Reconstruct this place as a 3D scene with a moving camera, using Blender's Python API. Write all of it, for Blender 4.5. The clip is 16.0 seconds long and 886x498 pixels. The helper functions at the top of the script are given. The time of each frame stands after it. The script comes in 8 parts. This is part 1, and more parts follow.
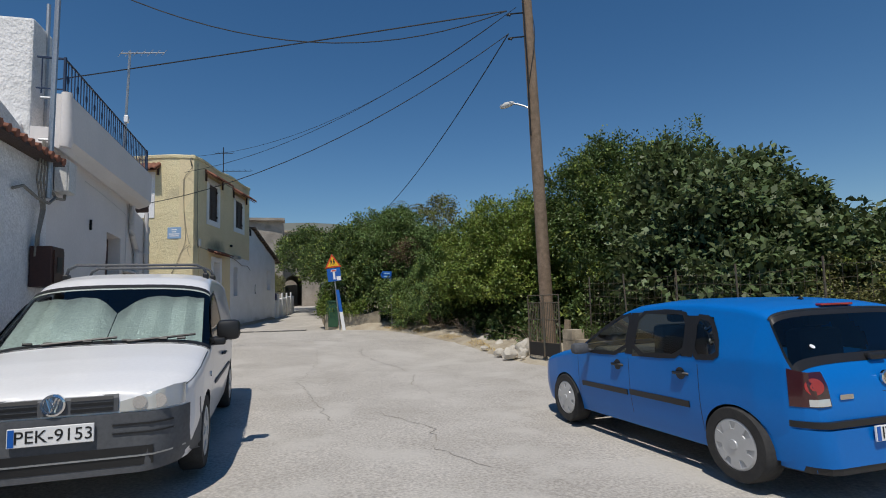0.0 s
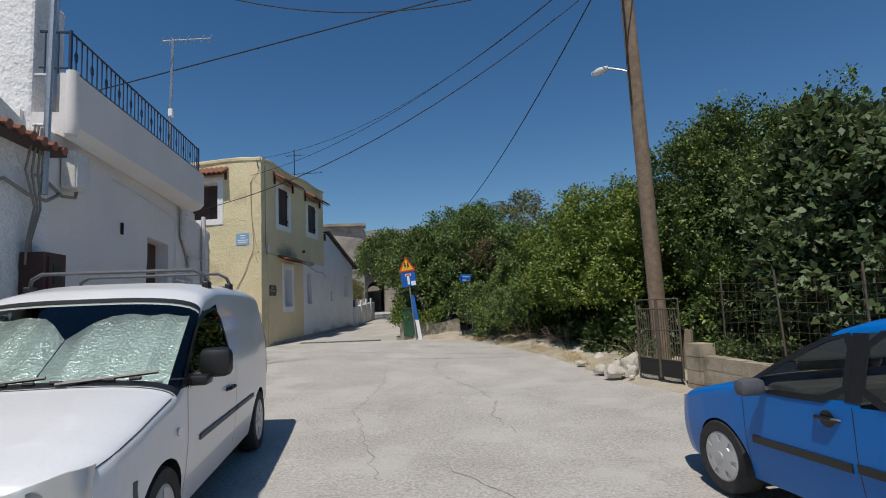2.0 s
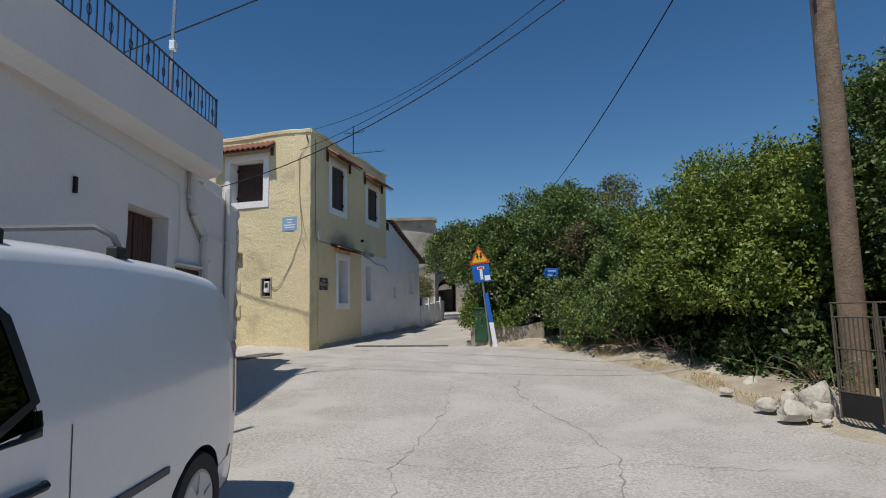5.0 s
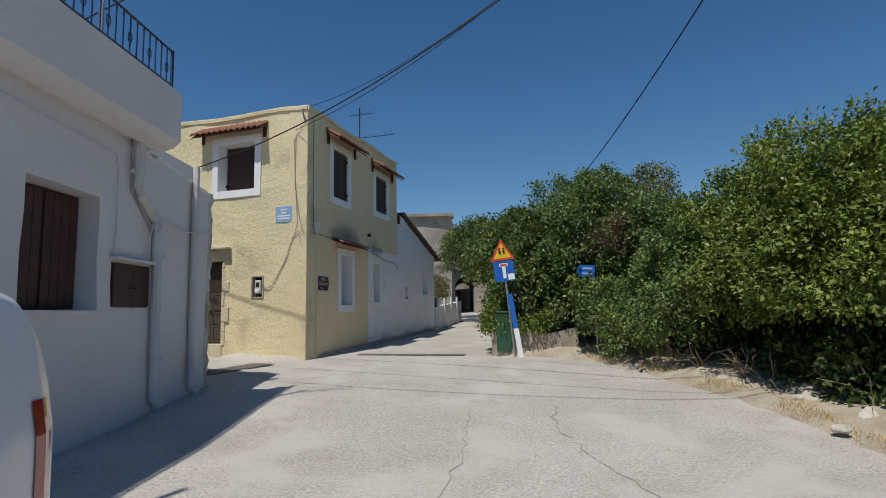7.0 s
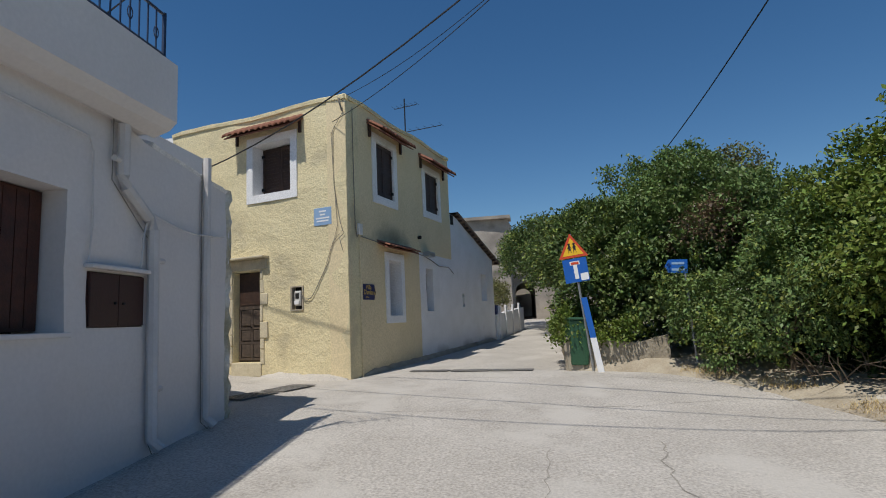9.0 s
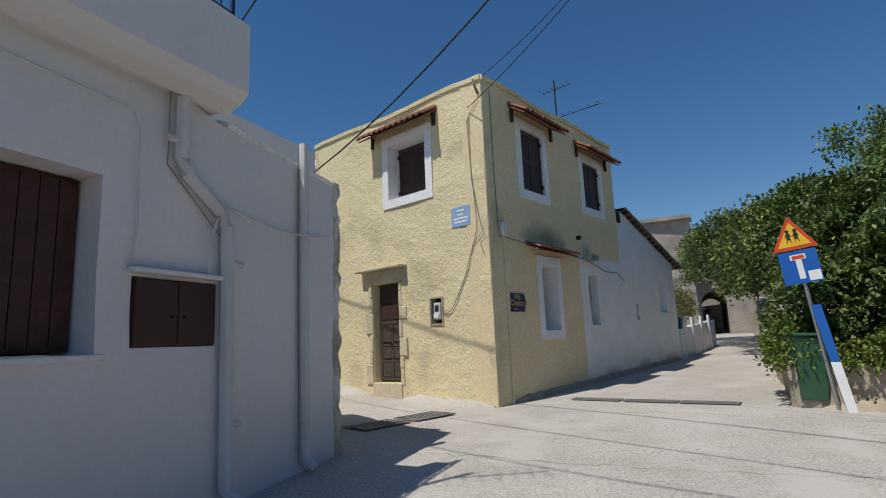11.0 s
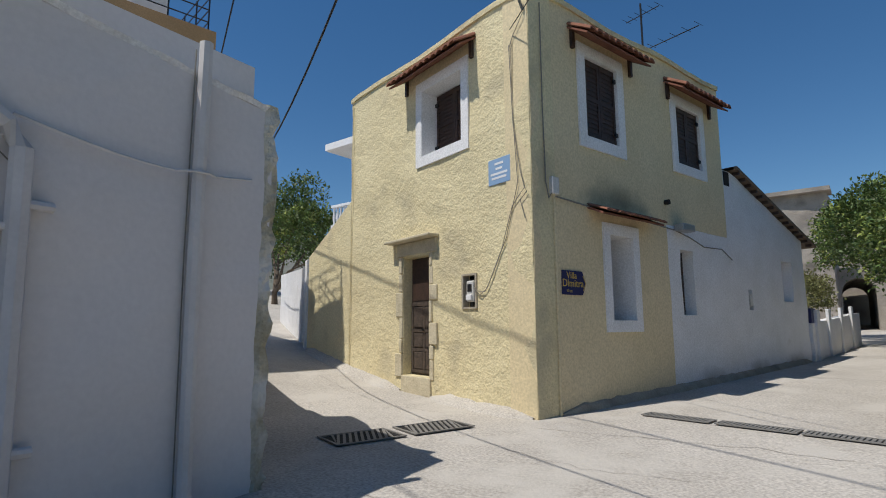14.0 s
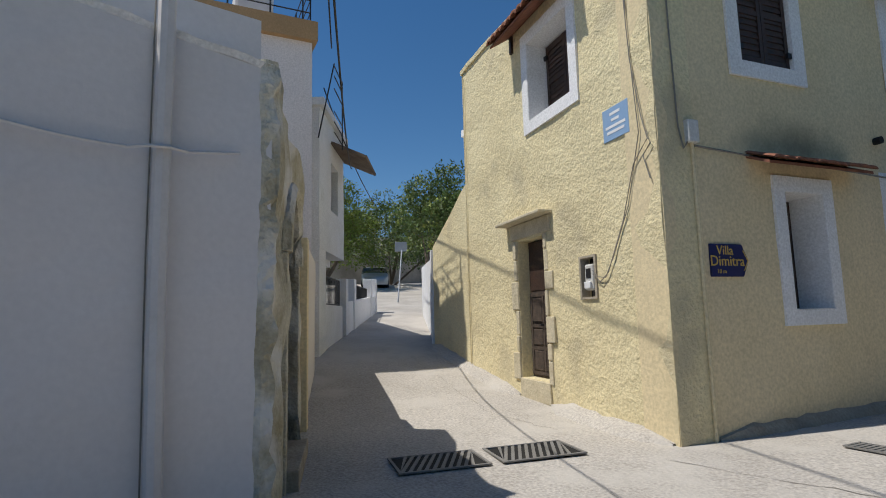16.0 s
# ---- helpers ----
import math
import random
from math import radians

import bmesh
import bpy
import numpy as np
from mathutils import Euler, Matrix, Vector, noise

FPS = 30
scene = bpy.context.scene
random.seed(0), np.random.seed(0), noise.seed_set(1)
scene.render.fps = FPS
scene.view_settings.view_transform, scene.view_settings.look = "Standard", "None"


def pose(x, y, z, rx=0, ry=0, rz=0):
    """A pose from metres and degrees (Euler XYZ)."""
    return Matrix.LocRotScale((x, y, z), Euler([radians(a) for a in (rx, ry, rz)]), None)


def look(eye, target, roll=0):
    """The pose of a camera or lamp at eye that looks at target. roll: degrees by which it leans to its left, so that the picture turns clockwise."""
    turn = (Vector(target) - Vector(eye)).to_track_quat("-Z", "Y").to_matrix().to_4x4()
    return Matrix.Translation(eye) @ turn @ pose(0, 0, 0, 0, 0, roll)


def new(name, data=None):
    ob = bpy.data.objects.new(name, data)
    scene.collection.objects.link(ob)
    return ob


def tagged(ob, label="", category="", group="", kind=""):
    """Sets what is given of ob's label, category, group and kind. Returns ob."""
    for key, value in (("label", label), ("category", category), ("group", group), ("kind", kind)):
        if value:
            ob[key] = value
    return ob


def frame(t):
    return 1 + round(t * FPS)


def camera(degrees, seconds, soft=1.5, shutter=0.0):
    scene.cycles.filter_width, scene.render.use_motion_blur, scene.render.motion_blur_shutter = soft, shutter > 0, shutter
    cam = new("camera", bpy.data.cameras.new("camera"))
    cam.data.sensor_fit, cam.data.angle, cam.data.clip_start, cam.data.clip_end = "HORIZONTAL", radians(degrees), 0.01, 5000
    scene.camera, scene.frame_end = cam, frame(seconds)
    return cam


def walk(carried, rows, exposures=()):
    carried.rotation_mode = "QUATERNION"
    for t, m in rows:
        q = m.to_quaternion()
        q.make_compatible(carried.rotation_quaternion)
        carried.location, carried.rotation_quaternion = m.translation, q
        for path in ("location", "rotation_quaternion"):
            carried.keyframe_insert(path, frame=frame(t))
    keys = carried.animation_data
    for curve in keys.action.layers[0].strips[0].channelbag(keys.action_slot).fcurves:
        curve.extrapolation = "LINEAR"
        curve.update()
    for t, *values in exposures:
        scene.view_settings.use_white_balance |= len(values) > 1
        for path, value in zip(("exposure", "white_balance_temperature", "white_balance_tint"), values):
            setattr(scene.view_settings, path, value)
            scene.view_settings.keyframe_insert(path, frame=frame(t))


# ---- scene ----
cam = camera(78.0, 16.0, soft=1.0)
ROWS = [
    (0, (-0.036, -0.059, 1.459), (0.469, 1.866, 1.65), -1.7),
    (0.5, (0.103, 0.404, 1.462), (0.538, 2.345, 1.666), -1.7),
    (1, (0.234, 0.839, 1.513), (0.587, 2.797, 1.724), -2.0),
    (1.5, (0.301, 1.333, 1.547), (0.579, 3.302, 1.761), -2.2),
    (2, (0.446, 1.761, 1.542), (0.648, 3.739, 1.756), -2.5),
    (2.5, (0.484, 2.256, 1.495), (0.633, 4.238, 1.716), -2.4),
    (3, (0.467, 2.781, 1.503), (0.57, 4.766, 1.725), -2.4),
    (3.5, (0.521, 3.268, 1.532), (0.566, 5.255, 1.752), -2.3),
    (4, (0.522, 3.735, 1.526), (0.525, 5.724, 1.738), -2.0),
    (6.5, (0.607, 6.112, 1.588), (0.481, 8.093, 1.835), -0.6),
    (7, (0.505, 6.582, 1.637), (0.376, 8.565, 1.859), -1.0),
    (7.5, (0.524, 6.968, 1.632), (0.383, 8.953, 1.833), -1.3),
    (8, (0.509, 7.335, 1.606), (0.353, 9.318, 1.82), -1.2),
    (8.5, (0.405, 7.722, 1.646), (0.199, 9.698, 1.881), -1.8),
    (9, (0.357, 8.161, 1.664), (0.022, 10.116, 1.92), -2.6),
    (9.5, (0.264, 8.607, 1.686), (-0.239, 10.525, 1.946), -2.4),
    (10, (0.185, 9.072, 1.673), (-0.496, 10.93, 1.956), -2.8),
    (12.5, (0.136, 11.135, 1.704), (-0.906, 12.807, 2.05), -0.5),
    (13, (0.14, 11.512, 1.672), (-0.953, 13.156, 1.994), -0.3),
    (13.5, (0.114, 11.877, 1.692), (-1.036, 13.485, 1.994), -0.3),
    (14, (0.047, 12.274, 1.743), (-1.179, 13.83, 2.021), -0.3),
    (14.5, (0.005, 12.646, 1.763), (-1.335, 14.107, 2.027), -1.1),
    (15, (-0.072, 12.97, 1.772), (-1.532, 14.312, 2.033), -0.9),
    (15.5, (-0.153, 13.3, 1.801), (-1.707, 14.533, 2.052), -0.8),
    (16, (-0.232, 13.75, 1.823), (-1.875, 14.863, 2.069), -1.5),
]
walk(cam, [(t, look(eye, target, roll)) for t, eye, target, roll in ROWS],
     exposures=((0.0, 0.0), (6.5, 0.05), (10.0, 0.08), (12.5, 0.15), (16.0, 0.2)))

# ---- world, sun, exposure ----
SUN_WAY = Vector((0.386, 0.922, -1.91)).normalized()
world = bpy.data.worlds.new("world")
scene.world = world
world.use_nodes = True
wn = world.node_tree
sky = wn.nodes.new("ShaderNodeTexSky")
sky.sky_type = "NISHITA"
sky.sun_disc = False
sky.sun_elevation = radians(62.4)
sky.sun_rotation = math.atan2(-SUN_WAY.x, -SUN_WAY.y)
sky.altitude = 0
sky.air_density, sky.dust_density, sky.ozone_density = 1.0, 0.0, 3.0
tone = wn.nodes.new("ShaderNodeHueSaturation")
tone.inputs["Saturation"].default_value = 1.25
wn.links.new(sky.outputs["Color"], tone.inputs["Color"])
wn.links.new(tone.outputs["Color"], wn.nodes["Background"].inputs["Color"])
wn.nodes["Background"].inputs["Strength"].default_value = 0.078
sun = new("sun", bpy.data.lights.new("sun", "SUN"))
sun.data.energy, sun.data.angle, sun.data.color = 3.55, radians(0.53), (1.0, 0.95, 0.87)
sun.matrix_world = look((0, 0, 30), Vector((0, 0, 30)) + SUN_WAY)

# ---- materials ----
def material(name, colour, rough=0.8, metal=0.0, second=None, scale=3.0, amount=0.5, grain=40.0, bump=0.2, bump_scale=60.0, depth=0.01, third=None, third_scale=0.6, third_cut=0.6, rand=0.0, spec=0.5, coat=0.0, coarse=0.0, coarse_scale=8.0, fleck=0.13):
    """Base colour with mottling at two scales, optional stains, and a fine bump."""
    m = bpy.data.materials.new(name)
    m.use_nodes = True
    t = m.node_tree
    n, l = t.nodes, t.links
    b = n["Principled BSDF"]
    b.inputs["Roughness"].default_value, b.inputs["Metallic"].default_value = rough, metal
    b.inputs["Specular IOR Level"].default_value = spec
    b.inputs["Coat Weight"].default_value = coat
    co = n.new("ShaderNodeTexCoord").outputs["Object"]
    geo = n.new("ShaderNodeNewGeometry").outputs["Position"]

    def noise_at(s, detail=5.0, src=geo):
        q = n.new("ShaderNodeTexNoise")
        q.inputs["Scale"].default_value, q.inputs["Detail"].default_value = s, detail
        l.new(src, q.inputs["Vector"])
        return q.outputs["Fac"]

    def mix(fac, a, c, mode="MIX"):
        q = n.new("ShaderNodeMix")
        q.data_type, q.blend_type = "RGBA", mode
        for key, v in (("Factor", fac), ("A", a), ("B", c)):
            s = [i for i in q.inputs if i.name == key and (i.type == "RGBA" or key == "Factor" and i.type == "VALUE")][0]
            if isinstance(v, (int, float)):
                s.default_value = v
            elif isinstance(v, tuple):
                s.default_value = (*v, 1)
            else:
                l.new(v, s)
        return [o for o in q.outputs if o.type == "RGBA"][0]

    def ramp(fac, lo, hi, a=0.0, c=1.0):
        q = n.new("ShaderNodeMapRange")
        l.new(fac, q.inputs[0])
        for i, v in enumerate((lo, hi, a, c)):
            q.inputs[i + 1].default_value = v
        return q.outputs[0]

    second = second or tuple(c * 0.75 for c in colour)
    col = mix(ramp(noise_at(scale), 0.35, 0.68, 0.0, amount), colour, second)
    g = ramp(noise_at(grain, 3.0), 0.3, 0.7, 1 - fleck, 1 + fleck)
    comb = n.new("ShaderNodeCombineColor")
    for i in range(3):
        l.new(g, comb.inputs[i])
    col = mix(1.0, col, comb.outputs[0], "MULTIPLY")
    if third:
        col = mix(ramp(noise_at(third_scale, 8.0), third_cut, third_cut + 0.12, 0.0, 0.8), col, third)
    if rand:
        r = n.new("ShaderNodeNewGeometry").outputs["Random Per Island"]
        hs = n.new("ShaderNodeHueSaturation")
        l.new(ramp(r, 0, 1, 1 - rand, 1 + rand), hs.inputs["Value"])
        l.new(ramp(r, 0, 1, 0.5 - rand * 0.05, 0.5 + rand * 0.04), hs.inputs["Hue"])
        l.new(col, hs.inputs["Color"])
        col = hs.outputs["Color"]
    l.new(col, b.inputs["Base Color"])
    if bump or coarse:
        h = noise_at(bump_scale, 4.0)
        bp = n.new("ShaderNodeBump")
        bp.inputs["Strength"].default_value, bp.inputs["Distance"].default_value = max(bump, 0.01), depth
        l.new(h, bp.inputs["Height"])
        last = bp.outputs["Normal"]
        if coarse:
            b2 = n.new("ShaderNodeBump")
            b2.inputs["Strength"].default_value, b2.inputs["Distance"].default_value = coarse, 0.05
            l.new(noise_at(coarse_scale, 3.0), b2.inputs["Height"])
            l.new(last, b2.inputs["Normal"])
            last = b2.outputs["Normal"]
        l.new(last, b.inputs["Normal"])
    return m


def glass_material(name, tint, rough=0.02, clear=0.75):
    m = bpy.data.materials.new(name)
    m.use_nodes = True
    n, l = m.node_tree.nodes, m.node_tree.links
    n.remove(n["Principled BSDF"])
    tr, gl, mx, fr = n.new("ShaderNodeBsdfTransparent"), n.new("ShaderNodeBsdfGlossy"), n.new("ShaderNodeMixShader"), n.new("ShaderNodeFresnel")
    tr.inputs[0].default_value = (*[c * clear for c in tint], 1)
    gl.inputs["Roughness"].default_value = rough
    fr.inputs[0].default_value = 1.6
    l.new(fr.outputs[0], mx.inputs[0])
    l.new(tr.outputs[0], mx.inputs[1])
    l.new(gl.outputs[0], mx.inputs[2])
    l.new(mx.outputs[0], n["Material Output"].inputs[0])
    return m


def leaf_material(name, a, b, rough=0.5):
    m = material(name, a, rough, second=b, scale=1.3, amount=0.9, bump=0, rand=0.38, spec=0.35)
    n, l = m.node_tree.nodes, m.node_tree.links
    p = n["Principled BSDF"]
    src = p.inputs["Base Color"].links[0].from_socket
    tl, mx = n.new("ShaderNodeBsdfTranslucent"), n.new("ShaderNodeMixShader")
    mx.inputs[0].default_value = 0.22
    l.new(src, tl.inputs[0])
    l.new(p.outputs[0], mx.inputs[1])
    l.new(tl.outputs[0], mx.inputs[2])
    l.new(mx.outputs[0], n["Material Output"].inputs[0])
    return m


M_WHITE = material("white_limewash", (0.72, 0.68, 0.655), 0.9, second=(0.64, 0.605, 0.585), scale=0.9, amount=0.6, grain=25, fleck=0.03, bump=0.12, bump_scale=35, coarse=0.1, coarse_scale=3.0, spec=0.2)
M_WHITE2 = material("white_paint", (0.78, 0.78, 0.79), 0.85, second=(0.68, 0.68, 0.67), scale=2, amount=0.6, bump=0.2, bump_scale=50, third=(0.45, 0.43, 0.38), third_scale=1.5, third_cut=0.68, spec=0.2)
M_WHITE_ROUGH = material("rough_white_render", (0.74, 0.73, 0.72), 0.95, second=(0.6, 0.59, 0.57), scale=4, bump=0.6, bump_scale=25, depth=0.03, coarse=0.6, coarse_scale=9, spec=0.2)
M_YELLOW = material("ochre_plaster_rough", (0.71, 0.625, 0.40), 0.95, second=(0.66, 0.565, 0.345), scale=1.1, amount=0.8, grain=30, bump=0.6, bump_scale=30, depth=0.025, coarse=0.4, coarse_scale=9.0, third=(0.50, 0.44, 0.30), third_scale=1.1, third_cut=0.575, spec=0.15)
M_YELLOW2 = material("ochre_plaster_smooth", (0.71, 0.60, 0.39), 0.95, second=(0.65, 0.545, 0.34), scale=1.1, amount=0.7, grain=30, bump=0.25, bump_scale=40, depth=0.01, third=(0.45, 0.40, 0.26), third_scale=0.8, third_cut=0.64, spec=0.15)
M_PINK = material("pale_pink_plaster", (0.72, 0.67, 0.65), 0.9, second=(0.66, 0.6, 0.58), scale=1, amount=0.6, spec=0.2)
M_TAN = material("tan_slab_paint", (0.42, 0.27, 0.14), 0.85, scale=2, spec=0.2)
M_ROAD = material("worn_concrete_road", (0.47, 0.44, 0.40), 0.92, second=(0.37, 0.342, 0.305), scale=0.8, amount=0.85, grain=38, fleck=0.26, bump=0.45, bump_scale=60, depth=0.014, third=(0.50, 0.472, 0.43), third_scale=1.1, third_cut=0.52, coarse=0.2, coarse_scale=14, spec=0.25)
M_DIRT = material("dry_earth", (0.44, 0.385, 0.30), 1.0, second=(0.31, 0.26, 0.19), scale=2.2, amount=0.8, bump=0.8, bump_scale=30, depth=0.03, third=(0.48, 0.43, 0.34), third_scale=1.4, third_cut=0.5, spec=0.1)
M_STONE = material("old_limestone", (0.42, 0.37, 0.29), 0.95, second=(0.30, 0.26, 0.2), scale=3, amount=0.8, bump=0.6, bump_scale=18, depth=0.03, third=(0.2, 0.18, 0.15), third_scale=1.5, third_cut=0.6, spec=0.15)
M_DSTONE = material("weathered_tower_render", (0.40, 0.36, 0.31), 0.95, second=(0.24, 0.215, 0.19), scale=0.9, amount=0.9, bump=0.5, bump_scale=8, depth=0.05, third=(0.16, 0.15, 0.13), third_scale=0.7, third_cut=0.57, spec=0.1)
M_FLAKE = material("flaking_limewash", (0.62, 0.58, 0.47), 0.95, second=(0.36, 0.31, 0.2), scale=3.2, amount=0.9, bump=0.7, bump_scale=14, depth=0.05, coarse=0.7, coarse_scale=7, third=(0.72, 0.7, 0.66), third_scale=2.2, third_cut=0.52, spec=0.15)
M_HILL = material("hazy_hill_scrub", (0.17, 0.17, 0.15), 1.0, second=(0.11, 0.125, 0.09), scale=0.03, amount=0.9, grain=0.2, bump=0)
M_JAMB = material("cream_dressed_stone", (0.60, 0.535, 0.39), 0.95, second=(0.46, 0.40, 0.28), scale=5, amount=0.8, bump=0.6, bump_scale=22, depth=0.02, spec=0.15)
M_ROCK = material("pale_rock", (0.56, 0.52, 0.45), 0.95, second=(0.4, 0.36, 0.3), scale=6, amount=0.8, bump=0.7, bump_scale=25, depth=0.02, spec=0.2)
M_BLOCK = material("concrete_block", (0.44, 0.375, 0.28), 0.95, second=(0.31, 0.255, 0.185), scale=4, amount=0.9, bump=0.6, bump_scale=40, depth=0.02, third=(0.2, 0.18, 0.14), third_scale=2, third_cut=0.58, spec=0.15)
M_WOOD = material("dark_brown_wood", (0.055, 0.028, 0.018), 0.6, second=(0.03, 0.016, 0.011), scale=12, amount=0.9, bump=0.3, bump_scale=90)
M_REDWOOD = material("reddish_stained_wood", (0.075, 0.022, 0.012), 0.5, second=(0.04, 0.014, 0.009), scale=9, amount=0.9, bump=0.3, bump_scale=60)
M_OLDWOOD = material("grey_weathered_door_wood", (0.085, 0.06, 0.045), 0.85, second=(0.04, 0.03, 0.022), scale=14, amount=0.9, bump=0.5, bump_scale=70)
M_POLE = material("creosoted_pole_wood", (0.30, 0.215, 0.15), 0.9, second=(0.19, 0.135, 0.09), scale=8, amount=0.9, bump=0.6, bump_scale=35, depth=0.02)
M_BARK = material("bark", (0.14, 0.105, 0.075), 0.95, second=(0.08, 0.06, 0.04), scale=9, bump=0.7, bump_scale=30, depth=0.03)
M_TWIG = material("dry_twig", (0.26, 0.20, 0.14), 0.95, bump=0.3)
M_TILE = material("terracotta_tile", (0.28, 0.125, 0.08), 0.85, second=(0.19, 0.09, 0.06), scale=9, amount=0.9, bump=0.4, bump_scale=60, rand=0.2, spec=0.2)
M_ROOF = material("brown_fibre_sheet", (0.20, 0.15, 0.11), 0.9, second=(0.12, 0.09, 0.07), scale=4, amount=0.9, bump=0.4, spec=0.2)
M_BLACK = material("black_iron", (0.02, 0.02, 0.022), 0.5, metal=0.3, bump=0.1)
M_BLUEIRON = material("dark_blue_iron", (0.022, 0.04, 0.085), 0.45, metal=0.1, bump=0.1)
M_GREENIRON = material("rusty_dark_green_iron", (0.075, 0.075, 0.06), 0.8, metal=0.1, second=(0.14, 0.095, 0.06), scale=14, amount=0.8, bump=0.3)
M_STEEL = material("galvanised_steel", (0.45, 0.46, 0.47), 0.45, metal=0.8, bump=0.1)
M_PIPE = material("painted_pipe", (0.64, 0.61, 0.59), 0.8, bump=0.03, fleck=0.03, spec=0.2)
M_CABLE = material("black_cable", (0.015, 0.015, 0.016), 0.6, bump=0)
M_GCABLE = material("grey_cable", (0.22, 0.2, 0.17), 0.7, bump=0)
# near-black that stands for shade in openings; also colours the pipe stub
M_DARK = material("shade_and_stub_black", (0.012, 0.011, 0.010), 0.9, bump=0)
M_BOX = material("grey_plastic_box", (0.62, 0.61, 0.58), 0.6, bump=0.05)
M_DBROWN = material("dark_brown_metal", (0.055, 0.021, 0.016), 0.45, bump=0.1)
M_BLUE = material("sign_blue", (0.01, 0.10, 0.42), 0.35, second=(0.02, 0.13, 0.45), bump=0, fleck=0.02)
M_LBLUE = material("pale_blue_enamel", (0.24, 0.38, 0.58), 0.5, second=(0.30, 0.43, 0.6), bump=0, fleck=0.02)
M_NAVY = material("navy_sign", (0.012, 0.016, 0.10), 0.4, bump=0, fleck=0.02)
M_GOLD = material("gold_letter", (0.62, 0.43, 0.10), 0.5, bump=0)
M_SIGNW = material("sign_white", (0.8, 0.8, 0.8), 0.4, bump=0, fleck=0.02)
M_SIGNR = material("sign_red", (0.62, 0.07, 0.02), 0.4, bump=0, fleck=0.02)
M_SIGNY = material("sign_yellow", (0.85, 0.50, 0.02), 0.4, bump=0, fleck=0.02)
M_SIGNK = material("sign_black", (0.012, 0.012, 0.012), 0.5, bump=0, fleck=0.02)
M_BIN = material("green_bin_plastic", (0.03, 0.10, 0.05), 0.55, second=(0.045, 0.12, 0.065), bump=0.1)
M_GRATE = material("cast_iron_grate", (0.26, 0.25, 0.235), 0.7, metal=0.4, bump=0.3)
M_CARW = material("white_car_paint", (0.74, 0.74, 0.75), 0.35, second=(0.70, 0.70, 0.71), amount=0.4, bump=0, coat=0.6, fleck=0.02)
M_CARB = material("blue_car_paint", (0.0, 0.145, 0.50), 0.38, second=(0.0, 0.135, 0.47), amount=0.4, bump=0, coat=0.12, fleck=0.02, spec=0.3)
M_CARS = material("silver_car_paint", (0.55, 0.56, 0.57), 0.3, metal=0.5, bump=0, coat=0.5, fleck=0.02)
M_BUMP = material("grey_unpainted_plastic", (0.085, 0.09, 0.10), 0.65, bump=0.15, bump_scale=300, depth=0.001)
M_TRIM = material("black_trim", (0.014, 0.014, 0.015), 0.45, bump=0, fleck=0.02)
M_TYRE = material("tyre_rubber", (0.022, 0.022, 0.023), 0.85, second=(0.05, 0.047, 0.043), scale=14, bump=0.2)
M_HUB = material("silver_wheel_cover", (0.52, 0.53, 0.54), 0.4, metal=0.35, bump=0, fleck=0.02)
M_CHROME = material("chrome", (0.75, 0.75, 0.76), 0.15, metal=1.0, bump=0, fleck=0.02)
M_FOIL = material("crinkled_silver_foil", (0.72, 0.79, 0.79), 0.3, metal=0.75, bump=0.5, bump_scale=55, depth=0.012, spec=0.9, coarse=0.12, coarse_scale=7)
M_SEAT = material("dark_seat_cloth", (0.03, 0.03, 0.033), 0.9, bump=0.2)
M_CABIN = material("grey_cabin_plastic", (0.06, 0.06, 0.062), 0.8, bump=0.1)
M_LENSR = material("red_lamp_lens", (0.35, 0.012, 0.012), 0.15, bump=0, coat=0.8, fleck=0.02)
M_LENSD = material("dark_red_lamp_lens", (0.05, 0.006, 0.008), 0.15, bump=0, coat=0.8, fleck=0.02)
M_LENSW = material("clear_lamp_lens", (0.62, 0.63, 0.61), 0.18, metal=0.25, bump=0, coat=1.0, fleck=0.02)
M_GLASS = glass_material("car_glass", (0.62, 0.72, 0.70), clear=0.85)
M_DGLASS = glass_material("tinted_car_glass", (0.30, 0.33, 0.34), clear=0.6)
M_PANE = glass_material("window_glass", (0.6, 0.65, 0.65), clear=0.6)
M_STRAW = material("dry_straw", (0.55, 0.42, 0.20), 0.95, second=(0.42, 0.31, 0.14), bump=0, rand=0.3)
M_LEAF_A = leaf_material("bright_citrus_leaf", (0.19, 0.25, 0.045), (0.11, 0.165, 0.032))
M_LEAF_B = leaf_material("deep_green_leaf", (0.115, 0.165, 0.045), (0.06, 0.10, 0.03))
M_LEAF_C = leaf_material("dull_fig_leaf", (0.125, 0.165, 0.065), (0.08, 0.115, 0.045))
# brighter new-growth colour that puts top light into the outer sprays
M_LEAF_N = leaf_material("toplit_new_growth_leaf", (0.27, 0.31, 0.07), (0.19, 0.245, 0.05))
M_LEAF_D = leaf_material("dry_brown_leaf", (0.17, 0.12, 0.07), (0.11, 0.08, 0.05))
M_LEAF_E = leaf_material("olive_green_leaf", (0.19, 0.19, 0.07), (0.13, 0.135, 0.05))
M_LEAF_F = leaf_material("blue_green_creeper_leaf", (0.165, 0.24, 0.07), (0.11, 0.17, 0.055))

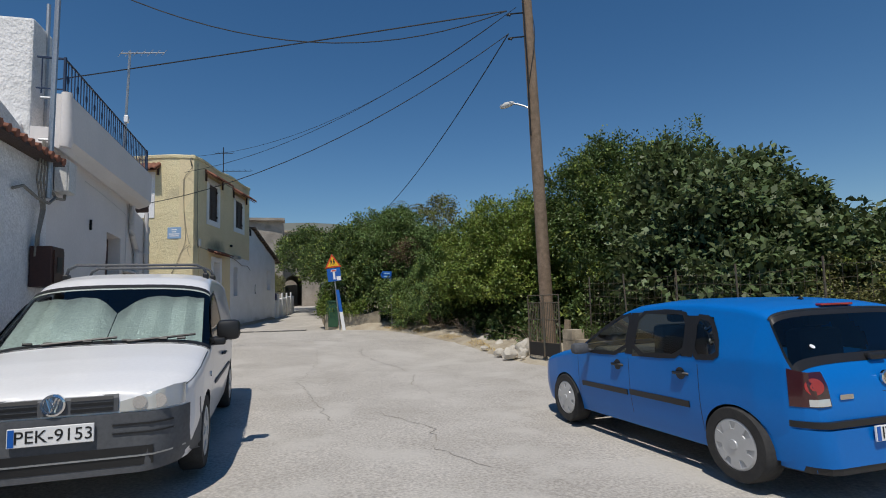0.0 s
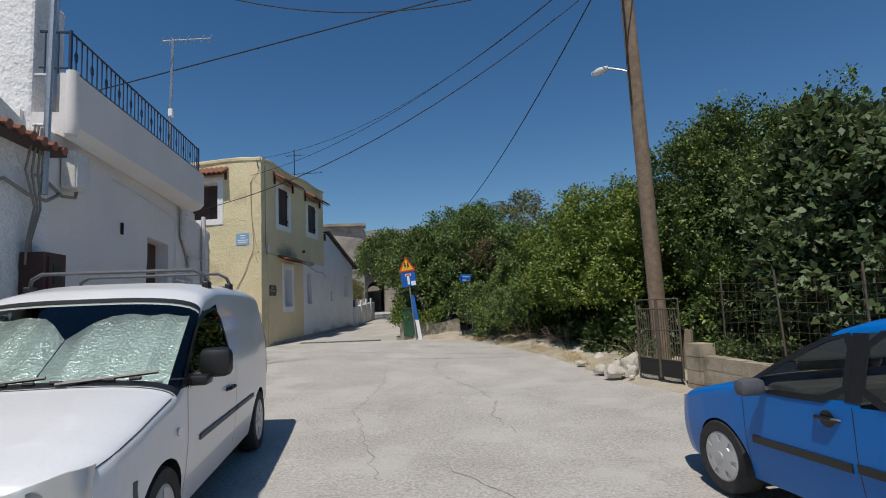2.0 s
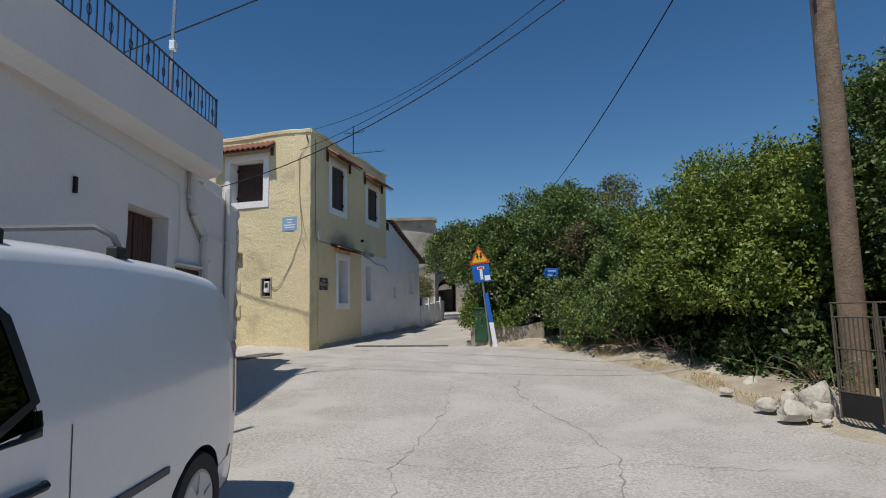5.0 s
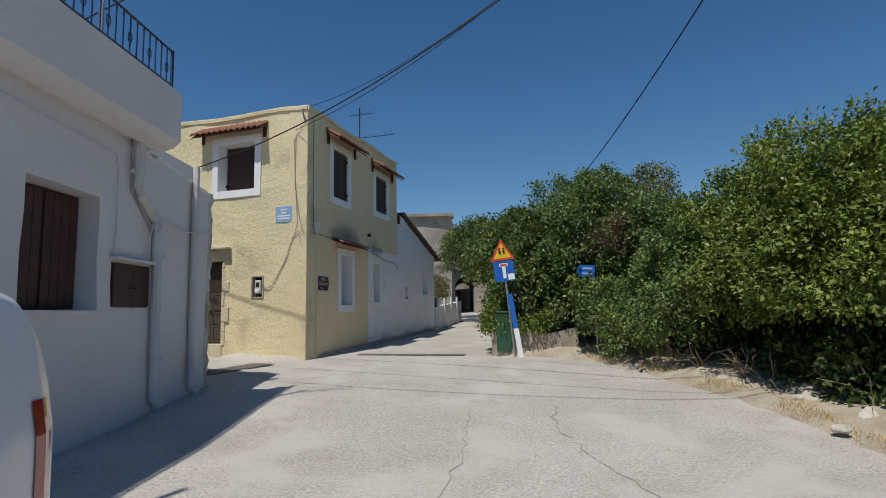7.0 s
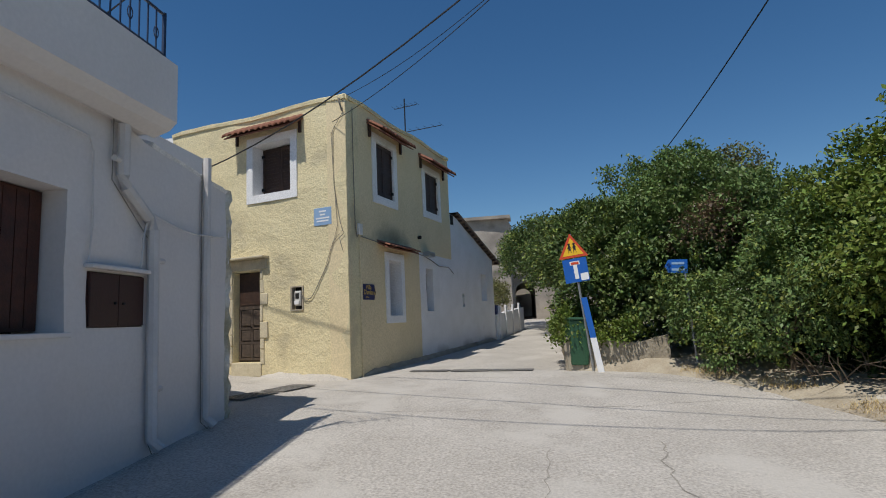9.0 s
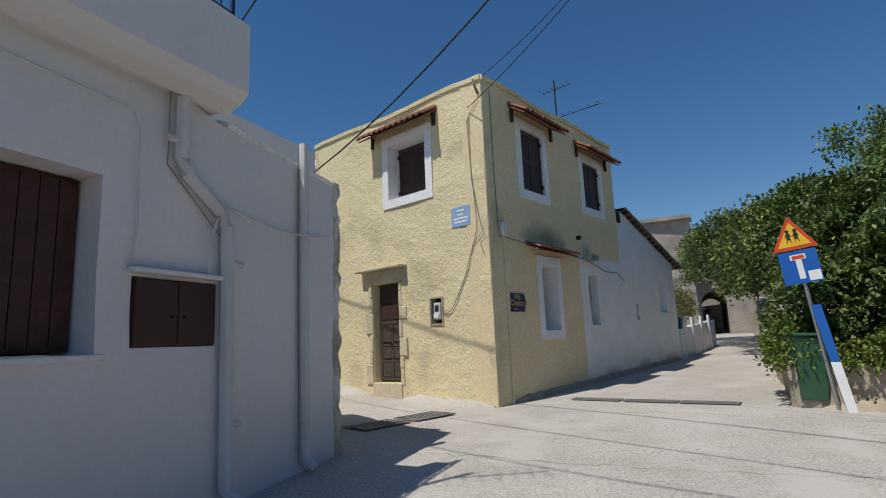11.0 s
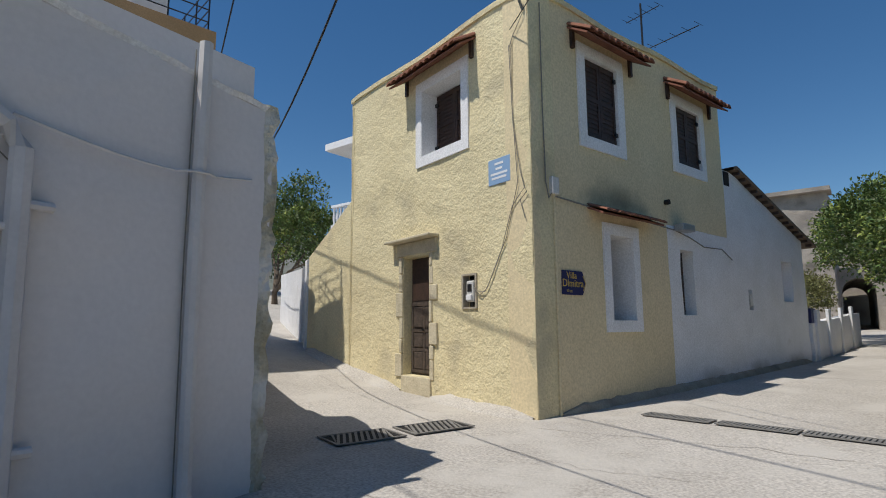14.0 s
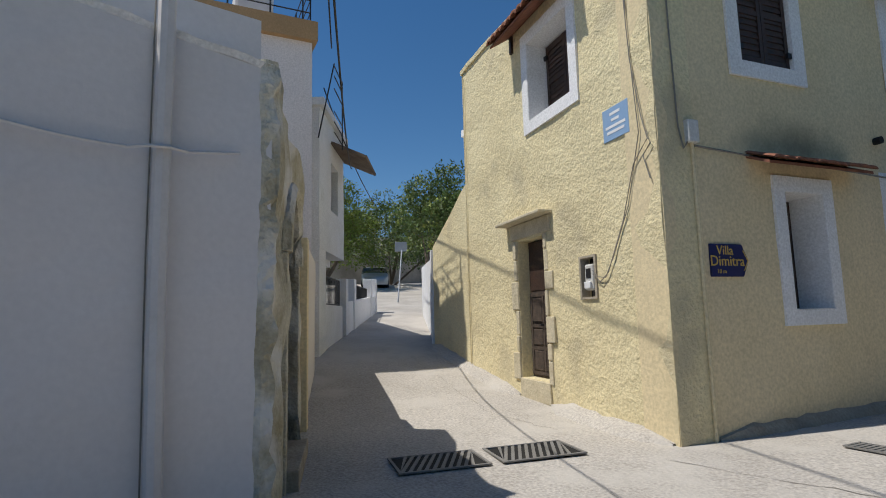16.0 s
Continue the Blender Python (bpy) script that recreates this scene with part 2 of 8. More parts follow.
# ---- building helpers ----
def link_mesh(name, bm, mat, parent=None, label="", smooth=False):
    me = bpy.data.meshes.new(name)
    bmesh.ops.recalc_face_normals(bm, faces=bm.faces)
    bm.to_mesh(me)
    bm.free()
    for m in (mat if isinstance(mat, (list, tuple)) else [mat]):
        me.materials.append(m)
    if smooth:
        for p in me.polygons:
            p.use_smooth = True
        me.set_sharp_from_angle(angle=radians(40))
    ob = new(name, me)
    if parent:
        ob.parent = parent
    if label:
        tagged(ob, label)
    return ob


def part(name, bm, mat, parent, label="", smooth=False):
    return link_mesh(name, bm, mat, parent, label, smooth)


def thing(name, label, category, group="", kind="", at=None):
    ob = new(name)
    ob.empty_display_size = 0.1
    if at is not None:
        ob.matrix_basis = at if isinstance(at, Matrix) else Matrix.Translation(at)
    return tagged(ob, label, category, group, kind)


def solo(name, bm, mat, label, category, group="", kind="", smooth=False):
    return tagged(link_mesh(name, bm, mat, None, "", smooth), label, category, group, kind)


def box(bm, a, b, m=None, bevel=0.0, mi=0):
    x0, y0, z0 = a
    x1, y1, z1 = b
    v = [bm.verts.new(p) for p in ((x0, y0, z0), (x1, y0, z0), (x1, y1, z0), (x0, y1, z0), (x0, y0, z1), (x1, y0, z1), (x1, y1, z1), (x0, y1, z1))]
    f = [bm.faces.new([v[i] for i in q]) for q in ((0, 3, 2, 1), (4, 5, 6, 7), (0, 1, 5, 4), (1, 2, 6, 5), (2, 3, 7, 6), (3, 0, 4, 7))]
    for q in f:
        q.material_index = mi
    if bevel:
        r = bmesh.ops.bevel(bm, geom=list({e for q in f for e in q.edges}), offset=bevel, segments=2, affect="EDGES", profile=0.5)
        v = list({w for q in r["faces"] for w in q.verts} | {w for w in v if w.is_valid})
    if m is not None:
        bmesh.ops.transform(bm, matrix=m, verts=[w for w in v if w.is_valid])
    return bm


def boxed(a, b, m=None, bevel=0.0):
    return box(bmesh.new(), a, b, m, bevel)


def tube(bm, pts, r, sides=6, ends=True):
    """A round bar along points; r a number or one radius a point."""
    pts = [Vector(p) for p in pts]
    rings = []
    for i, p in enumerate(pts):
        d = (pts[min(i + 1, len(pts) - 1)] - pts[max(i - 1, 0)]).normalized()
        a = d.cross(Vector((0, 0, 1)) if abs(d.z) < 0.95 else Vector((1, 0, 0))).normalized()
        c = d.cross(a)
        q = r[i] if isinstance(r, (list, tuple)) else r
        rings.append([bm.verts.new(p + (a * math.cos(2 * math.pi * k / sides) + c * math.sin(2 * math.pi * k / sides)) * q) for k in range(sides)])
    for s, e in zip(rings, rings[1:]):
        for k in range(sides):
            bm.faces.new((s[k], s[(k + 1) % sides], e[(k + 1) % sides], e[k]))
    if ends:
        bm.faces.new(rings[0][::-1])
        bm.faces.new(rings[-1])
    return bm


def disc(bm, c, axis, r, depth, sides=20, r2=None):
    c, a = Vector(c), Vector(axis).normalized()
    return tube(bm, [c, c + a * depth], [r, r2 if r2 is not None else r], sides)


def sag(a, b, drop, n=14):
    a, b = Vector(a), Vector(b)
    return [a.lerp(b, i / n) - Vector((0, 0, drop * 4 * (i / n) * (1 - i / n))) for i in range(n + 1)]


def prism(bm, pts, depth, m):
    """A flat shape of (x, z) points, from y=0 to y=depth, placed by m."""
    f = [bm.verts.new(m @ Vector((x, 0, z))) for x, z in pts]
    b = [bm.verts.new(m @ Vector((x, depth, z))) for x, z in pts]
    bm.faces.new(f)
    bm.faces.new(b[::-1])
    for i in range(len(f)):
        j = (i + 1) % len(f)
        bm.faces.new((f[i], b[i], b[j], f[j]))
    return bm


def letters(name, text, size, mat, m, parent, depth=0.002):
    cu = bpy.data.curves.new(name, "FONT")
    cu.body, cu.size, cu.extrude, cu.align_x, cu.align_y = text, size, depth, "CENTER", "CENTER"
    cu.resolution_u = 3
    tmp = bpy.data.objects.new(name, cu)
    scene.collection.objects.link(tmp)
    me = bpy.data.meshes.new_from_object(tmp.evaluated_get(bpy.context.evaluated_depsgraph_get()))
    bpy.data.objects.remove(tmp)
    me.materials.clear()
    me.materials.append(mat)
    ob = new(name, me)
    ob.parent = parent
    ob.matrix_basis = m
    return ob


class Face:
    """A wall's own frame: s along it, d out of it, z up."""

    def __init__(self, origin, end):
        self.o = Vector((*origin, 0))
        self.u = (Vector((*end, 0)) - self.o).normalized()
        self.len = (Vector((*end, 0)) - self.o).length
        self.n = Vector((self.u.y, -self.u.x, 0))

    def flip(self):
        self.n = -self.n
        return self

    def p(self, s, d, z):
        return self.o + self.u * s + self.n * d + Vector((0, 0, z))

    def m(self):
        return Matrix(((self.u.x, self.n.x, 0, self.o.x), (self.u.y, self.n.y, 0, self.o.y), (0, 0, 1, 0), (0, 0, 0, 1)))

    def text(self, s, d, z):
        """A pose in which x reads to the viewer's right and z faces out."""
        right = Vector((0, 0, 1)).cross(self.n)
        return Matrix.Translation(self.p(s, d, z)) @ Matrix(((right.x, 0, self.n.x), (right.y, 0, self.n.y), (0, 1, self.n.z))).to_4x4()


def wall_mesh(face, s0, s1, z0, z1, thick, holes=(), step=0.35, wobble=0.0, top=None, bottom=None, seed=0.0):
    """A wall with openings through it; top(s) and bottom(s) may slope its edges."""
    def cuts(lo, hi, extra):
        c = sorted({round(v, 4) for v in (lo, hi, *[e for e in extra if lo < e < hi])})
        out = []
        for p, q in zip(c, c[1:]):
            k = max(1, int(math.ceil((q - p) / step)))
            out += [p + (q - p) * i / k for i in range(k)]
        return out + [c[-1]]
    S = cuts(s0, s1, [h[0] for h in holes] + [h[1] for h in holes])
    Z = cuts(z0, z1, [h[2] for h in holes] + [h[3] for h in holes])
    bm, made = bmesh.new(), {}

    def vert(i, k, back):
        s, z = S[i], Z[k]
        if top:
            z = min(z, top(s))
        if bottom:
            z = max(z, bottom(s))
        key = (i, round(z, 4), back)
        if key not in made:
            d = -thick if back else 0.0
            if wobble and not back:
                d += wobble * noise.noise(face.p(s, 0, z) * 1.7 + Vector((seed, 0, 0)))
            made[key] = bm.verts.new(face.p(s, d, z))
        return made[key]

    def solid(i, k):
        if i < 0 or k < 0 or i >= len(S) - 1 or k >= len(Z) - 1:
            return False
        cs, cz = (S[i] + S[i + 1]) / 2, (Z[k] + Z[k + 1]) / 2
        return not any(h[0] < cs < h[1] and h[2] < cz < h[3] for h in holes)

    def quad(*v):
        u = []
        for w in v:
            if w not in u:
                u.append(w)
        if len(u) > 2:
            try:
                bm.faces.new(u)
            except ValueError:
                pass
    for i in range(len(S) - 1):
        for k in range(len(Z) - 1):
            if not solid(i, k):
                continue
            for back in (False, True):
                quad(vert(i, k, back), vert(i + 1, k, back), vert(i + 1, k + 1, back), vert(i, k + 1, back))
            for di, dk, a, b in ((-1, 0, (i, k), (i, k + 1)), (1, 0, (i + 1, k), (i + 1, k + 1)), (0, -1, (i, k), (i + 1, k)), (0, 1, (i, k + 1), (i + 1, k + 1))):
                if not solid(i + di, k + dk):
                    quad(vert(*a, False), vert(*b, False), vert(*b, True), vert(*a, True))
    return bm


# ---- the lie of the land ----
def lerp_table(t, table):
    if t <= table[0][0]:
        return table[0][1]
    for (a, va), (b, vb) in zip(table, table[1:]):
        if t <= b:
            k = (t - a) / (b - a)
            return va + (vb - va) * k
    return table[-1][1]


ALONG = ((-6, 0.03), (0, 0.05), (3, 0.06), (6, 0.10), (9, 0.17), (12, 0.25), (13.75, 0.37), (16, 0.50), (18.4, 0.61), (21.5, 0.69), (27.5, 0.88), (46, 1.44), (70, 2.0))


RISE = ((0, 0.0), (2.35, 0.08), (3.1, 0.17), (4.8, 0.42), (6.0, 0.64), (8.0, 0.86))


def ground_z(x, y):
    z = lerp_table(y, ALONG)
    z += -0.035 * max(-4.0, min(3.0, x)) * max(0.0, min(1.0, (18.5 - y) / 4.0)) * max(0.25, min(1.0, (y - 1.0) / 5.0))
    if y > 14.5:
        k = min(1.0, (y - 14.5) / 2.0)
        e = -x - 4.2
        if e > 0:
            z += k * (lerp_table(e, RISE) + 0.107 * max(0.0, min(e, 34.0) - 8.0))
    return z


def soft_outline(pts, rounds=2):
    """Corner-cut a closed outline."""
    for _ in range(rounds):
        out = []
        for p, q in zip(pts, pts[1:] + pts[:1]):
            out += [(p[0] * 0.8 + q[0] * 0.2, p[1] * 0.8 + q[1] * 0.2), (p[0] * 0.2 + q[0] * 0.8, p[1] * 0.2 + q[1] * 0.8)]
        pts = out
    return pts

# ---- ground ----
def axis_steps(lo, hi, step, far):
    a = list(np.arange(lo, hi + 1e-6, step))
    d, w = hi, step
    while d < far:
        w *= 1.35
        d += w
        a.append(d)
    d, w = lo, step
    while d > -far:
        w *= 1.35
        d -= w
        a.insert(0, d)
    return a


bm = bmesh.new()
xs, ys = axis_steps(-14, 7, 0.5, 2500), axis_steps(-4, 30, 0.5, 2500)
grid = [[bm.verts.new((x, y, ground_z(x, y) + 0.012 * noise.noise(Vector((x * 0.6, y * 0.6, 0))))) for y in ys] for x in xs]
for i in range(len(xs) - 1):
    for k in range(len(ys) - 1):
        bm.faces.new((grid[i][k], grid[i + 1][k], grid[i + 1][k + 1], grid[i][k + 1]))
solo("ground", bm, M_ROAD, "pale worn concrete street surface with cracks", "ground", kind="structure", smooth=True)

# ---- yellow corner house ----
def stain(m, centre, radii, colour, strength):
    """A soft-edged, blotchy mark of soot or grime on a surface."""
    n, l = m.node_tree.nodes, m.node_tree.links
    p = n["Principled BSDF"].inputs["Base Color"]
    src = p.links[0].from_socket
    pos = n.new("ShaderNodeNewGeometry").outputs["Position"]
    sub, div, ln = n.new("ShaderNodeVectorMath"), n.new("ShaderNodeVectorMath"), n.new("ShaderNodeVectorMath")
    sub.operation, div.operation, ln.operation = "SUBTRACT", "DIVIDE", "LENGTH"
    l.new(pos, sub.inputs[0])
    sub.inputs[1].default_value, div.inputs[1].default_value = centre, radii
    l.new(sub.outputs[0], div.inputs[0])
    l.new(div.outputs[0], ln.inputs[0])
    tx = n.new("ShaderNodeTexNoise")
    tx.inputs["Scale"].default_value = 4.0
    l.new(pos, tx.inputs["Vector"])
    ad = n.new("ShaderNodeMath")
    ad.operation = "MULTIPLY_ADD"
    l.new(tx.outputs["Fac"], ad.inputs[0])
    ad.inputs[1].default_value = 0.8
    l.new(ln.outputs["Value"], ad.inputs[2])
    mr = n.new("ShaderNodeMapRange")
    l.new(ad.outputs[0], mr.inputs[0])
    for i, v in enumerate((0.45, 1.4, strength, 0.0)):
        mr.inputs[i + 1].default_value = v
    mx = n.new("ShaderNodeMix")
    mx.data_type = "RGBA"
    l.new(mr.outputs[0], mx.inputs[0])
    l.new(src, mx.inputs[6])
    mx.inputs[7].default_value = (*colour, 1)
    l.new(mx.outputs[2], p)



A, B, C = (-3.27, 18.32), (-8.03, 19.57), (-2.03, 23.95)
F1 = Face(A, B).flip() if Face(A, B).n.y > 0 else Face(A, B)
F2 = Face(A, C)
stain(M_YELLOW2, F2.p(1.95, 0, 3.55), (0.7, 0.85, 0.36), (0.13, 0.11, 0.075), 0.62)
for s_, r_ in ((2.2, 0.5), (4.6, 0.7), (6.6, 0.6), (8.6, 0.8)):
    stain(M_WHITE2, F2.p(s_, 0, 0.62 + 0.03 * s_), (0.4, r_, 0.28), (0.26, 0.24, 0.21), 0.75)
yellow = thing("corner_house", "two-storey ochre plastered village house with white window surrounds", "house")
crown1 = lambda s: 6.24 + 0.05 * math.sin(s * 1.9) * 0.5 + 0.012 * s
crown2 = lambda s: 6.24 + 0.02 * s + 0.03 * math.sin(s * 2.3)
W1 = (1.385, 2.43, 4.5, 5.63)
DOOR = (2.235, 2.99, 0.95, 2.87)
NICHE = (1.13, 1.40, 2.0, 2.46)
part("wall", wall_mesh(F1, 0, 4.94, 0.2, 6.45, 0.45, [W1, DOOR, NICHE], 0.3, 0.03, top=crown1), M_YELLOW, yellow, "rough sunlit ochre plaster front wall")
slope_top = lambda s: 4.22 - (s - 4.94) * 0.47
part("wall", wall_mesh(F1, 4.945, 6.92, 0.3, 4.3, 0.4, [], 0.3, 0.03, top=slope_top), M_YELLOW, yellow, "sloping ochre yard wall")
W2, W3, WL = (1.2, 2.02, 4.43, 5.66), (3.82, 4.68, 4.52, 5.6), (1.64, 2.24, 1.80, 3.05)
part("wall", wall_mesh(F2, 0.002, 3.3, 0.2, 6.45, 0.45, [W2, WL], 0.3, 0.02, top=crown2), M_YELLOW2, yellow, "smoother ochre plaster side wall")
part("wall", wall_mesh(F2, 3.302, 5.55, 3.38, 6.45, 0.45, [W3], 0.3, 0.02, top=crown2), M_YELLOW2, yellow, "upper ochre side wall")
WW1, WW2, HOLE = (3.70, 4.14, 1.9, 3.0), (8.16, 8.72, 2.23, 3.12), (6.32, 6.5, 2.02, 2.42)
part("wall", wall_mesh(F2, 3.302, 5.55, 0.2, 3.378, 0.45, [WW1], 0.3, 0.02), M_WHITE2, yellow, "whitewashed lower side wall")
lean = thing("lean_to_house", "single-storey whitewashed lean-to house with sheet roof", "house")
lean_top = lambda s: 4.72 - (s - 5.9) * 0.292 if s > 5.9 else 4.72
part("wall", wall_mesh(F2, 5.553, 9.5, 0.3, 4.75, 0.4, [WW2, HOLE], 0.3, 0.02, top=lean_top), M_WHITE2, lean)
# back walls and roof close the houses
back = Face(F1.p(4.94, -0.01, 0).xy, F1.p(4.94, -6.0, 0).xy)
part("wall", wall_mesh(back, 0.45, 6, 0.2, 6.2, 0.35, [], 1.0), M_YELLOW2, yellow)
bm = bmesh.new()
q = [F1.p(4.9, -0.2, 6.05), F1.p(0.2, -0.2, 6.05), F2.p(5.5, -0.2, 6.1), F2.p(5.5, -4.7, 6.1)]
bm.faces.new([bm.verts.new(p) for p in q])
part("roof", bm, M_STONE, yellow)
bm = boxed((5.15, -4.7, 0.3), (5.55, -0.46, 6.25), F2.m())
part("wall", bm, M_YELLOW2, yellow)
bm = boxed((9.1, -4.7, 0.3), (9.5, -0.41, 3.5), F2.m())
part("wall", bm, M_WHITE2, lean)


def window_surround(face, hole, mat, parent, wid=0.17, proud=0.03, deep=0.36):
    s0, s1, z0, z1 = hole
    m, g = face.m(), 0.008
    for a, b in (((s0 - wid, 0.0, z0 - wid), (s0, proud, z1 + wid)), ((s1, 0.0, z0 - wid), (s1 + wid, proud, z1 + wid)), ((s0, 0.0, z1), (s1, proud, z1 + wid)), ((s0, 0.0, z0 - wid), (s1, proud, z0))):
        part("window_trim", boxed(a, b, m), mat, parent, "white painted window trim")
    for a, b in (((s0 + g * 0.2, -deep, z0 + g), (s0 + g, proud - 0.004, z1 - g)), ((s1 - g, -deep, z0 + g), (s1 - g * 0.2, proud - 0.004, z1 - g)), ((s0 + g, -deep, z1 - g), (s1 - g, proud - 0.004, z1 - g * 0.2)), ((s0 + g, -deep, z0 + g * 0.2), (s1 - g, proud - 0.004, z0 + g))):
        part("window_reveal", boxed(a, b, m), mat, parent)


def shutter_pair(face, hole, d, mat, parent):
    s0, s1, z0, z1 = hole
    mid, m, f = (s0 + s1) / 2, face.m(), 0.05
    for a, b in ((s0 + 0.02, mid - 0.004), (mid + 0.004, s1 - 0.02)):
        sh = part("shutter", boxed((a, d - 0.02, z0 + 0.02), (b, d, z1 - 0.02), m), mat, parent, "dark brown wooden shutter")
        for q in ((a, z0 + 0.02, a + f, z1 - 0.02), (b - f, z0 + 0.02, b, z1 - 0.02)):
            part("stile", boxed((q[0], d + 0.001, q[1]), (q[2], d + 0.022, q[3]), m), mat, sh)
        for q in ((z0 + 0.02, z0 + 0.1), (z1 - 0.1, z1 - 0.02), ((z0 + z1) / 2 - 0.03, (z0 + z1) / 2 + 0.03)):
            part("rail", boxed((a + f, d + 0.001, q[0]), (b - f, d + 0.02, q[1]), m), mat, sh)
        for i in range(14):
            z = z0 + 0.11 + (z1 - z0 - 0.22) * i / 14
            if abs(z + 0.015 - (z0 + z1) / 2) > 0.05:
                part("slat", boxed((a + f, d + 0.001, z), (b - f, d + 0.012, z + 0.035), m), mat, sh)
        e = a if a < mid - 0.2 else b
        for z in (z0 + 0.18, z1 - 0.18):
            part("hinge", boxed((e - 0.05, d + 0.023, z - 0.03), (e + 0.05, d + 0.05, z + 0.03), m), M_BLACK, sh)


def awning(face, s0, s1, z, depth, parent, drop=0.22, tiles=None, rise=1.0, brackets=True):
    """Small tiled hood on a timber board with brackets."""
    aw = part("awning_board", hood_board(face, s0, s1, z, depth, drop), M_TILE, parent, "reddish-brown board of the window hood")
    n = tiles or max(6, int((s1 - s0) / 0.15))
    w = (s1 - s0) / n
    for i in range(n):
        bm = bmesh.new()
        c = s0 + w * (i + 0.5)
        ring = []
        over = 0.05 + 0.02 * random.random()
        for d, zz in ((0.0, z + 0.03), (depth * 0.55, z + 0.03 - drop * 0.5), (depth + over, z + 0.03 - drop * 1.08)):
            ring.append([bm.verts.new(face.p(c + math.cos(t) * w * 0.53, d, zz + math.sin(t) * w * 0.42 * rise)) for t in [math.pi * k / 6 for k in range(7)]])
        low = []
        for d, zz in ((0.0, z + 0.015), (depth * 0.55, z + 0.015 - drop * 0.5), (depth + over, z + 0.015 - drop * 1.08)):
            low.append([bm.verts.new(face.p(c + math.cos(t) * w * 0.43, d, zz + math.sin(t) * w * 0.3 * rise)) for t in [math.pi * k / 6 for k in range(7)]])
        for r in (ring, low):
            for a, b in zip(r, r[1:]):
                for k in range(6):
                    bm.faces.new((a[k], a[k + 1], b[k + 1], b[k]))
        for k in range(6):
            bm.faces.new((ring[-1][k], ring[-1][k + 1], low[-1][k + 1], low[-1][k]))
        part("tile", bm, M_TILE, aw)
    for s in (s0 + 0.08, s1 - 0.08) if brackets else ():
        bm = bmesh.new()
        m = face.m()
        box(bm, (s - 0.03, 0.0, z - 0.32), (s + 0.03, 0.05, z - 0.02), m)
        part("bracket", bm, M_WOOD, aw)


def hood_board(face, s0, s1, z, depth, drop):
    bm = bmesh.new()
    v = []
    for s in (s0, s1):
        for d, zz in ((0.0, z), (depth, z - drop)):
            for t in (0.0, -0.03):
                v.append(bm.verts.new(face.p(s, d, zz + t)))
    for f in ((0, 2, 3, 1), (4, 5, 7, 6), (0, 4, 6, 2), (1, 3, 7, 5), (2, 6, 7, 3), (0, 1, 5, 4)):
        bm.faces.new([v[i] for i in f])
    return bm


window_surround(F1, W1, M_WHITE2, yellow, 0.165, deep=0.4)
window_surround(F2, W2, M_WHITE2, yellow, 0.17)
window_surround(F2, W3, M_WHITE2, yellow, 0.17)
window_surround(F2, WL, M_WHITE2, yellow, 0.16, deep=0.4)
shutter_pair(F1, (W1[0] + 0.008, W1[1] - 0.008, W1[2] + 0.008, W1[3] - 0.008), -0.3, M_WOOD, yellow)
shutter_pair(F2, W2, -0.04, M_WOOD, yellow)
shutter_pair(F2, W3, -0.04, M_WOOD, yellow)
awning(F1, 1.05, 2.95, 6.02, 0.34, yellow)
awning(F2, 0.85, 2.5, 6.0, 0.34, yellow)
awning(F2, 3.5, 5.2, 5.95, 0.34, yellow)
awning(F2, 1.15, 2.75, 3.40, 0.26, yellow, drop=0.12, rise=0.4, brackets=False)

# ---- white balcony house on the near side of the alley ----
L = Face((-3.28, 8.3), (-3.66, 14.77))
balcony_house = thing("balcony_house", "white limewashed house with a solid balcony parapet", "house")
LWIN = (2.73, 3.78, 1.70, 2.90)
CUP = (4.03, 4.77, 1.73, 2.23)
end_drop = lambda s: 0.10 * max(0.0, s - 4.72)
part("wall", wall_mesh(L, -0.25, 6.47, -0.1, 3.70, 0.5, [LWIN, CUP], 0.35, 0.03, top=lambda s: 3.70 - (0.08 if s > 4.75 else 0.0) - end_drop(s)), M_WHITE, balcony_house, "shaded white street wall")
SIDE = Face(L.p(6.48, 0, 0).xy, (-8.9, 17.05))
if SIDE.n.y < 0:
    SIDE.flip()
ARCH = (0.85, 1.9, 0.2, 2.9)
part("wall", wall_mesh(SIDE, 0.01, 2.9, 0.0, 3.5, 0.5, [ARCH], 0.12, 0.10, top=lambda s: 3.48 if s < 2.4 else 2.9), M_FLAKE, balcony_house, "flaking rough side wall")
# ragged plaster edge where the street wall turns into the alley
bm = bmesh.new()
rows_ = []
for k in range(52):
    z = 0.45 + k * 0.06
    j = 0.055 * noise.noise(Vector((z * 6.0, 3.0, 1.0))) + 0.035 * noise.noise(Vector((z * 17.0, 5.0, 2.0)))
    rows_.append([bm.verts.new(L.p(s_, d, z)) for s_, d in ((6.36, -0.03), (6.42 + 0.4 * j, 0.018), (6.50 + j, 0.012 + 0.5 * j), (6.54 + j, -0.12 + j), (6.40, -0.30))])
for a, b in zip(rows_, rows_[1:]):
    for q in range(4):
        bm.faces.new((a[q], a[q + 1], b[q + 1], b[q]))
part("plaster_edge", bm, [M_FLAKE], balcony_house, "ragged flaking plaster corner")
bm = bmesh.new()
prof = [(0.02, 3.70), (0.10, 3.66), (0.34, 3.72), (0.42, 3.80), (0.42, 4.42), (0.26, 4.42), (0.26, 3.95), (-0.3, 3.95), (-0.3, 3.70)]
secs = []
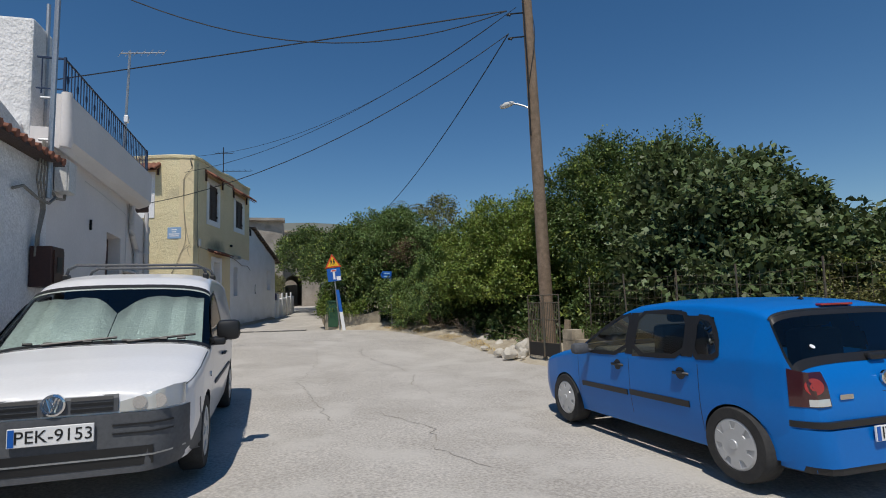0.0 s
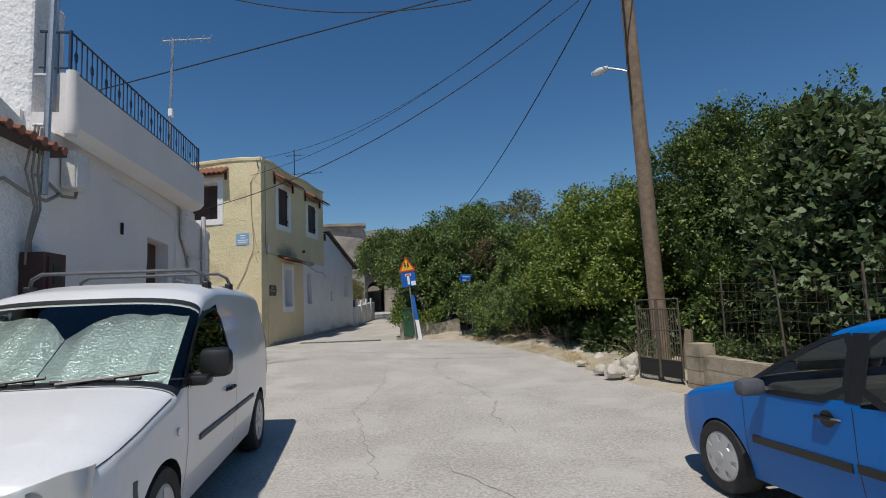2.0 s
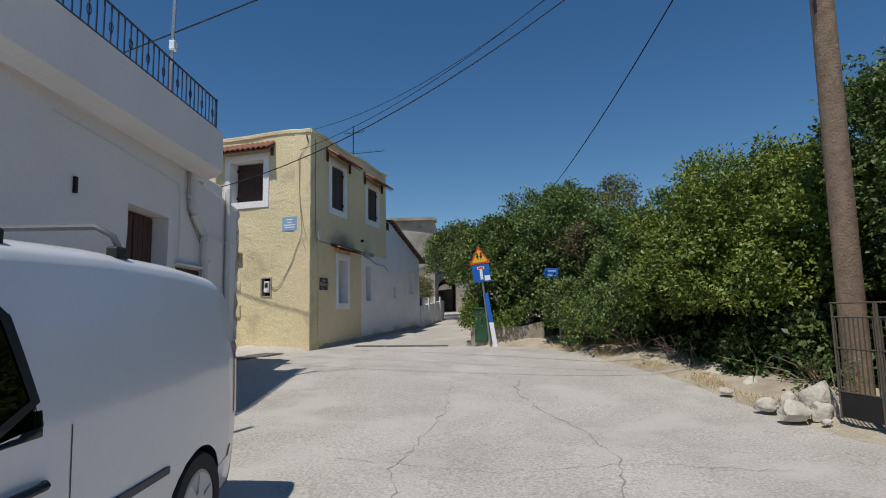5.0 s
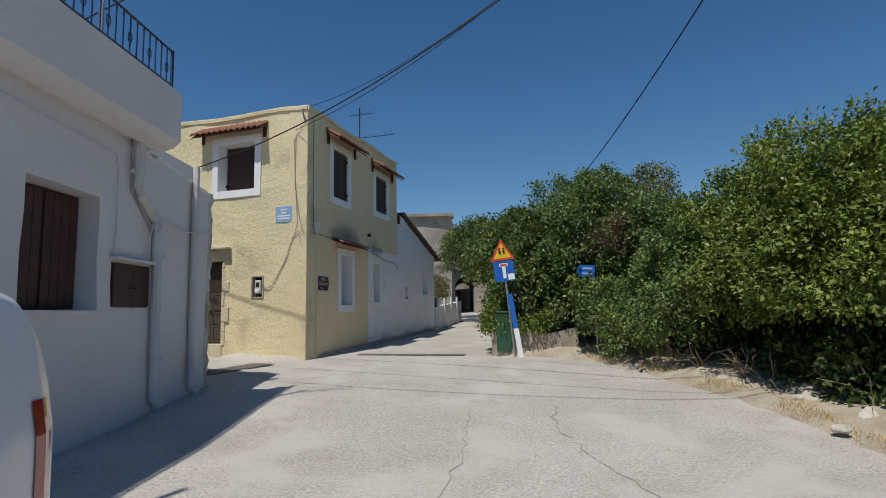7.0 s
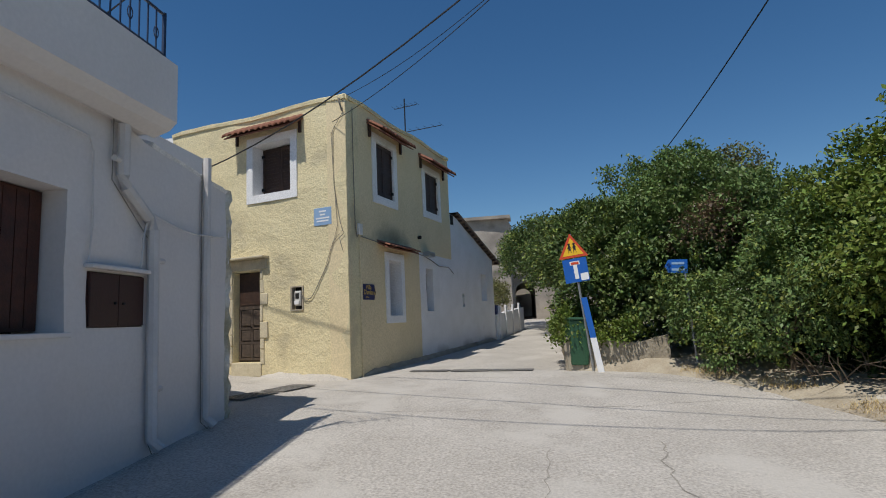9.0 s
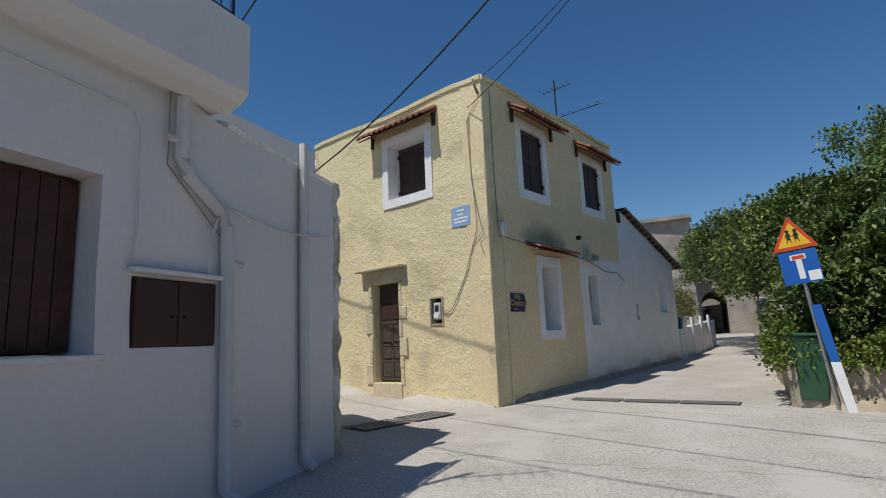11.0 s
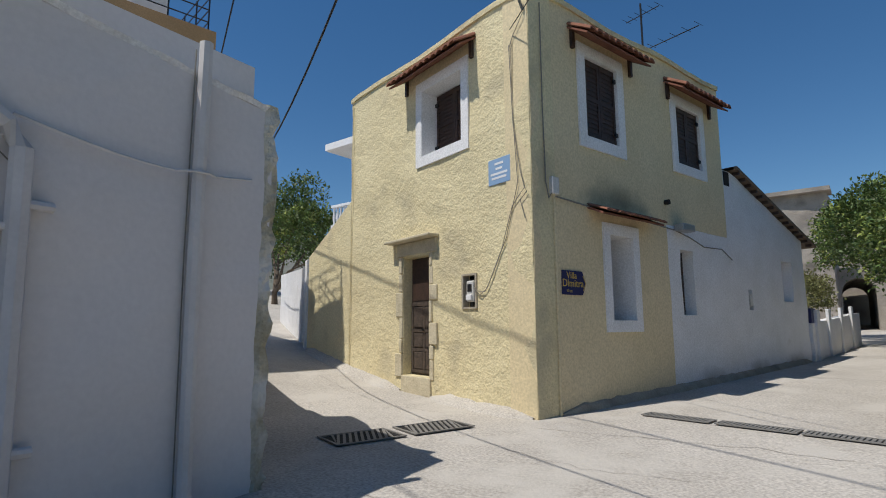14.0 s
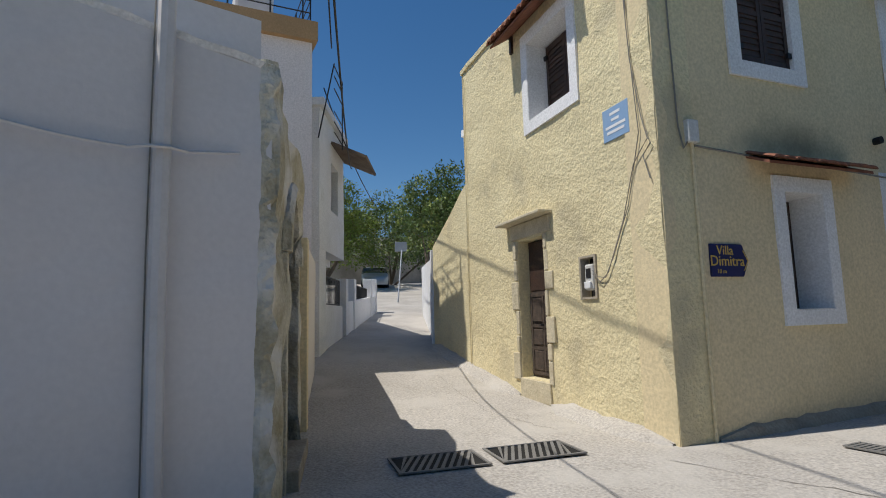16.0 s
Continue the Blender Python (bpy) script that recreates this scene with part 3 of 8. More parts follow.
for s in (-0.12, 1.2, 2.4, 3.6, 4.74):
    out = 0.21 + 0.03 * s - 0.42
    secs.append([bm.verts.new(L.p(s, d + (out if d > 0.2 else 0), z)) for d, z in prof])
for a, b in zip(secs, secs[1:]):
    for i in range(len(prof)):
        j = (i + 1) % len(prof)
        bm.faces.new((a[i], a[j], b[j], b[i]))
bm.faces.new(secs[0][::-1])
bm.faces.new(secs[-1])
part("balcony_parapet", bm, M_WHITE, balcony_house, "solid white balcony parapet")
part("roof_slab", boxed((-0.2, -6.0, 3.55), (6.5, -0.31, 3.95), L.m()), M_WHITE, balcony_house)


# ---- cars ----
class Car:
    """A car body as one skin over stations along its length (y from the nose back, x to the sides, z up)."""

    def __init__(self, length, top, plan, belt, bot, roof_in, roof_z, edge=0.11, power=3.2):
        self.length, self.top_t, self.plan, self.belt, self.bot, self.roof_in, self.roof_z, self.edge, self.power = length, top, plan, belt, bot, roof_in, roof_z, edge, power

    def top(self, y):
        return lerp_table(y, self.top_t)

    def hw(self, y, z):
        w, b = lerp_table(y, self.plan), lerp_table(y, self.belt)
        if z < b:
            k = (b - z) / (b - self.bot)
            return w * (1.0 - 0.075 * max(0.0, k - 0.35) ** 2 * 2.4 - 0.012 * (1 - k))
        k = (z - b) / (self.roof_z - b)
        return w * (0.988 - (1 - self.roof_in) * (k * 0.8 + 0.2 * k * k))

    def at(self, y, v):
        """v from 0 (sill) to 1 (side's top edge) to 2 (middle of the top)."""
        zt = self.top(y)
        e = min(self.edge, (zt - self.bot) * 0.3)
        if v <= 1:
            z = self.bot + (zt - e - self.bot) * v
            return Vector((self.hw(y, z), y, z))
        t = (v - 1) * math.pi / 2
        q = 2 / self.power
        return Vector((self.hw(y, zt - e) * max(0.0, math.cos(t)) ** q, y, zt - e + e * math.sin(t) ** q))

    def side(self, y, z, off=0.0):
        return Vector((self.hw(y, z) + off, y, z))

    def end_y(self, x, z, rear=False):
        n = 420
        for i in range(n):
            y = 0.55 * i / n
            yy = self.length - y if rear else y
            if self.top(yy) - 0.02 >= z and self.hw(yy, z) >= abs(x):
                return yy
        return self.length - 0.55 if rear else 0.55

    def skin(self, arches, skip, cols=84, rows=16, tops=9):
        bm = bmesh.new()
        ys = [self.length * (0.5 - 0.5 * math.cos(math.pi * i / cols)) * 0.35 + self.length * i / cols * 0.65 for i in range(cols + 1)]
        vs = [i / rows for i in range(rows + 1)] + [1 + (i + 1) / tops for i in range(tops)]
        for sg in (1, -1):
            g = []
            for y in ys:
                col = []
                for v in vs:
                    p = self.at(y, v)
                    col.append(bm.verts.new((p.x * sg, p.y, p.z)))
                g.append(col)
            rim = set()
            for i in range(cols):
                for k in range(len(vs) - 1):
                    q = (g[i][k], g[i + 1][k], g[i + 1][k + 1], g[i][k + 1])
                    c = sum((w.co for w in q), Vector()) / 4
                    if any(math.hypot(c.y - ay, c.z - az) < r for ay, az, r in arches) and vs[k] < 1:
                        rim.update(q)
                        continue
                    if skip(c.y, c.z, vs[k]):
                        continue
                    bm.faces.new(q)
            for col in g:
                for w in col:
                    for ay, az, r in arches:
                        d = math.hypot(w.co.y - ay, w.co.z - az)
                        if w.link_faces and (0.02 < d < r or (w in rim and d < r + 0.12)):
                            w.co.y, w.co.z = ay + (w.co.y - ay) * r / d, az + (w.co.z - az) * r / d
        loose = [w for w in bm.verts if not w.link_faces]
        bmesh.ops.delete(bm, geom=loose, context="VERTS")
        # close nose and tail
        for y in (0.0, self.length):
            pts = [self.at(y, v) for v in vs]
            loop = [bm.verts.new((p.x, p.y, p.z)) for p in pts] + [bm.verts.new((-p.x, p.y, p.z)) for p in pts[-2::-1]]
            bm.faces.new(loop)
        bmesh.ops.remove_doubles(bm, verts=bm.verts, dist=0.0008)
        return bm

    def side_patch(self, y0, y1, lo, hi, off=0.005, sg=1, ny=14, nz=5, back=0.0):
        bm = bmesh.new()
        lo_f = lo if callable(lo) else (lambda y: lo)
        hi_f = hi if callable(hi) else (lambda y: hi)
        g = []
        for i in range(ny + 1):
            y = y0 + (y1 - y0) * i / ny
            a, b = lo_f(y), hi_f(y)
            g.append([bm.verts.new((sg * (self.hw(y, a + (b - a) * k / nz) + off), y, a + (b - a) * k / nz)) for k in range(nz + 1)])
        for i in range(ny):
            for k in range(nz):
                bm.faces.new((g[i][k], g[i + 1][k], g[i + 1][k + 1], g[i][k + 1]))
        if back:
            r = bmesh.ops.extrude_face_region(bm, geom=bm.faces[:])
            bmesh.ops.translate(bm, vec=(-sg * back, 0, 0), verts=[q for q in r["geom"] if isinstance(q, bmesh.types.BMVert)])
        return bm

    def side_frame(self, pts, width, off, sg):
        """A border strip along a closed outline of (y, z) points on the side."""
        bm = bmesh.new()
        pts = soft_outline(pts, 1)
        c = Vector((sum(p[0] for p in pts) / len(pts), sum(p[1] for p in pts) / len(pts)))
        dense = []
        for i, p in enumerate(pts):
            q = pts[(i + 1) % len(pts)]
            for k in range(2):
                dense.append(Vector((p[0] + (q[0] - p[0]) * k / 2, p[1] + (q[1] - p[1]) * k / 2)))
        ring = []
        for p in dense:
            d = (c - p).normalized()
            a, b = p - d * width * 0.45, p + d * width * 0.55
            ring.append([bm.verts.new((sg * (self.hw(w.x, w.y) + off), w.x, w.y)) for w in (a, b)])
        for i in range(len(ring)):
            j = (i + 1) % len(ring)
            bm.faces.new((ring[i][0], ring[j][0], ring[j][1], ring[i][1]))
        return bm

    def end_patch(self, x0, x1, lo, hi, off=0.006, rear=False, nx=14, nz=5, back=0.03):
        bm = bmesh.new()
        lo_f = lo if callable(lo) else (lambda x: lo)
        hi_f = hi if callable(hi) else (lambda x: hi)
        s = 1 if rear else -1
        g = []
        for i in range(nx + 1):
            x = x0 + (x1 - x0) * i / nx
            a, b = lo_f(x), hi_f(x)
            g.append([bm.verts.new((x, self.end_y(x, a + (b - a) * k / nz, rear) + s * off, a + (b - a) * k / nz)) for k in range(nz + 1)])
        for i in range(nx):
            for k in range(nz):
                bm.faces.new((g[i][k], g[i + 1][k], g[i + 1][k + 1], g[i][k + 1]))
        if back:
            r = bmesh.ops.extrude_face_region(bm, geom=bm.faces[:])
            bmesh.ops.translate(bm, vec=(0, -s * back, 0), verts=[q for q in r["geom"] if isinstance(q, bmesh.types.BMVert)])
        return bm

    def top_patch(self, y0, y1, v0, off=0.004, ny=12, nv=10, sides=(1, -1)):
        bm = bmesh.new()
        for sg in sides:
            g = []
            for i in range(ny + 1):
                y = y0 + (y1 - y0) * i / ny
                row = []
                for k in range(nv + 1):
                    p = self.at(y, v0 + (2 - v0) * k / nv)
                    row.append(bm.verts.new((sg * p.x, p.y, p.z + off)))
                g.append(row)
            for i in range(ny):
                for k in range(nv):
                    bm.faces.new((g[i][k], g[i + 1][k], g[i + 1][k + 1], g[i][k + 1]))
        bmesh.ops.remove_doubles(bm, verts=bm.verts, dist=0.0005)
        return bm


def lathe(bm, prof, centre, sides=28):
    """Turn (r, x) points round the x axis through centre."""
    rings = [[bm.verts.new(Vector(centre) + Vector((x, r * math.cos(2 * math.pi * k / sides), r * math.sin(2 * math.pi * k / sides)))) for k in range(sides)] for r, x in prof]
    for a, b in zip(rings, rings[1:]):
        for k in range(sides):
            bm.faces.new((a[k], a[(k + 1) % sides], b[(k + 1) % sides], b[k]))
    bm.faces.new(rings[0][::-1])
    bm.faces.new(rings[-1])
    return bm


def wheel(car, x, y, r, sg, spokes=7, cover=M_HUB):
    w = 0.19
    ob = part("wheel", lathe(bmesh.new(), [(r * 0.66, -w / 2 * sg), (r * 0.93, -w / 2 * sg), (r, -w * 0.36 * sg), (r, w * 0.36 * sg), (r * 0.95, w / 2 * sg), (r * 0.69, w / 2 * sg), (r * 0.66, w * 0.40 * sg)], (x, y, r), 36), M_TYRE, car, "black rubber tyre", smooth=True)
    face = x + sg * w * 0.44
    bm = bmesh.new()
    lathe(bm, [(r * 0.67, -0.03 * sg), (r * 0.67, -0.012 * sg), (0.01, -0.01 * sg)], (face, y, r), 28)
    hub = 0.44 if spokes == 7 else 0.30
    part("rim", bm, M_TRIM, ob, smooth=True)
    bm = bmesh.new()
    lathe(bm, [(r * 0.68, -0.012 * sg), (r * 0.68, 0.004 * sg), (r * 0.62, 0.012 * sg), (r * 0.58, 0.006 * sg)], (face, y, r), 32)
    bm.faces.ensure_lookup_table()
    lathe(bm, [(r * hub, -0.01 * sg), (r * (hub - 0.03), 0.016 * sg), (r * 0.14, 0.02 * sg), (r * 0.12, 0.028 * sg), (0.004, 0.028 * sg)], (face, y, r), 24)
    wc = part("wheel_cover", bm, cover, ob, "silver plastic wheel cover", smooth=True)
    bm = bmesh.new()
    for k in range(spokes):
        t = 2 * math.pi * (k + 0.25) / spokes
        u, v = Vector((0, math.cos(t), math.sin(t))), Vector((0, -math.sin(t), math.cos(t)))
        c = Vector((face, y, r))
        o = Vector((sg, 0, 0))
        bm = bmesh.new()
        q = [bm.verts.new(c + u * r * a + v * r * b + o * d) for a, b, d in ((hub - 0.05, -0.13 if spokes == 7 else -0.10, 0.017), (hub - 0.05, 0.13 if spokes == 7 else 0.10, 0.017), (0.62, 0.17 if spokes == 7 else 0.12, 0.011), (0.62, -0.17 if spokes == 7 else -0.12, 0.011))]
        q2 = [bm.verts.new(w_.co - o * 0.014) for w_ in q]
        bm.faces.new(q)
        for i in range(4):
            bm.faces.new((q[i], q[(i + 1) % 4], q2[(i + 1) % 4], q2[i]))
        part("spoke", bm, cover, ob)


def wheel_well(car_ob, car, y, z, r, sg):
    bm = bmesh.new()
    rows = []
    for k in range(13):
        t = math.pi * k / 12 - 0.0
        yy, zz = y + r * math.cos(t), z + r * math.sin(t) - (0.0 if 0 < k < 12 else 0.05)
        hw = car.hw(yy, max(zz, car.bot + 0.02))
        rows.append([bm.verts.new((sg * (hw - 0.001), yy, zz)), bm.verts.new((sg * (hw - 0.3), yy, zz))])
    for a, b in zip(rows, rows[1:]):
        bm.faces.new((a[0], b[0], b[1], a[1]))
    bm.faces.new([r_[1] for r_ in rows])
    part("wheel_arch_liner", bm, M_TRIM, car_ob)


def seat(parent, x, y, z, s=1.0):
    bm = bmesh.new()
    box(bm, (x - 0.25, y - 0.02, z), (x + 0.25, y + 0.5, z + 0.18), None, 0.04)
    box(bm, (x - 0.25, y + 0.42, z + 0.12), (x + 0.25, y + 0.58, z + 0.72 * s), pose(0, 0, 0), 0.05)
    box(bm, (x - 0.13, y + 0.48, z + 0.74 * s), (x + 0.13, y + 0.58, z + 0.94 * s), None, 0.04)
    part("seat", bm, M_SEAT, parent, "dark cloth car seat", smooth=True)


# white van, nose towards the walker's start
van = thing("delivery_van", "white panel van with grey bumpers, parked on the street", "van", at=pose(-1.59, 4.12, 0.15, 0.3, 0, 2.9) @ Matrix.Diagonal((0.945, 1.0, 0.945, 1)))
caddy = Car(4.40,
            ((0, 0.80), (0.03, 0.835), (0.10, 0.865), (0.3, 0.93), (0.6, 1.005), (0.98, 1.08), (1.08, 1.12), (1.4, 1.36), (1.78, 1.64), (1.95, 1.72), (2.3, 1.785), (2.9, 1.80), (3.6, 1.785), (4.05, 1.75), (4.25, 1.69), (4.36, 1.55), (4.40, 1.40)),
            ((0, 0.62), (0.05, 0.70), (0.14, 0.79), (0.3, 0.86), (0.55, 0.89), (1.0, 0.90), (3.6, 0.90), (4.1, 0.885), (4.3, 0.85), (4.40, 0.80)),
            ((0, 0.70), (0.6, 0.90), (1.2, 1.05), (4.4, 1.12)), 0.25, 0.83, 1.80, edge=0.14, power=3.0)
AX, AR = (0.82, 3.66), 0.355
van_glass = [(1.07, 1.03), (1.30, 1.22), (1.62, 1.43), (1.85, 1.51), (2.24, 1.55), (2.37, 1.06)]


def inside(poly, y, z):
    hit = False
    for (ay, az), (by, bz) in zip(poly, poly[1:] + poly[:1]):
        if (az > z) != (bz > z) and y < (by - ay) * (z - az) / (bz - az) + ay:
            hit = not hit
    return hit


part("body", caddy.skin([(a, 0.31, AR) for a in AX], lambda y, z, v: (v < 1 and inside(van_glass, y, z)) or (v >= 1.10 and 1.06 < y < 1.74), 120, 24), M_CARW, van, "white painted body", smooth=True)
bm = caddy.top_patch(1.05, 1.76, 1.10, 0.004)
ws = part("windscreen", bm, M_GLASS, van, "clear curved windscreen", smooth=True)
ws.visible_shadow = False
for a, b, v0, v1 in ((1.01, 1.06, 1.08, 2), (1.735, 1.775, 1.08, 2)):
    part("windscreen_seal", caddy.top_patch(a, b, v0, 0.008, 3, 10), M_TRIM, van, smooth=True)
for sg in (1, -1):
    bm = bmesh.new()
    g = [[bm.verts.new((sg * p.x, p.y, p.z + 0.008)) for p in (caddy.at(1.03 + 0.74 * i / 12, 1.08), caddy.at(1.03 + 0.74 * i / 12, 1.115))] for i in range(13)]
    for a, b in zip(g, g[1:]):
        bm.faces.new((a[0], b[0], b[1], a[1]))
    part("windscreen_seal", bm, M_TRIM, van, smooth=True)
# folded foil sun shade behind the windscreen, in two halves
for sg in (1, -1):
    bm = bmesh.new()
    g = []
    for i in range(25):
        k = i / 24
        row = []
        for j in range(13):
            h = j / 12
            x = sg * (0.004 + 0.80 * k) * (1 - 0.06 * h)
            y = 1.09 + h * 0.58 * (1 - 0.32 * max(0, 0.30 - k) * 3.3)
            z = caddy.at(y, 1.9).z - 0.03 - 0.03 * abs((k * 3.2) % 1.0 - 0.5) - 0.03 * k * k - 0.02 * max(0, 0.2 - k) * 5 * h + 0.002 * noise.noise(Vector((k * 30, h * 30, sg)))
            row.append(bm.verts.new((x, y, z)))
        g.append(row)
    for i in range(24):
        for j in range(12):
            bm.faces.new((g[i][j], g[i + 1][j], g[i + 1][j + 1], g[i][j + 1]))
    part("sun_shade_half", bm, M_FOIL, van, "crinkled silver foil sun shade")
bm = bmesh.new()
for k in range(9):
    tube(bm, [(-0.6 + 0.15 * k, 1.04, 1.118), (-0.53 + 0.15 * k, 1.03, 1.118)], 0.012, 5)
for x in (-0.45, 0.2):
    tube(bm, [(x, 1.0, 1.11), (x + 0.55, 1.09, 1.145)], 0.011, 5)
part("wiper", bm, M_TRIM, van)
part("cabin", boxed((-0.74, 1.25, 0.3), (0.74, 2.5, 1.0), None, 0.05), M_CABIN, van)
part("bulkhead", boxed((-0.76, 2.45, 0.35), (0.76, 2.5, 1.62)), M_CABIN, van)
for x in (-0.4, 0.4):
    seat(van, x, 1.75, 0.72, 0.85)
for sg in (1, -1):
    p = part("side_window", caddy.side_patch(1.07, 2.37, 1.03, lambda y: lerp_table(y, ((1.07, 1.031), (1.30, 1.22), (1.62, 1.43), (1.85, 1.51), (2.24, 1.55), (2.37, 1.06))), 0.002, sg, 24, 4), M_DGLASS, van, "dark tinted side window", smooth=True)
    p.visible_shadow = False
    part("window_seal", caddy.side_frame(van_glass, 0.045, 0.006, sg), M_BLACK, van)
    part("side_moulding", caddy.side_patch(1.45, 2.5, 0.628, 0.665, 0.012, sg, 12, 2, 0.02), M_BUMP, van, "dark plastic rubbing strip")
    part("side_moulding", caddy.side_patch(2.53, 3.27, 0.628, 0.665, 0.012, sg, 8, 2, 0.02), M_BUMP, van, "dark plastic rubbing strip")
    for y in (1.20, 2.52):
        part("door_seam", caddy.side_patch(y, y + 0.007, 0.36, 1.04, 0.0015, sg, 1, 8), M_TRIM, van)
    bm = bmesh.new()
    p = caddy.side(2.28, 0.93, 0.03)
    tube(bm, [(sg * (p.x - 0.03), 2.18, 0.86), (sg * p.x, 2.21, 0.865), (sg * p.x, 2.36, 0.865), (sg * (p.x - 0.03), 2.39, 0.86)], 0.016, 6)
    part("door_handle", bm, M_TRIM, van, "black door handle")
    bm = bmesh.new()
    p = caddy.side(1.5, 1.12)
    box(bm, (p.x + 0.03, 1.33, 1.06), (p.x + 0.25, 1.45, 1.26), None, 0.05)
    tube(bm, [(p.x - 0.03, 1.34, 1.06), (p.x + 0.07, 1.38, 1.08)], 0.035, 6)
    box(bm, (p.x - 0.02, 1.26, 1.02), (p.x + 0.12, 1.40, 1.09), None, 0.02)
    bmesh.ops.scale(bm, vec=(sg, 1, 1), verts=bm.verts)
    part("wing_mirror", bm, M_TRIM, van, "large dark plastic wing mirror", smooth=True)
    bm = bmesh.new()
    p = caddy.side(1.02, 0.78, 0.0)
    disc(bm, (sg * p.x, 1.02, 0.78), (sg, 0, 0), 0.025, 0.012, 10)
    part("side_indicator", bm, M_LENSW, van)
    part("headlight", caddy.end_patch(sg * 0.40, sg * 0.80, lambda x: 0.675 + 0.02 * (abs(x) - 0.4), lambda x: 0.745 + 0.085 * min(1, (abs(x) - 0.40) / 0.33), 0.016, nx=24, nz=8), M_LENSW, van, "clear headlight", smooth=True)
    for xx, rr in ((0.53, 0.045), (0.65, 0.05)):
        bm = bmesh.new()
        yy = caddy.end_y(xx, 0.75)
        disc(bm, (sg * xx, yy - 0.022, 0.735), (0, -1, 0), rr, 0.006, 18)
        part("lamp_reflector", bm, M_CHROME, van)
    for yy in AX:
        wheel(van, sg * 0.785, yy, 0.315, sg, 6)
        wheel_well(van, caddy, yy, 0.31, AR, sg)
    tl = part("tail_light", caddy.side_patch(4.24, 4.355, 0.75, 1.25, 0.006, sg, 4, 8), M_LENSR, van, "red tail light")
# grey front bumper with grille bars
part("bumper", caddy.end_patch(-0.875, 0.875, 0.25, 0.665, 0.022, nx=30, nz=8), M_BUMP, van, "unpainted grey plastic front bumper", smooth=True)
part("rear_bumper", caddy.end_patch(-0.86, 0.86, 0.25, 0.55, 0.03, True, 24, 5), M_BUMP, van, "unpainted grey plastic rear bumper", smooth=True)
part("grille", caddy.end_patch(-0.39, 0.39, 0.68, 0.80, 0.014, nx=14), M_BUMP, van, "grey radiator grille")
for z in (0.692, 0.730, 0.768):
    for sg in (1, -1):
        part("grille_slot", caddy.end_patch(sg * 0.10, sg * 0.36, z, z + 0.022, 0.019, nx=6, nz=1, back=0.006), M_TRIM, van)
for z0, z1 in ((0.30, 0.355), (0.375, 0.43)):
    part("intake", caddy.end_patch(-0.62, 0.62, z0, z1, 0.026, nx=18, nz=2, back=0.008), M_TRIM, van, "black lower air intake")
part("intake_bar", caddy.end_patch(-0.80, 0.80, 0.36, 0.37, 0.034, nx=18, nz=1, back=0.012), M_STEEL, van)
for sg in (1, -1):
    for z in (0.52, 0.58):
        part("bumper_rib", caddy.end_patch(sg * 0.36, sg * 0.74, z, z + 0.012, 0.03, nx=8, nz=1, back=0.01), M_TRIM, van)
plate = part("number_plate", boxed((-0.255, -0.052, 0.495), (0.255, -0.034, 0.62), None, 0.004), M_SIGNW, van, "white number plate")
part("plate_band", boxed((-0.248, -0.055, 0.50), (-0.212, -0.053, 0.615)), M_BLUE, plate)
letters("plate_text", "PEK-9153", 0.118, M_SIGNK, pose(0.018, -0.054, 0.555, 90), plate, 0.001)
bm = bmesh.new()
lathe(bm, [(0.075, -0.01), (0.075, 0.01), (0.062, 0.014), (0.058, 0.006)], (0, 0, 0), 24)
bmesh.ops.transform(bm, matrix=pose(0, -0.026, 0.755, 0, 0, -90), verts=bm.verts)
for pts in (((-0.04, 0.045), (-0.012, -0.045), (0.0, -0.01)), ((0.04, 0.045), (0.012, -0.045), (0.0, -0.01)), ((-0.02, 0.05), (0.0, 0.005), (0.02, 0.05))):
    tube(bm, [(x, -0.040, 0.755 + z) for x, z in pts], 0.007, 5)
part("badge", bm, M_CHROME, van, "round chrome badge")
part("bonnet_seam", caddy.top_patch(0.995, 1.003, 1.15, 0.002, 1, 10), M_TRIM, van)
for sg in (1, -1):
    bm = bmesh.new()
    g = [caddy.at(0.14 + 0.82 * i / 12, 1.13 + 0.03 * i / 12) for i in range(13)]
    tube(bm, [(sg * p.x, p.y, p.z + 0.0005) for p in g], 0.0035, 4)
    part("bonnet_seam", bm, M_TRIM, van)
# roof rack bars
for y in (2.28, 3.05):
    bm = bmesh.new()
    zt = caddy.top(y)
    pts = [(-0.72, y + 0.04, zt - 0.05), (-0.68, y + 0.01, zt + 0.055), (-0.60, y, zt + 0.10), (0.60, y, zt + 0.10), (0.68, y + 0.01, zt + 0.055), (0.72, y + 0.04, zt - 0.05)]
    tube(bm, pts, 0.017, 6)
    rb = part("roof_bar", bm, M_BUMP, van, "grey roof rack bar", smooth=True)
    for sg in (1, -1):
        part("foot", boxed((sg * 0.70 - 0.03, y - 0.03, zt - 0.07), (sg * 0.70 + 0.03, y + 0.07, zt - 0.0), None, 0.012), M_TRIM, rb)

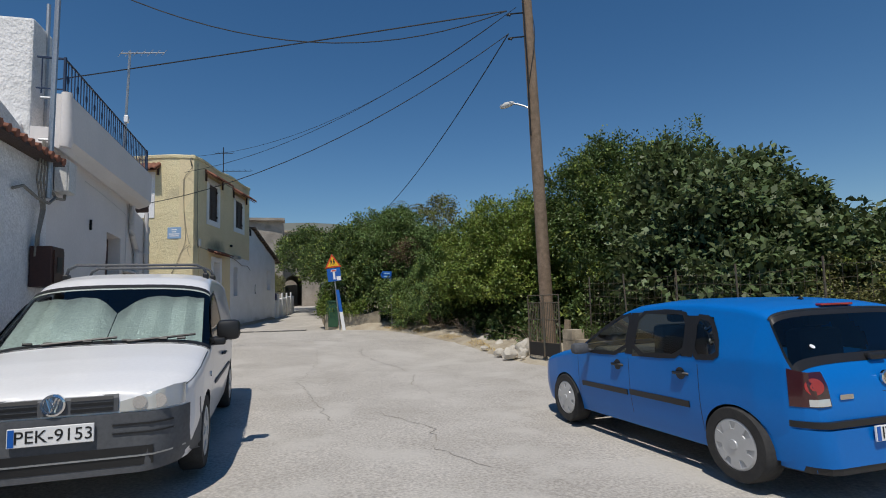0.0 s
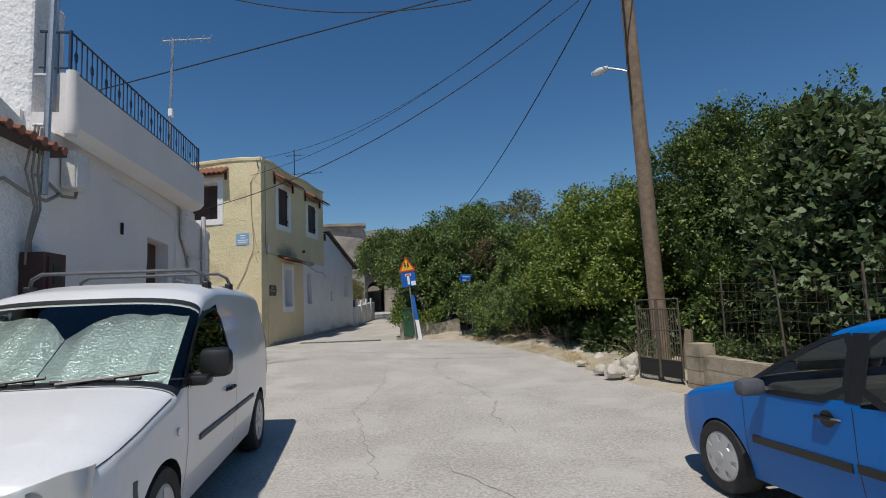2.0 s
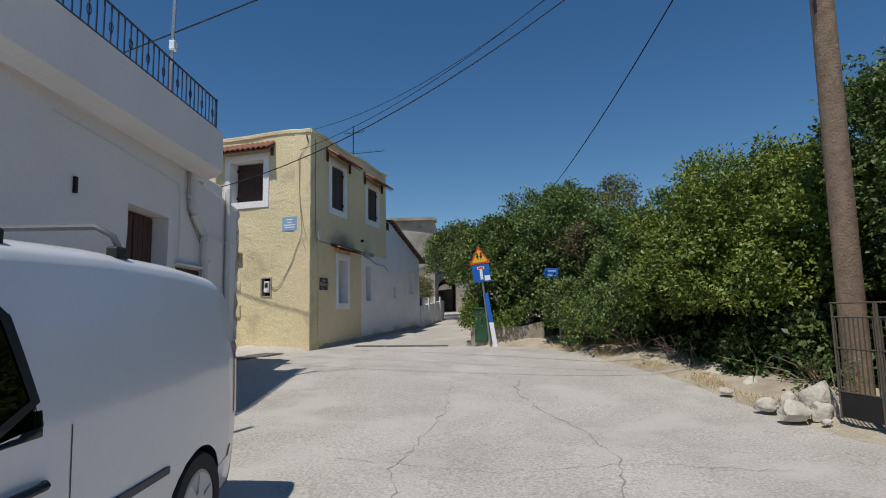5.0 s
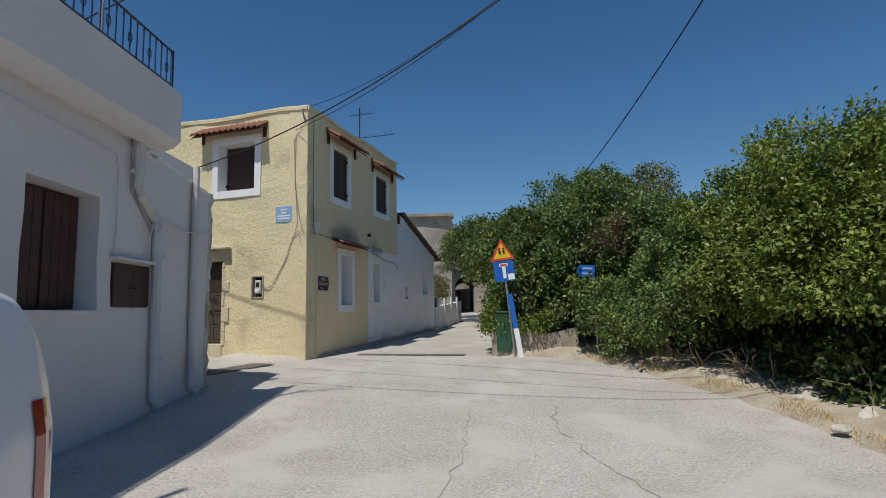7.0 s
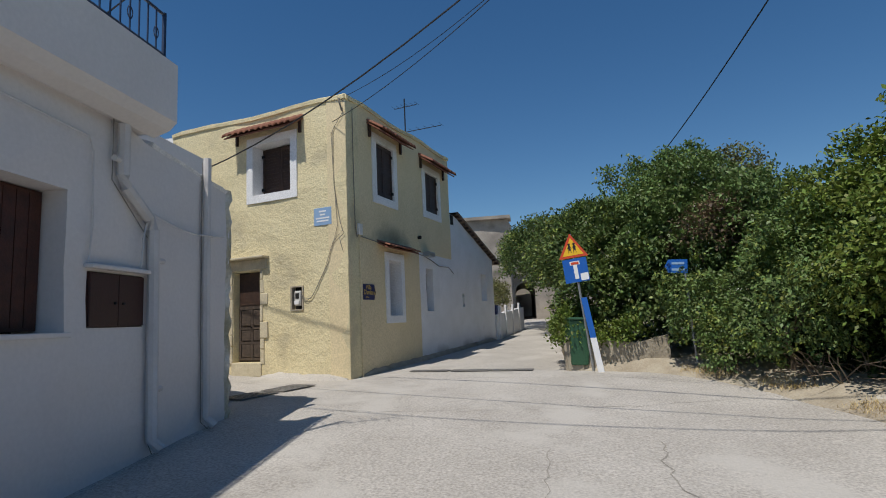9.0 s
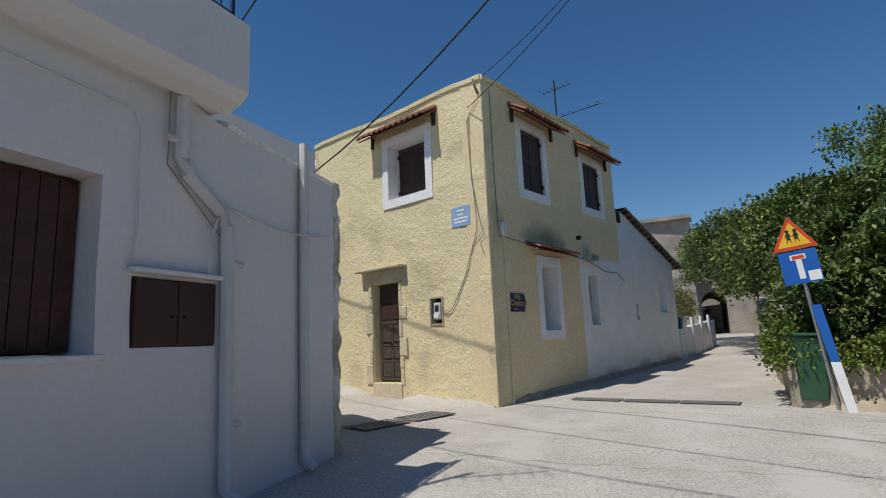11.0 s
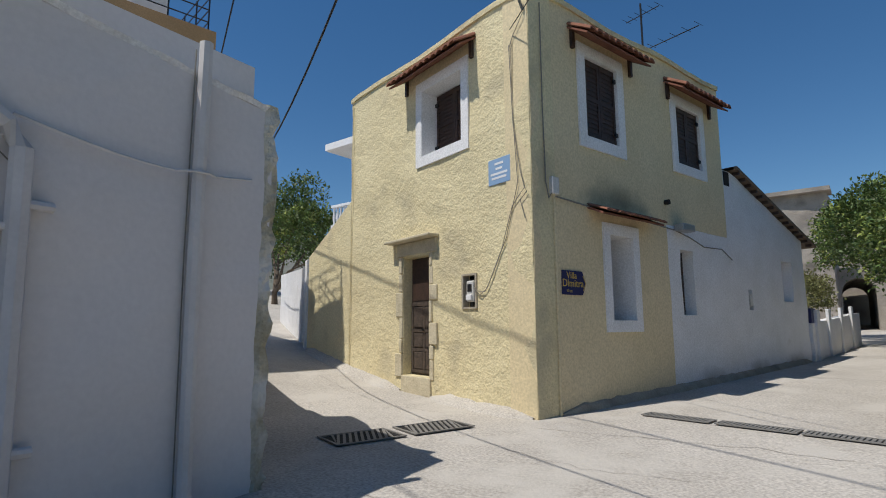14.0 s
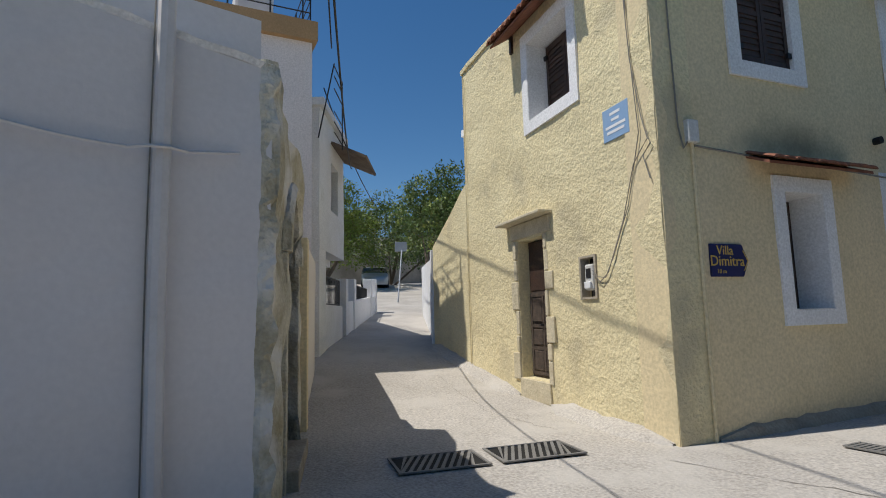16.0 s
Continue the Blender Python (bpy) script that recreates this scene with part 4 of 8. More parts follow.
# blue hatchback, nose up the street
PS = 1.005
hatch = thing("hatchback_car", "bright blue five-door hatchback parked by the verge", "car", at=pose(3.79, 6.80, 0.005, 1.0, 0, 182.0) @ Matrix.Diagonal((PS, PS, 0.93, 1)))
polo = Car(3.88,
           ((0, 0.56), (0.04, 0.64), (0.12, 0.72), (0.35, 0.82), (0.7, 0.90), (1.0, 0.955), (1.15, 1.0), (1.5, 1.21), (1.85, 1.385), (2.05, 1.44), (2.45, 1.47), (2.95, 1.458), (3.3, 1.425), (3.5, 1.385), (3.60, 1.345), (3.71, 1.14), (3.79, 0.965), (3.85, 0.83), (3.88, 0.60)),
           ((0, 0.52), (0.05, 0.62), (0.14, 0.71), (0.32, 0.78), (0.6, 0.81), (1.0, 0.825), (3.0, 0.825), (3.5, 0.805), (3.72, 0.76), (3.82, 0.71), (3.88, 0.64)),
           ((0, 0.60), (0.6, 0.80), (1.2, 0.88), (2.4, 0.92), (3.5, 0.97), (3.88, 0.95)), 0.20, 0.80, 1.47, edge=0.10, power=3.2)
PX, PR = (0.80, 3.30), 0.315
glass_a = [(1.16, 0.90), (1.45, 1.10), (1.80, 1.29), (2.02, 1.345), (2.02, 0.92)]
glass_b = [(2.12, 0.925), (2.12, 1.35), (2.60, 1.355), (2.80, 1.33), (2.86, 0.95)]
glass_c = [(2.93, 0.955), (2.91, 1.315), (3.08, 1.29), (3.17, 1.12), (3.20, 0.97)]
part("body", polo.skin([(a, 0.29, PR) for a in PX], lambda y, z, v: (v < 1 and any(inside(g, y, z) for g in (glass_a, glass_b, glass_c))) or (v >= 1.10 and (1.15 < y < 1.84 or 3.615 < y < 3.775)), 130, 26), M_CARB, hatch, "bright blue painted body", smooth=True)
for a, b, nm in ((1.14, 1.86, "windscreen"), (3.60, 3.79, "rear_window")):
    w = part(nm, polo.top_patch(a, b, 1.08, 0.004), M_GLASS, hatch, smooth=True)
    w.visible_shadow = False
    for c, d in ((a - 0.02, a + 0.025), (b - 0.02, b + 0.008)):
        part("window_seal", polo.top_patch(c, d, 1.05, 0.007, 3, 10), M_BLACK, hatch, smooth=True)
    for sg in (1, -1):
        bm = bmesh.new()
        g = [[bm.verts.new((sg * p.x, p.y, p.z + 0.007)) for p in (polo.at(a + (b - a) * i / 12, 1.0 if nm == "rear_window" else 1.04), polo.at(a + (b - a) * i / 12, 1.12 if nm == "rear_window" else 1.10))] for i in range(13)]
        for c, d in zip(g, g[1:]):
            bm.faces.new((c[0], d[0], d[1], c[1]))
        part("window_seal", bm, M_BLACK, hatch, smooth=True)
part("cabin", boxed((-0.66, 1.15, 0.28), (0.66, 3.5, 0.80), None, 0.05), M_CABIN, hatch)
part("dashboard", boxed((-0.66, 1.16, 0.75), (0.66, 1.5, 0.94), None, 0.05), M_CABIN, hatch)
for x in (-0.36, 0.36):
    seat(hatch, x, 1.75, 0.50)
    seat(hatch, x, 2.55, 0.48, 0.95)
part("steering_wheel", lathe(bmesh.new(), [(0.17, -0.012), (0.19, 0), (0.17, 0.012), (0.15, 0)], (0, 0, 0), 20), M_TRIM, hatch).matrix_basis = pose(-0.36, 1.62, 0.96, 0, 0, 90) @ pose(0, 0, 0, 0, 25, 0)
tops_a = ((1.16, 0.905), (1.45, 1.10), (1.80, 1.29), (2.02, 1.345))
tops_b = ((2.12, 1.35), (2.60, 1.355), (2.80, 1.33), (2.86, 1.0))
tops_c = ((2.91, 1.315), (3.08, 1.29), (3.17, 1.12), (3.20, 0.98))
for sg in (1, -1):
    for gl, tp in ((glass_a, tops_a), (glass_b, tops_b), (glass_c, tops_c)):
        p = part("side_window", polo.side_patch(gl[0][0] if gl is not glass_c else 2.90, tp[-1][0], lambda y: 0.90 + (y - 1.16) * 0.034, lambda y, tp=tp: max(lerp_table(y, tp), 0.905 + (y - 1.16) * 0.034), 0.002, sg, 20, 4), M_GLASS, hatch, "clear side window", smooth=True)
        p.visible_shadow = False
        part("window_seal", polo.side_frame(gl, 0.05, 0.006, sg), M_BLACK, hatch)
    part("door_pillar", polo.side_patch(2.015, 2.125, 0.925, 1.345, 0.004, sg, 3, 6), M_BLACK, hatch)
    part("door_pillar", polo.side_patch(2.80, 2.93, 0.955, 1.315, 0.004, sg, 3, 6), M_BLACK, hatch)
    part("side_moulding", polo.side_patch(1.2, 2.02, 0.50, 0.555, 0.010, sg, 10, 2, 0.02), M_TRIM, hatch, "black rubbing strip")
    part("side_moulding", polo.side_patch(2.06, 2.86, 0.51, 0.565, 0.010, sg, 10, 2, 0.02), M_TRIM, hatch, "black rubbing strip")
    for y in (1.12, 2.06, 2.98):
        part("door_seam", polo.side_patch(y, y + 0.006, 0.33, 0.90, 0.0012, sg, 1, 8), M_TRIM, hatch)
    for y in (1.88, 2.78):
        bm = bmesh.new()
        p = polo.side(y, 0.80, 0.025)
        tube(bm, [(sg * (p.x - 0.03), y - 0.09, 0.80), (sg * p.x, y - 0.06, 0.805), (sg * p.x, y + 0.06, 0.805), (sg * (p.x - 0.03), y + 0.09, 0.80)], 0.014, 6)
        disc(bm, (sg * (p.x - 0.028), y, 0.80), (sg, 0, 0), 0.055, 0.006, 14)
        part("door_handle", bm, M_TRIM, hatch, "black door handle")
    bm = bmesh.new()
    p = polo.side(1.45, 0.95)
    box(bm, (p.x + 0.05, 1.34, 0.885), (p.x + 0.24, 1.45, 1.01), None, 0.04)
    tube(bm, [(p.x - 0.02, 1.36, 0.91), (p.x + 0.08, 1.39, 0.93)], 0.03, 6)
    bmesh.ops.scale(bm, vec=(sg, 1, 1), verts=bm.verts)
    part("wing_mirror", bm, M_TRIM if sg < 0 else M_BUMP, hatch, "dark wing mirror", smooth=True)
    part("headlight", polo.end_patch(sg * 0.40, sg * 0.72, 0.56, 0.70, 0.006), M_LENSW, hatch, smooth=True)
    lamp = part("tail_light", polo.end_patch(sg * 0.54, sg * 0.69, lambda x: 0.66, lambda x: 0.90, 0.008, True, 14, 12), M_LENSD, hatch, "dark red tail light cluster", smooth=True)
    part("side_lens", polo.side_patch(3.74, 3.845, 0.66, lambda y: 0.93 - (y - 3.74) * 0.25, 0.006, sg, 8, 6), M_LENSD, lamp, smooth=True)
    yy = polo.end_y(0.62, 0.8, True)
    bm = disc(bmesh.new(), (sg * 0.635, yy - 0.03, 0.80), (sg * 0.5, 1, 0.1), 0.062, 0.04, 22, 0.06)
    part("brake_lens", bm, M_LENSR, lamp, "round red brake lens")
    bm = disc(bmesh.new(), (sg * 0.642, yy - 0.017, 0.80), (sg * 0.5, 1, 0.1), 0.03, 0.032, 16, 0.028)
    part("reverse_lens", bm, M_LENSR, lamp)
    part("reflector", polo.end_patch(sg * 0.55, sg * 0.69, 0.665, 0.715, 0.012, True, 8, 2, 0.006), M_LENSW, lamp)
    for y in PX:
        wheel(hatch, sg * 0.725, y, 0.295, sg, 7)
        wheel_well(hatch, polo, y, 0.29, PR, sg)
part("rear_bumper", polo.end_patch(-0.80, 0.80, 0.24, 0.50, 0.03, True, 26, 5), M_CARB, hatch, "blue rear bumper", smooth=True)
part("bumper_strip", polo.end_patch(-0.80, 0.80, 0.515, 0.56, 0.035, True, 26, 2), M_TRIM, hatch, "black bumper strip", smooth=True)
part("lower_valance", polo.end_patch(-0.76, 0.76, 0.19, 0.24, 0.02, True, 20, 2), M_TRIM, hatch)
plate = part("number_plate", boxed((-0.26, 3.905, 0.40), (0.26, 3.92, 0.51), None, 0.004), M_SIGNW, hatch, "white number plate")
part("plate_band", boxed((0.222, 3.921, 0.405), (0.255, 3.923, 0.505)), M_BLUE, plate)
letters("plate_text", "IZZ", 0.12, M_SIGNK, pose(0.12, 3.922, 0.455, 90, 0, 180), plate, 0.001)
bm = bmesh.new()
for i in range(4):
    box(bm, (-0.20 + 0.06 * i, 3.9205, 0.415), (-0.17 + 0.06 * i, 3.923, 0.495))
part("plate_bars", bm, M_SIGNK, plate)
plate.location.y = 0.02
yy = polo.end_y(0, 0.80, True)
bm = lathe(bmesh.new(), [(0.055, -0.008), (0.055, 0.008), (0.045, 0.012), (0.004, 0.006)], (0, 0, 0), 20)
bmesh.ops.transform(bm, matrix=pose(0, yy + 0.012, 0.83, 0, 0, 90), verts=bm.verts)
part("badge", bm, M_CHROME, hatch, "round chrome badge")
part("model_badge", boxed((0.34, polo.end_y(0.4, 0.7, True) + 0.006, 0.70), (0.46, polo.end_y(0.4, 0.7, True) + 0.012, 0.735)), M_CHROME, hatch)
part("key_lock", boxed((-0.06, yy - 0.01, 0.68), (0.06, yy + 0.012, 0.74), None, 0.008), M_TRIM, hatch)
bm = bmesh.new()
tube(bm, [(0.0, 3.805, 0.99), (-0.45, 3.775, 1.03)], 0.012, 5)
box(bm, (-0.08, 3.77, 0.955), (0.08, 3.83, 1.01), None, 0.02)
part("rear_wiper", bm, M_TRIM, hatch)
part("high_brake_light", boxed((-0.16, 3.52, 1.372), (0.16, 3.57, 1.392), None, 0.006), M_LENSR, hatch)
bm = disc(bmesh.new(), (0.50, 3.745, 1.075), (0, 0.7, 0.7), 0.02, 0.004, 14)
part("window_sticker", bm, M_SIGNW, hatch)
bm = tube(bmesh.new(), [(0, 3.25, 1.42), (0, 3.28, 1.44)], 0.018, 6)
part("aerial_stub", bm, M_TRIM, hatch)

# ---- trees and bushes ----
def leaf_cloud(name, blobs, count, size, mat, parent, shape=0.55, droop=0.15, seed=1, clump=7, label="", lump=0.27, inner=0.25, low=None):
    """Leaves in sprigs over the lumpy skins of overlapping ellipsoids, with a denser dark inside."""
    rng = np.random.default_rng(seed)
    c = np.array([b[0] for b in blobs], float)
    r = np.array([b[1] for b in blobs], float)
    w = (r[:, 0] * r[:, 1] * r[:, 2]) ** (2 / 3)
    n = count // clump
    pick = rng.choice(len(blobs), n, p=w / w.sum())
    d = rng.normal(size=(n, 3))
    d /= np.linalg.norm(d, axis=1)[:, None]
    d[:, 2] = np.where(d[:, 2] < -0.5, -d[:, 2], d[:, 2])
    bump = np.array([noise.noise(Vector(c[p] * 0.7 + q * r[p] * 0.95)) + 0.75 * noise.noise(Vector(q * r[p] * 2.6 + c[p])) + 0.3 * noise.noise(Vector(q * r[p] * 6.0 + c[p])) for p, q in zip(pick, d)])
    deep = rng.random(n) < inner
    rad = np.where(deep, rng.uniform(0.45, 0.82, n), 1 - np.abs(rng.normal(0, 0.07, n)) + rng.normal(0, 0.035, n)) + lump * bump
    pos = c[pick] + d * r[pick] * rad[:, None]
    # drop sprigs buried well inside another blob
    keep = np.ones(n, bool)
    for k in range(len(blobs)):
        q = np.linalg.norm((pos - c[k]) / r[k], axis=1)
        keep &= (q > 0.42) | (pick == k)
    # gaps between the clumps open on the shaded inside
    gap = np.array([noise.noise(Vector(p) * 1.15) + 0.6 * noise.noise(Vector(p) * 2.7 + Vector((7, 3, 1))) for p in pos])
    keep &= deep | (gap > -0.10)
    if low is not None:
        keep &= pos[:, 2] > low
    pos, d = pos[keep], d[keep]
    n = len(pos)
    m = n * clump
    P = np.repeat(pos, clump, 0) + rng.normal(0, size * 0.75, (m, 3))
    axis = np.repeat(d, clump, 0) * 0.55 + rng.normal(0, 0.6, (m, 3)) + np.array([0, 0, 0.15 - droop])
    axis /= np.linalg.norm(axis, axis=1)[:, None]
    up = np.repeat(d, clump, 0) * 0.5 + rng.normal(0, 0.45, (m, 3)) + np.array([0, 0, 0.7])
    side = np.cross(axis, up)
    side /= np.linalg.norm(side, axis=1)[:, None] + 1e-6
    nrm = np.cross(side, axis)
    L = size * rng.uniform(0.6, 1.3, m)[:, None]
    V = np.empty((m, 4, 3))
    V[:, 0] = P
    V[:, 1] = P + axis * L * 0.5 + side * L * shape * 0.5 + nrm * L * 0.10
    V[:, 2] = P + axis * L - nrm * L * 0.12
    V[:, 3] = P + axis * L * 0.5 - side * L * shape * 0.5 + nrm * L * 0.10
    me = bpy.data.meshes.new(name)
    me.vertices.add(m * 4)
    me.vertices.foreach_set("co", V.reshape(-1).astype(np.float32))
    me.loops.add(m * 4)
    me.loops.foreach_set("vertex_index", np.arange(m * 4, dtype=np.int32))
    me.polygons.add(m)
    me.polygons.foreach_set("loop_start", np.arange(0, m * 4, 4, dtype=np.int32))
    me.update(calc_edges=True)
    me.materials.append(mat)
    ob = new(name, me)
    ob.parent = parent
    if label:
        tagged(ob, label)
    return ob


def limbs(base, blobs, r0, parent, seed=0, forks=5, mat=M_BARK):
    rnd = random.Random(seed)
    b = Vector(base)
    bm = bmesh.new()
    fork = b + Vector((rnd.uniform(-0.2, 0.2), rnd.uniform(-0.2, 0.2), 0.9))
    tube(bm, [b - Vector((0, 0, 0.2)), b + (fork - b) * 0.5 + Vector((0.05, 0, 0)), fork], [r0 * 1.25, r0, r0 * 0.85], 8)
    part("trunk", bm, mat, parent, "grey-brown bark trunk")
    for i in range(forks):
        c, rr = blobs[i % len(blobs)][:2]
        e = Vector(c) + Vector([rnd.uniform(-0.6, 0.6) * q for q in rr])
        mid = fork.lerp(e, 0.5) + Vector((rnd.uniform(-0.3, 0.3), rnd.uniform(-0.3, 0.3), 0.15))
        bm = bmesh.new()
        tube(bm, [fork - Vector((0, 0, 0.15)), fork.lerp(mid, 0.5) + Vector((0.05, 0.05, 0)), mid, e], [r0 * 0.6, r0 * 0.5, r0 * 0.33, r0 * 0.12], 6)
        for k in range(3):
            q = mid.lerp(e, rnd.random()) 
            tube(bm, [q, q + Vector((rnd.uniform(-0.7, 0.7), rnd.uniform(-0.7, 0.7), rnd.uniform(-0.1, 0.6)))], [r0 * 0.2, r0 * 0.06], 5)
        part("limb", bm, mat, parent)


def tree(name, label, category, base, blobs, count, size, mat, seed, **kw):
    t = thing(name, label, category, at=(0, 0, 0))
    limbs(base, blobs, kw.pop("trunk", 0.09), t, seed, kw.pop("forks", 5))
    young = kw.pop("young", M_LEAF_N)
    leaf_cloud("crown", blobs, count, size, mat, t, seed=seed, **kw)
    # outermost sprays; their default colour is brightened as if lit from above
    tips = [(c, tuple(q * 1.03 for q in rr)) for c, rr in blobs]
    kw.update(inner=0.0, clump=9)
    leaf_cloud("young_foliage", tips, count // 7, size * 0.95, young, t, seed=seed + 200, label="outer shoots, by default in a brighter top-lit leaf colour", **kw)
    return t


def extra_leaves(t, blobs, count, size, mat, seed, label="", **kw):
    leaf_cloud("foliage", blobs, count, size, mat, t, seed=seed, label=label, **kw)


# big rounded citrus bush beside the street
tree("citrus_tree", "large rounded citrus tree with dense bright green leaves", "tree", (5.9, 15.3, 0.3),
     [((6.7, 15.9, 2.8), (2.2, 2.3, 1.85)), ((5.6, 15.2, 2.3), (1.5, 1.6, 1.4)), ((5.6, 16.8, 2.4), (1.6, 1.4, 1.5)), ((7.6, 15.0, 2.8), (1.6, 1.6, 1.6)), ((5.4, 14.2, 1.9), (1.0, 1.0, 0.85)), ((6.2, 13.6, 2.2), (1.2, 1.0, 1.2)), ((5.4, 15.5, 1.7), (0.9, 1.2, 0.7)), ((7.4, 14.9, 1.0), (1.2, 1.4, 0.9)), ((7.0, 16.6, 1.1), (1.2, 1.2, 0.9))],
     140000, 0.088, M_LEAF_A, 3, trunk=0.08, forks=8, low=0.6)
t = tree("mixed_thicket", "dull green thicket with a dead brown patch", "bush", (3.6, 19.4, 0.6),
         [((3.6, 19.6, 2.9), (1.5, 1.2, 1.45)), ((4.6, 19.0, 2.6), (1.4, 1.2, 1.5)), ((2.7, 19.3, 2.2), (1.0, 0.8, 1.3)), ((3.2, 20.2, 3.4), (1.1, 0.9, 0.9)), ((2.65, 20.6, 4.15), (0.75, 0.7, 0.75)), ((3.5, 20.2, 4.2), (0.85, 0.75, 0.75)), ((4.9, 20.5, 2.8), (1.1, 1.1, 1.0))],
         70000, 0.085, M_LEAF_F, 5, trunk=0.07, low=0.6, lump=0.34, young=M_LEAF_B)
extra_leaves(t, [((3.55, 18.75, 3.0), (0.8, 0.45, 0.6))], 3500, 0.08, M_LEAF_D, 6, "dead brown foliage", lump=0.3)
tree("creeper_bush", "low sprawling bush of fine blue-green leaves", "bush", (4.0, 17.3, 0.4),
     [((4.1, 17.4, 1.6), (1.0, 1.2, 1.1)), ((4.6, 16.8, 2.1), (1.1, 1.1, 1.1)), ((3.5, 17.7, 1.1), (0.7, 0.7, 0.75)), ((3.0, 18.2, 1.6), (0.5, 0.5, 1.0))],
     42000, 0.07, M_LEAF_F, 7, trunk=0.04, droop=0.35)
tree("wall_bush", "dark green bush hanging over the alley wall", "bush", (1.9, 20.2, 0.7),
     [((2.0, 20.3, 2.75), (1.0, 1.0, 1.05)), ((1.6, 21.6, 3.0), (1.0, 1.1, 1.1)), ((1.5, 19.5, 1.9), (0.7, 0.6, 0.9)), ((2.4, 19.2, 2.0), (0.8, 0.6, 1.1)), ((1.7, 23.2, 3.3), (1.1, 1.3, 1.3)), ((1.25, 19.6, 1.2), (0.35, 0.5, 0.6))],
     60000, 0.10, M_LEAF_B, 9, trunk=0.06, low=0.95, lump=0.34)
tree("alley_fig_tree", "dark fig tree leaning over the alley", "tree", (2.3, 26.0, 0.9),
     [((0.5, 33.5, 4.3), (1.8, 2.3, 1.6)), ((0.2, 37.5, 4.7), (1.7, 2.0, 1.7)), ((1.9, 25.8, 3.5), (1.6, 1.7, 1.6)), ((2.6, 27.8, 3.6), (1.9, 1.9, 1.7)), ((1.3, 28.6, 3.3), (1.3, 1.5, 1.3)), ((1.2, 31.0, 3.6), (1.3, 1.6, 1.4)), ((3.6, 24.0, 3.2), (1.6, 1.6, 1.5))],
     66000, 0.13, M_LEAF_B, 11, low=1.9)
tree("tall_evergreen", "tall dark evergreen tree behind the utility pole", "tree", (8.4, 13.0, 0.2),
     [((8.7, 13.4, 3.6), (1.9, 1.9, 2.1)), ((7.6, 11.9, 2.7), (1.5, 1.5, 1.7)), ((9.4, 12.2, 3.8), (1.6, 1.6, 1.7)), ((8.2, 13.6, 5.0), (0.7, 0.7, 0.9)), ((7.3, 12.9, 3.6), (1.1, 1.1, 1.2)), ((9.0, 14.4, 4.7), (0.9, 0.9, 1.0)), ((7.3, 11.3, 1.3), (1.2, 1.3, 1.1)), ((8.4, 12.6, 1.2), (1.5, 1.6, 1.1))],
     96000, 0.09, M_LEAF_B, 13, trunk=0.1, low=0.4, lump=0.36)
t = tree("fig_tree", "broad fig tree with large dull green leaves", "tree", (8.3, 9.2, 0.1),
         [((7.9, 9.4, 2.7), (1.6, 1.8, 1.5)), ((7.5, 8.4, 2.9), (1.1, 1.1, 1.0)), ((8.8, 8.2, 2.2), (1.3, 1.3, 1.15)), ((7.0, 9.2, 1.6), (0.9, 1.1, 1.0)), ((9.8, 7.4, 1.8), (1.1, 1.1, 0.8)), ((7.4, 9.6, 3.9), (0.55, 0.55, 0.6)), ((8.5, 8.9, 3.55), (0.5, 0.5, 0.5)), ((9.2, 8.0, 2.95), (0.42, 0.42, 0.5)), ((9.9, 8.8, 2.0), (1.3, 1.3, 1.0)), ((8.6, 9.6, 1.2), (1.6, 1.8, 1.1)), ((7.3, 7.6, 1.3), (1.0, 1.0, 1.0))],
         66000, 0.15, M_LEAF_C, 15, trunk=0.1, forks=9, shape=0.6, clump=8, lump=0.40, young=M_LEAF_C)
t2 = tree("scrub_bush", "olive and tan scrub by the fence", "bush", (9.0, 5.0, 0.0),
          [((9.2, 5.6, 1.2), (1.5, 1.4, 1.1)), ((8.2, 4.4, 1.1), (1.3, 1.6, 0.95)), ((9.8, 3.2, 1.2), (1.6, 1.6, 1.2)), ((8.3, 6.7, 1.0), (1.0, 1.0, 0.9))],
          36000, 0.06, M_LEAF_E, 17, trunk=0.04, lump=0.35)
tree("background_tree", "grey-green tree rising behind the thicket", "tree", (6.0, 27.5, 0.8),
     [((7.1, 27.6, 6.0), (0.8, 0.8, 1.0)), ((6.6, 27.0, 4.4), (1.8, 1.4, 1.8)), ((4.2, 26.0, 3.6), (1.8, 1.5, 1.7)), ((8.2, 24.0, 2.7), (2.4, 2.0, 1.7))],
     24000, 0.12, M_LEAF_E, 19)
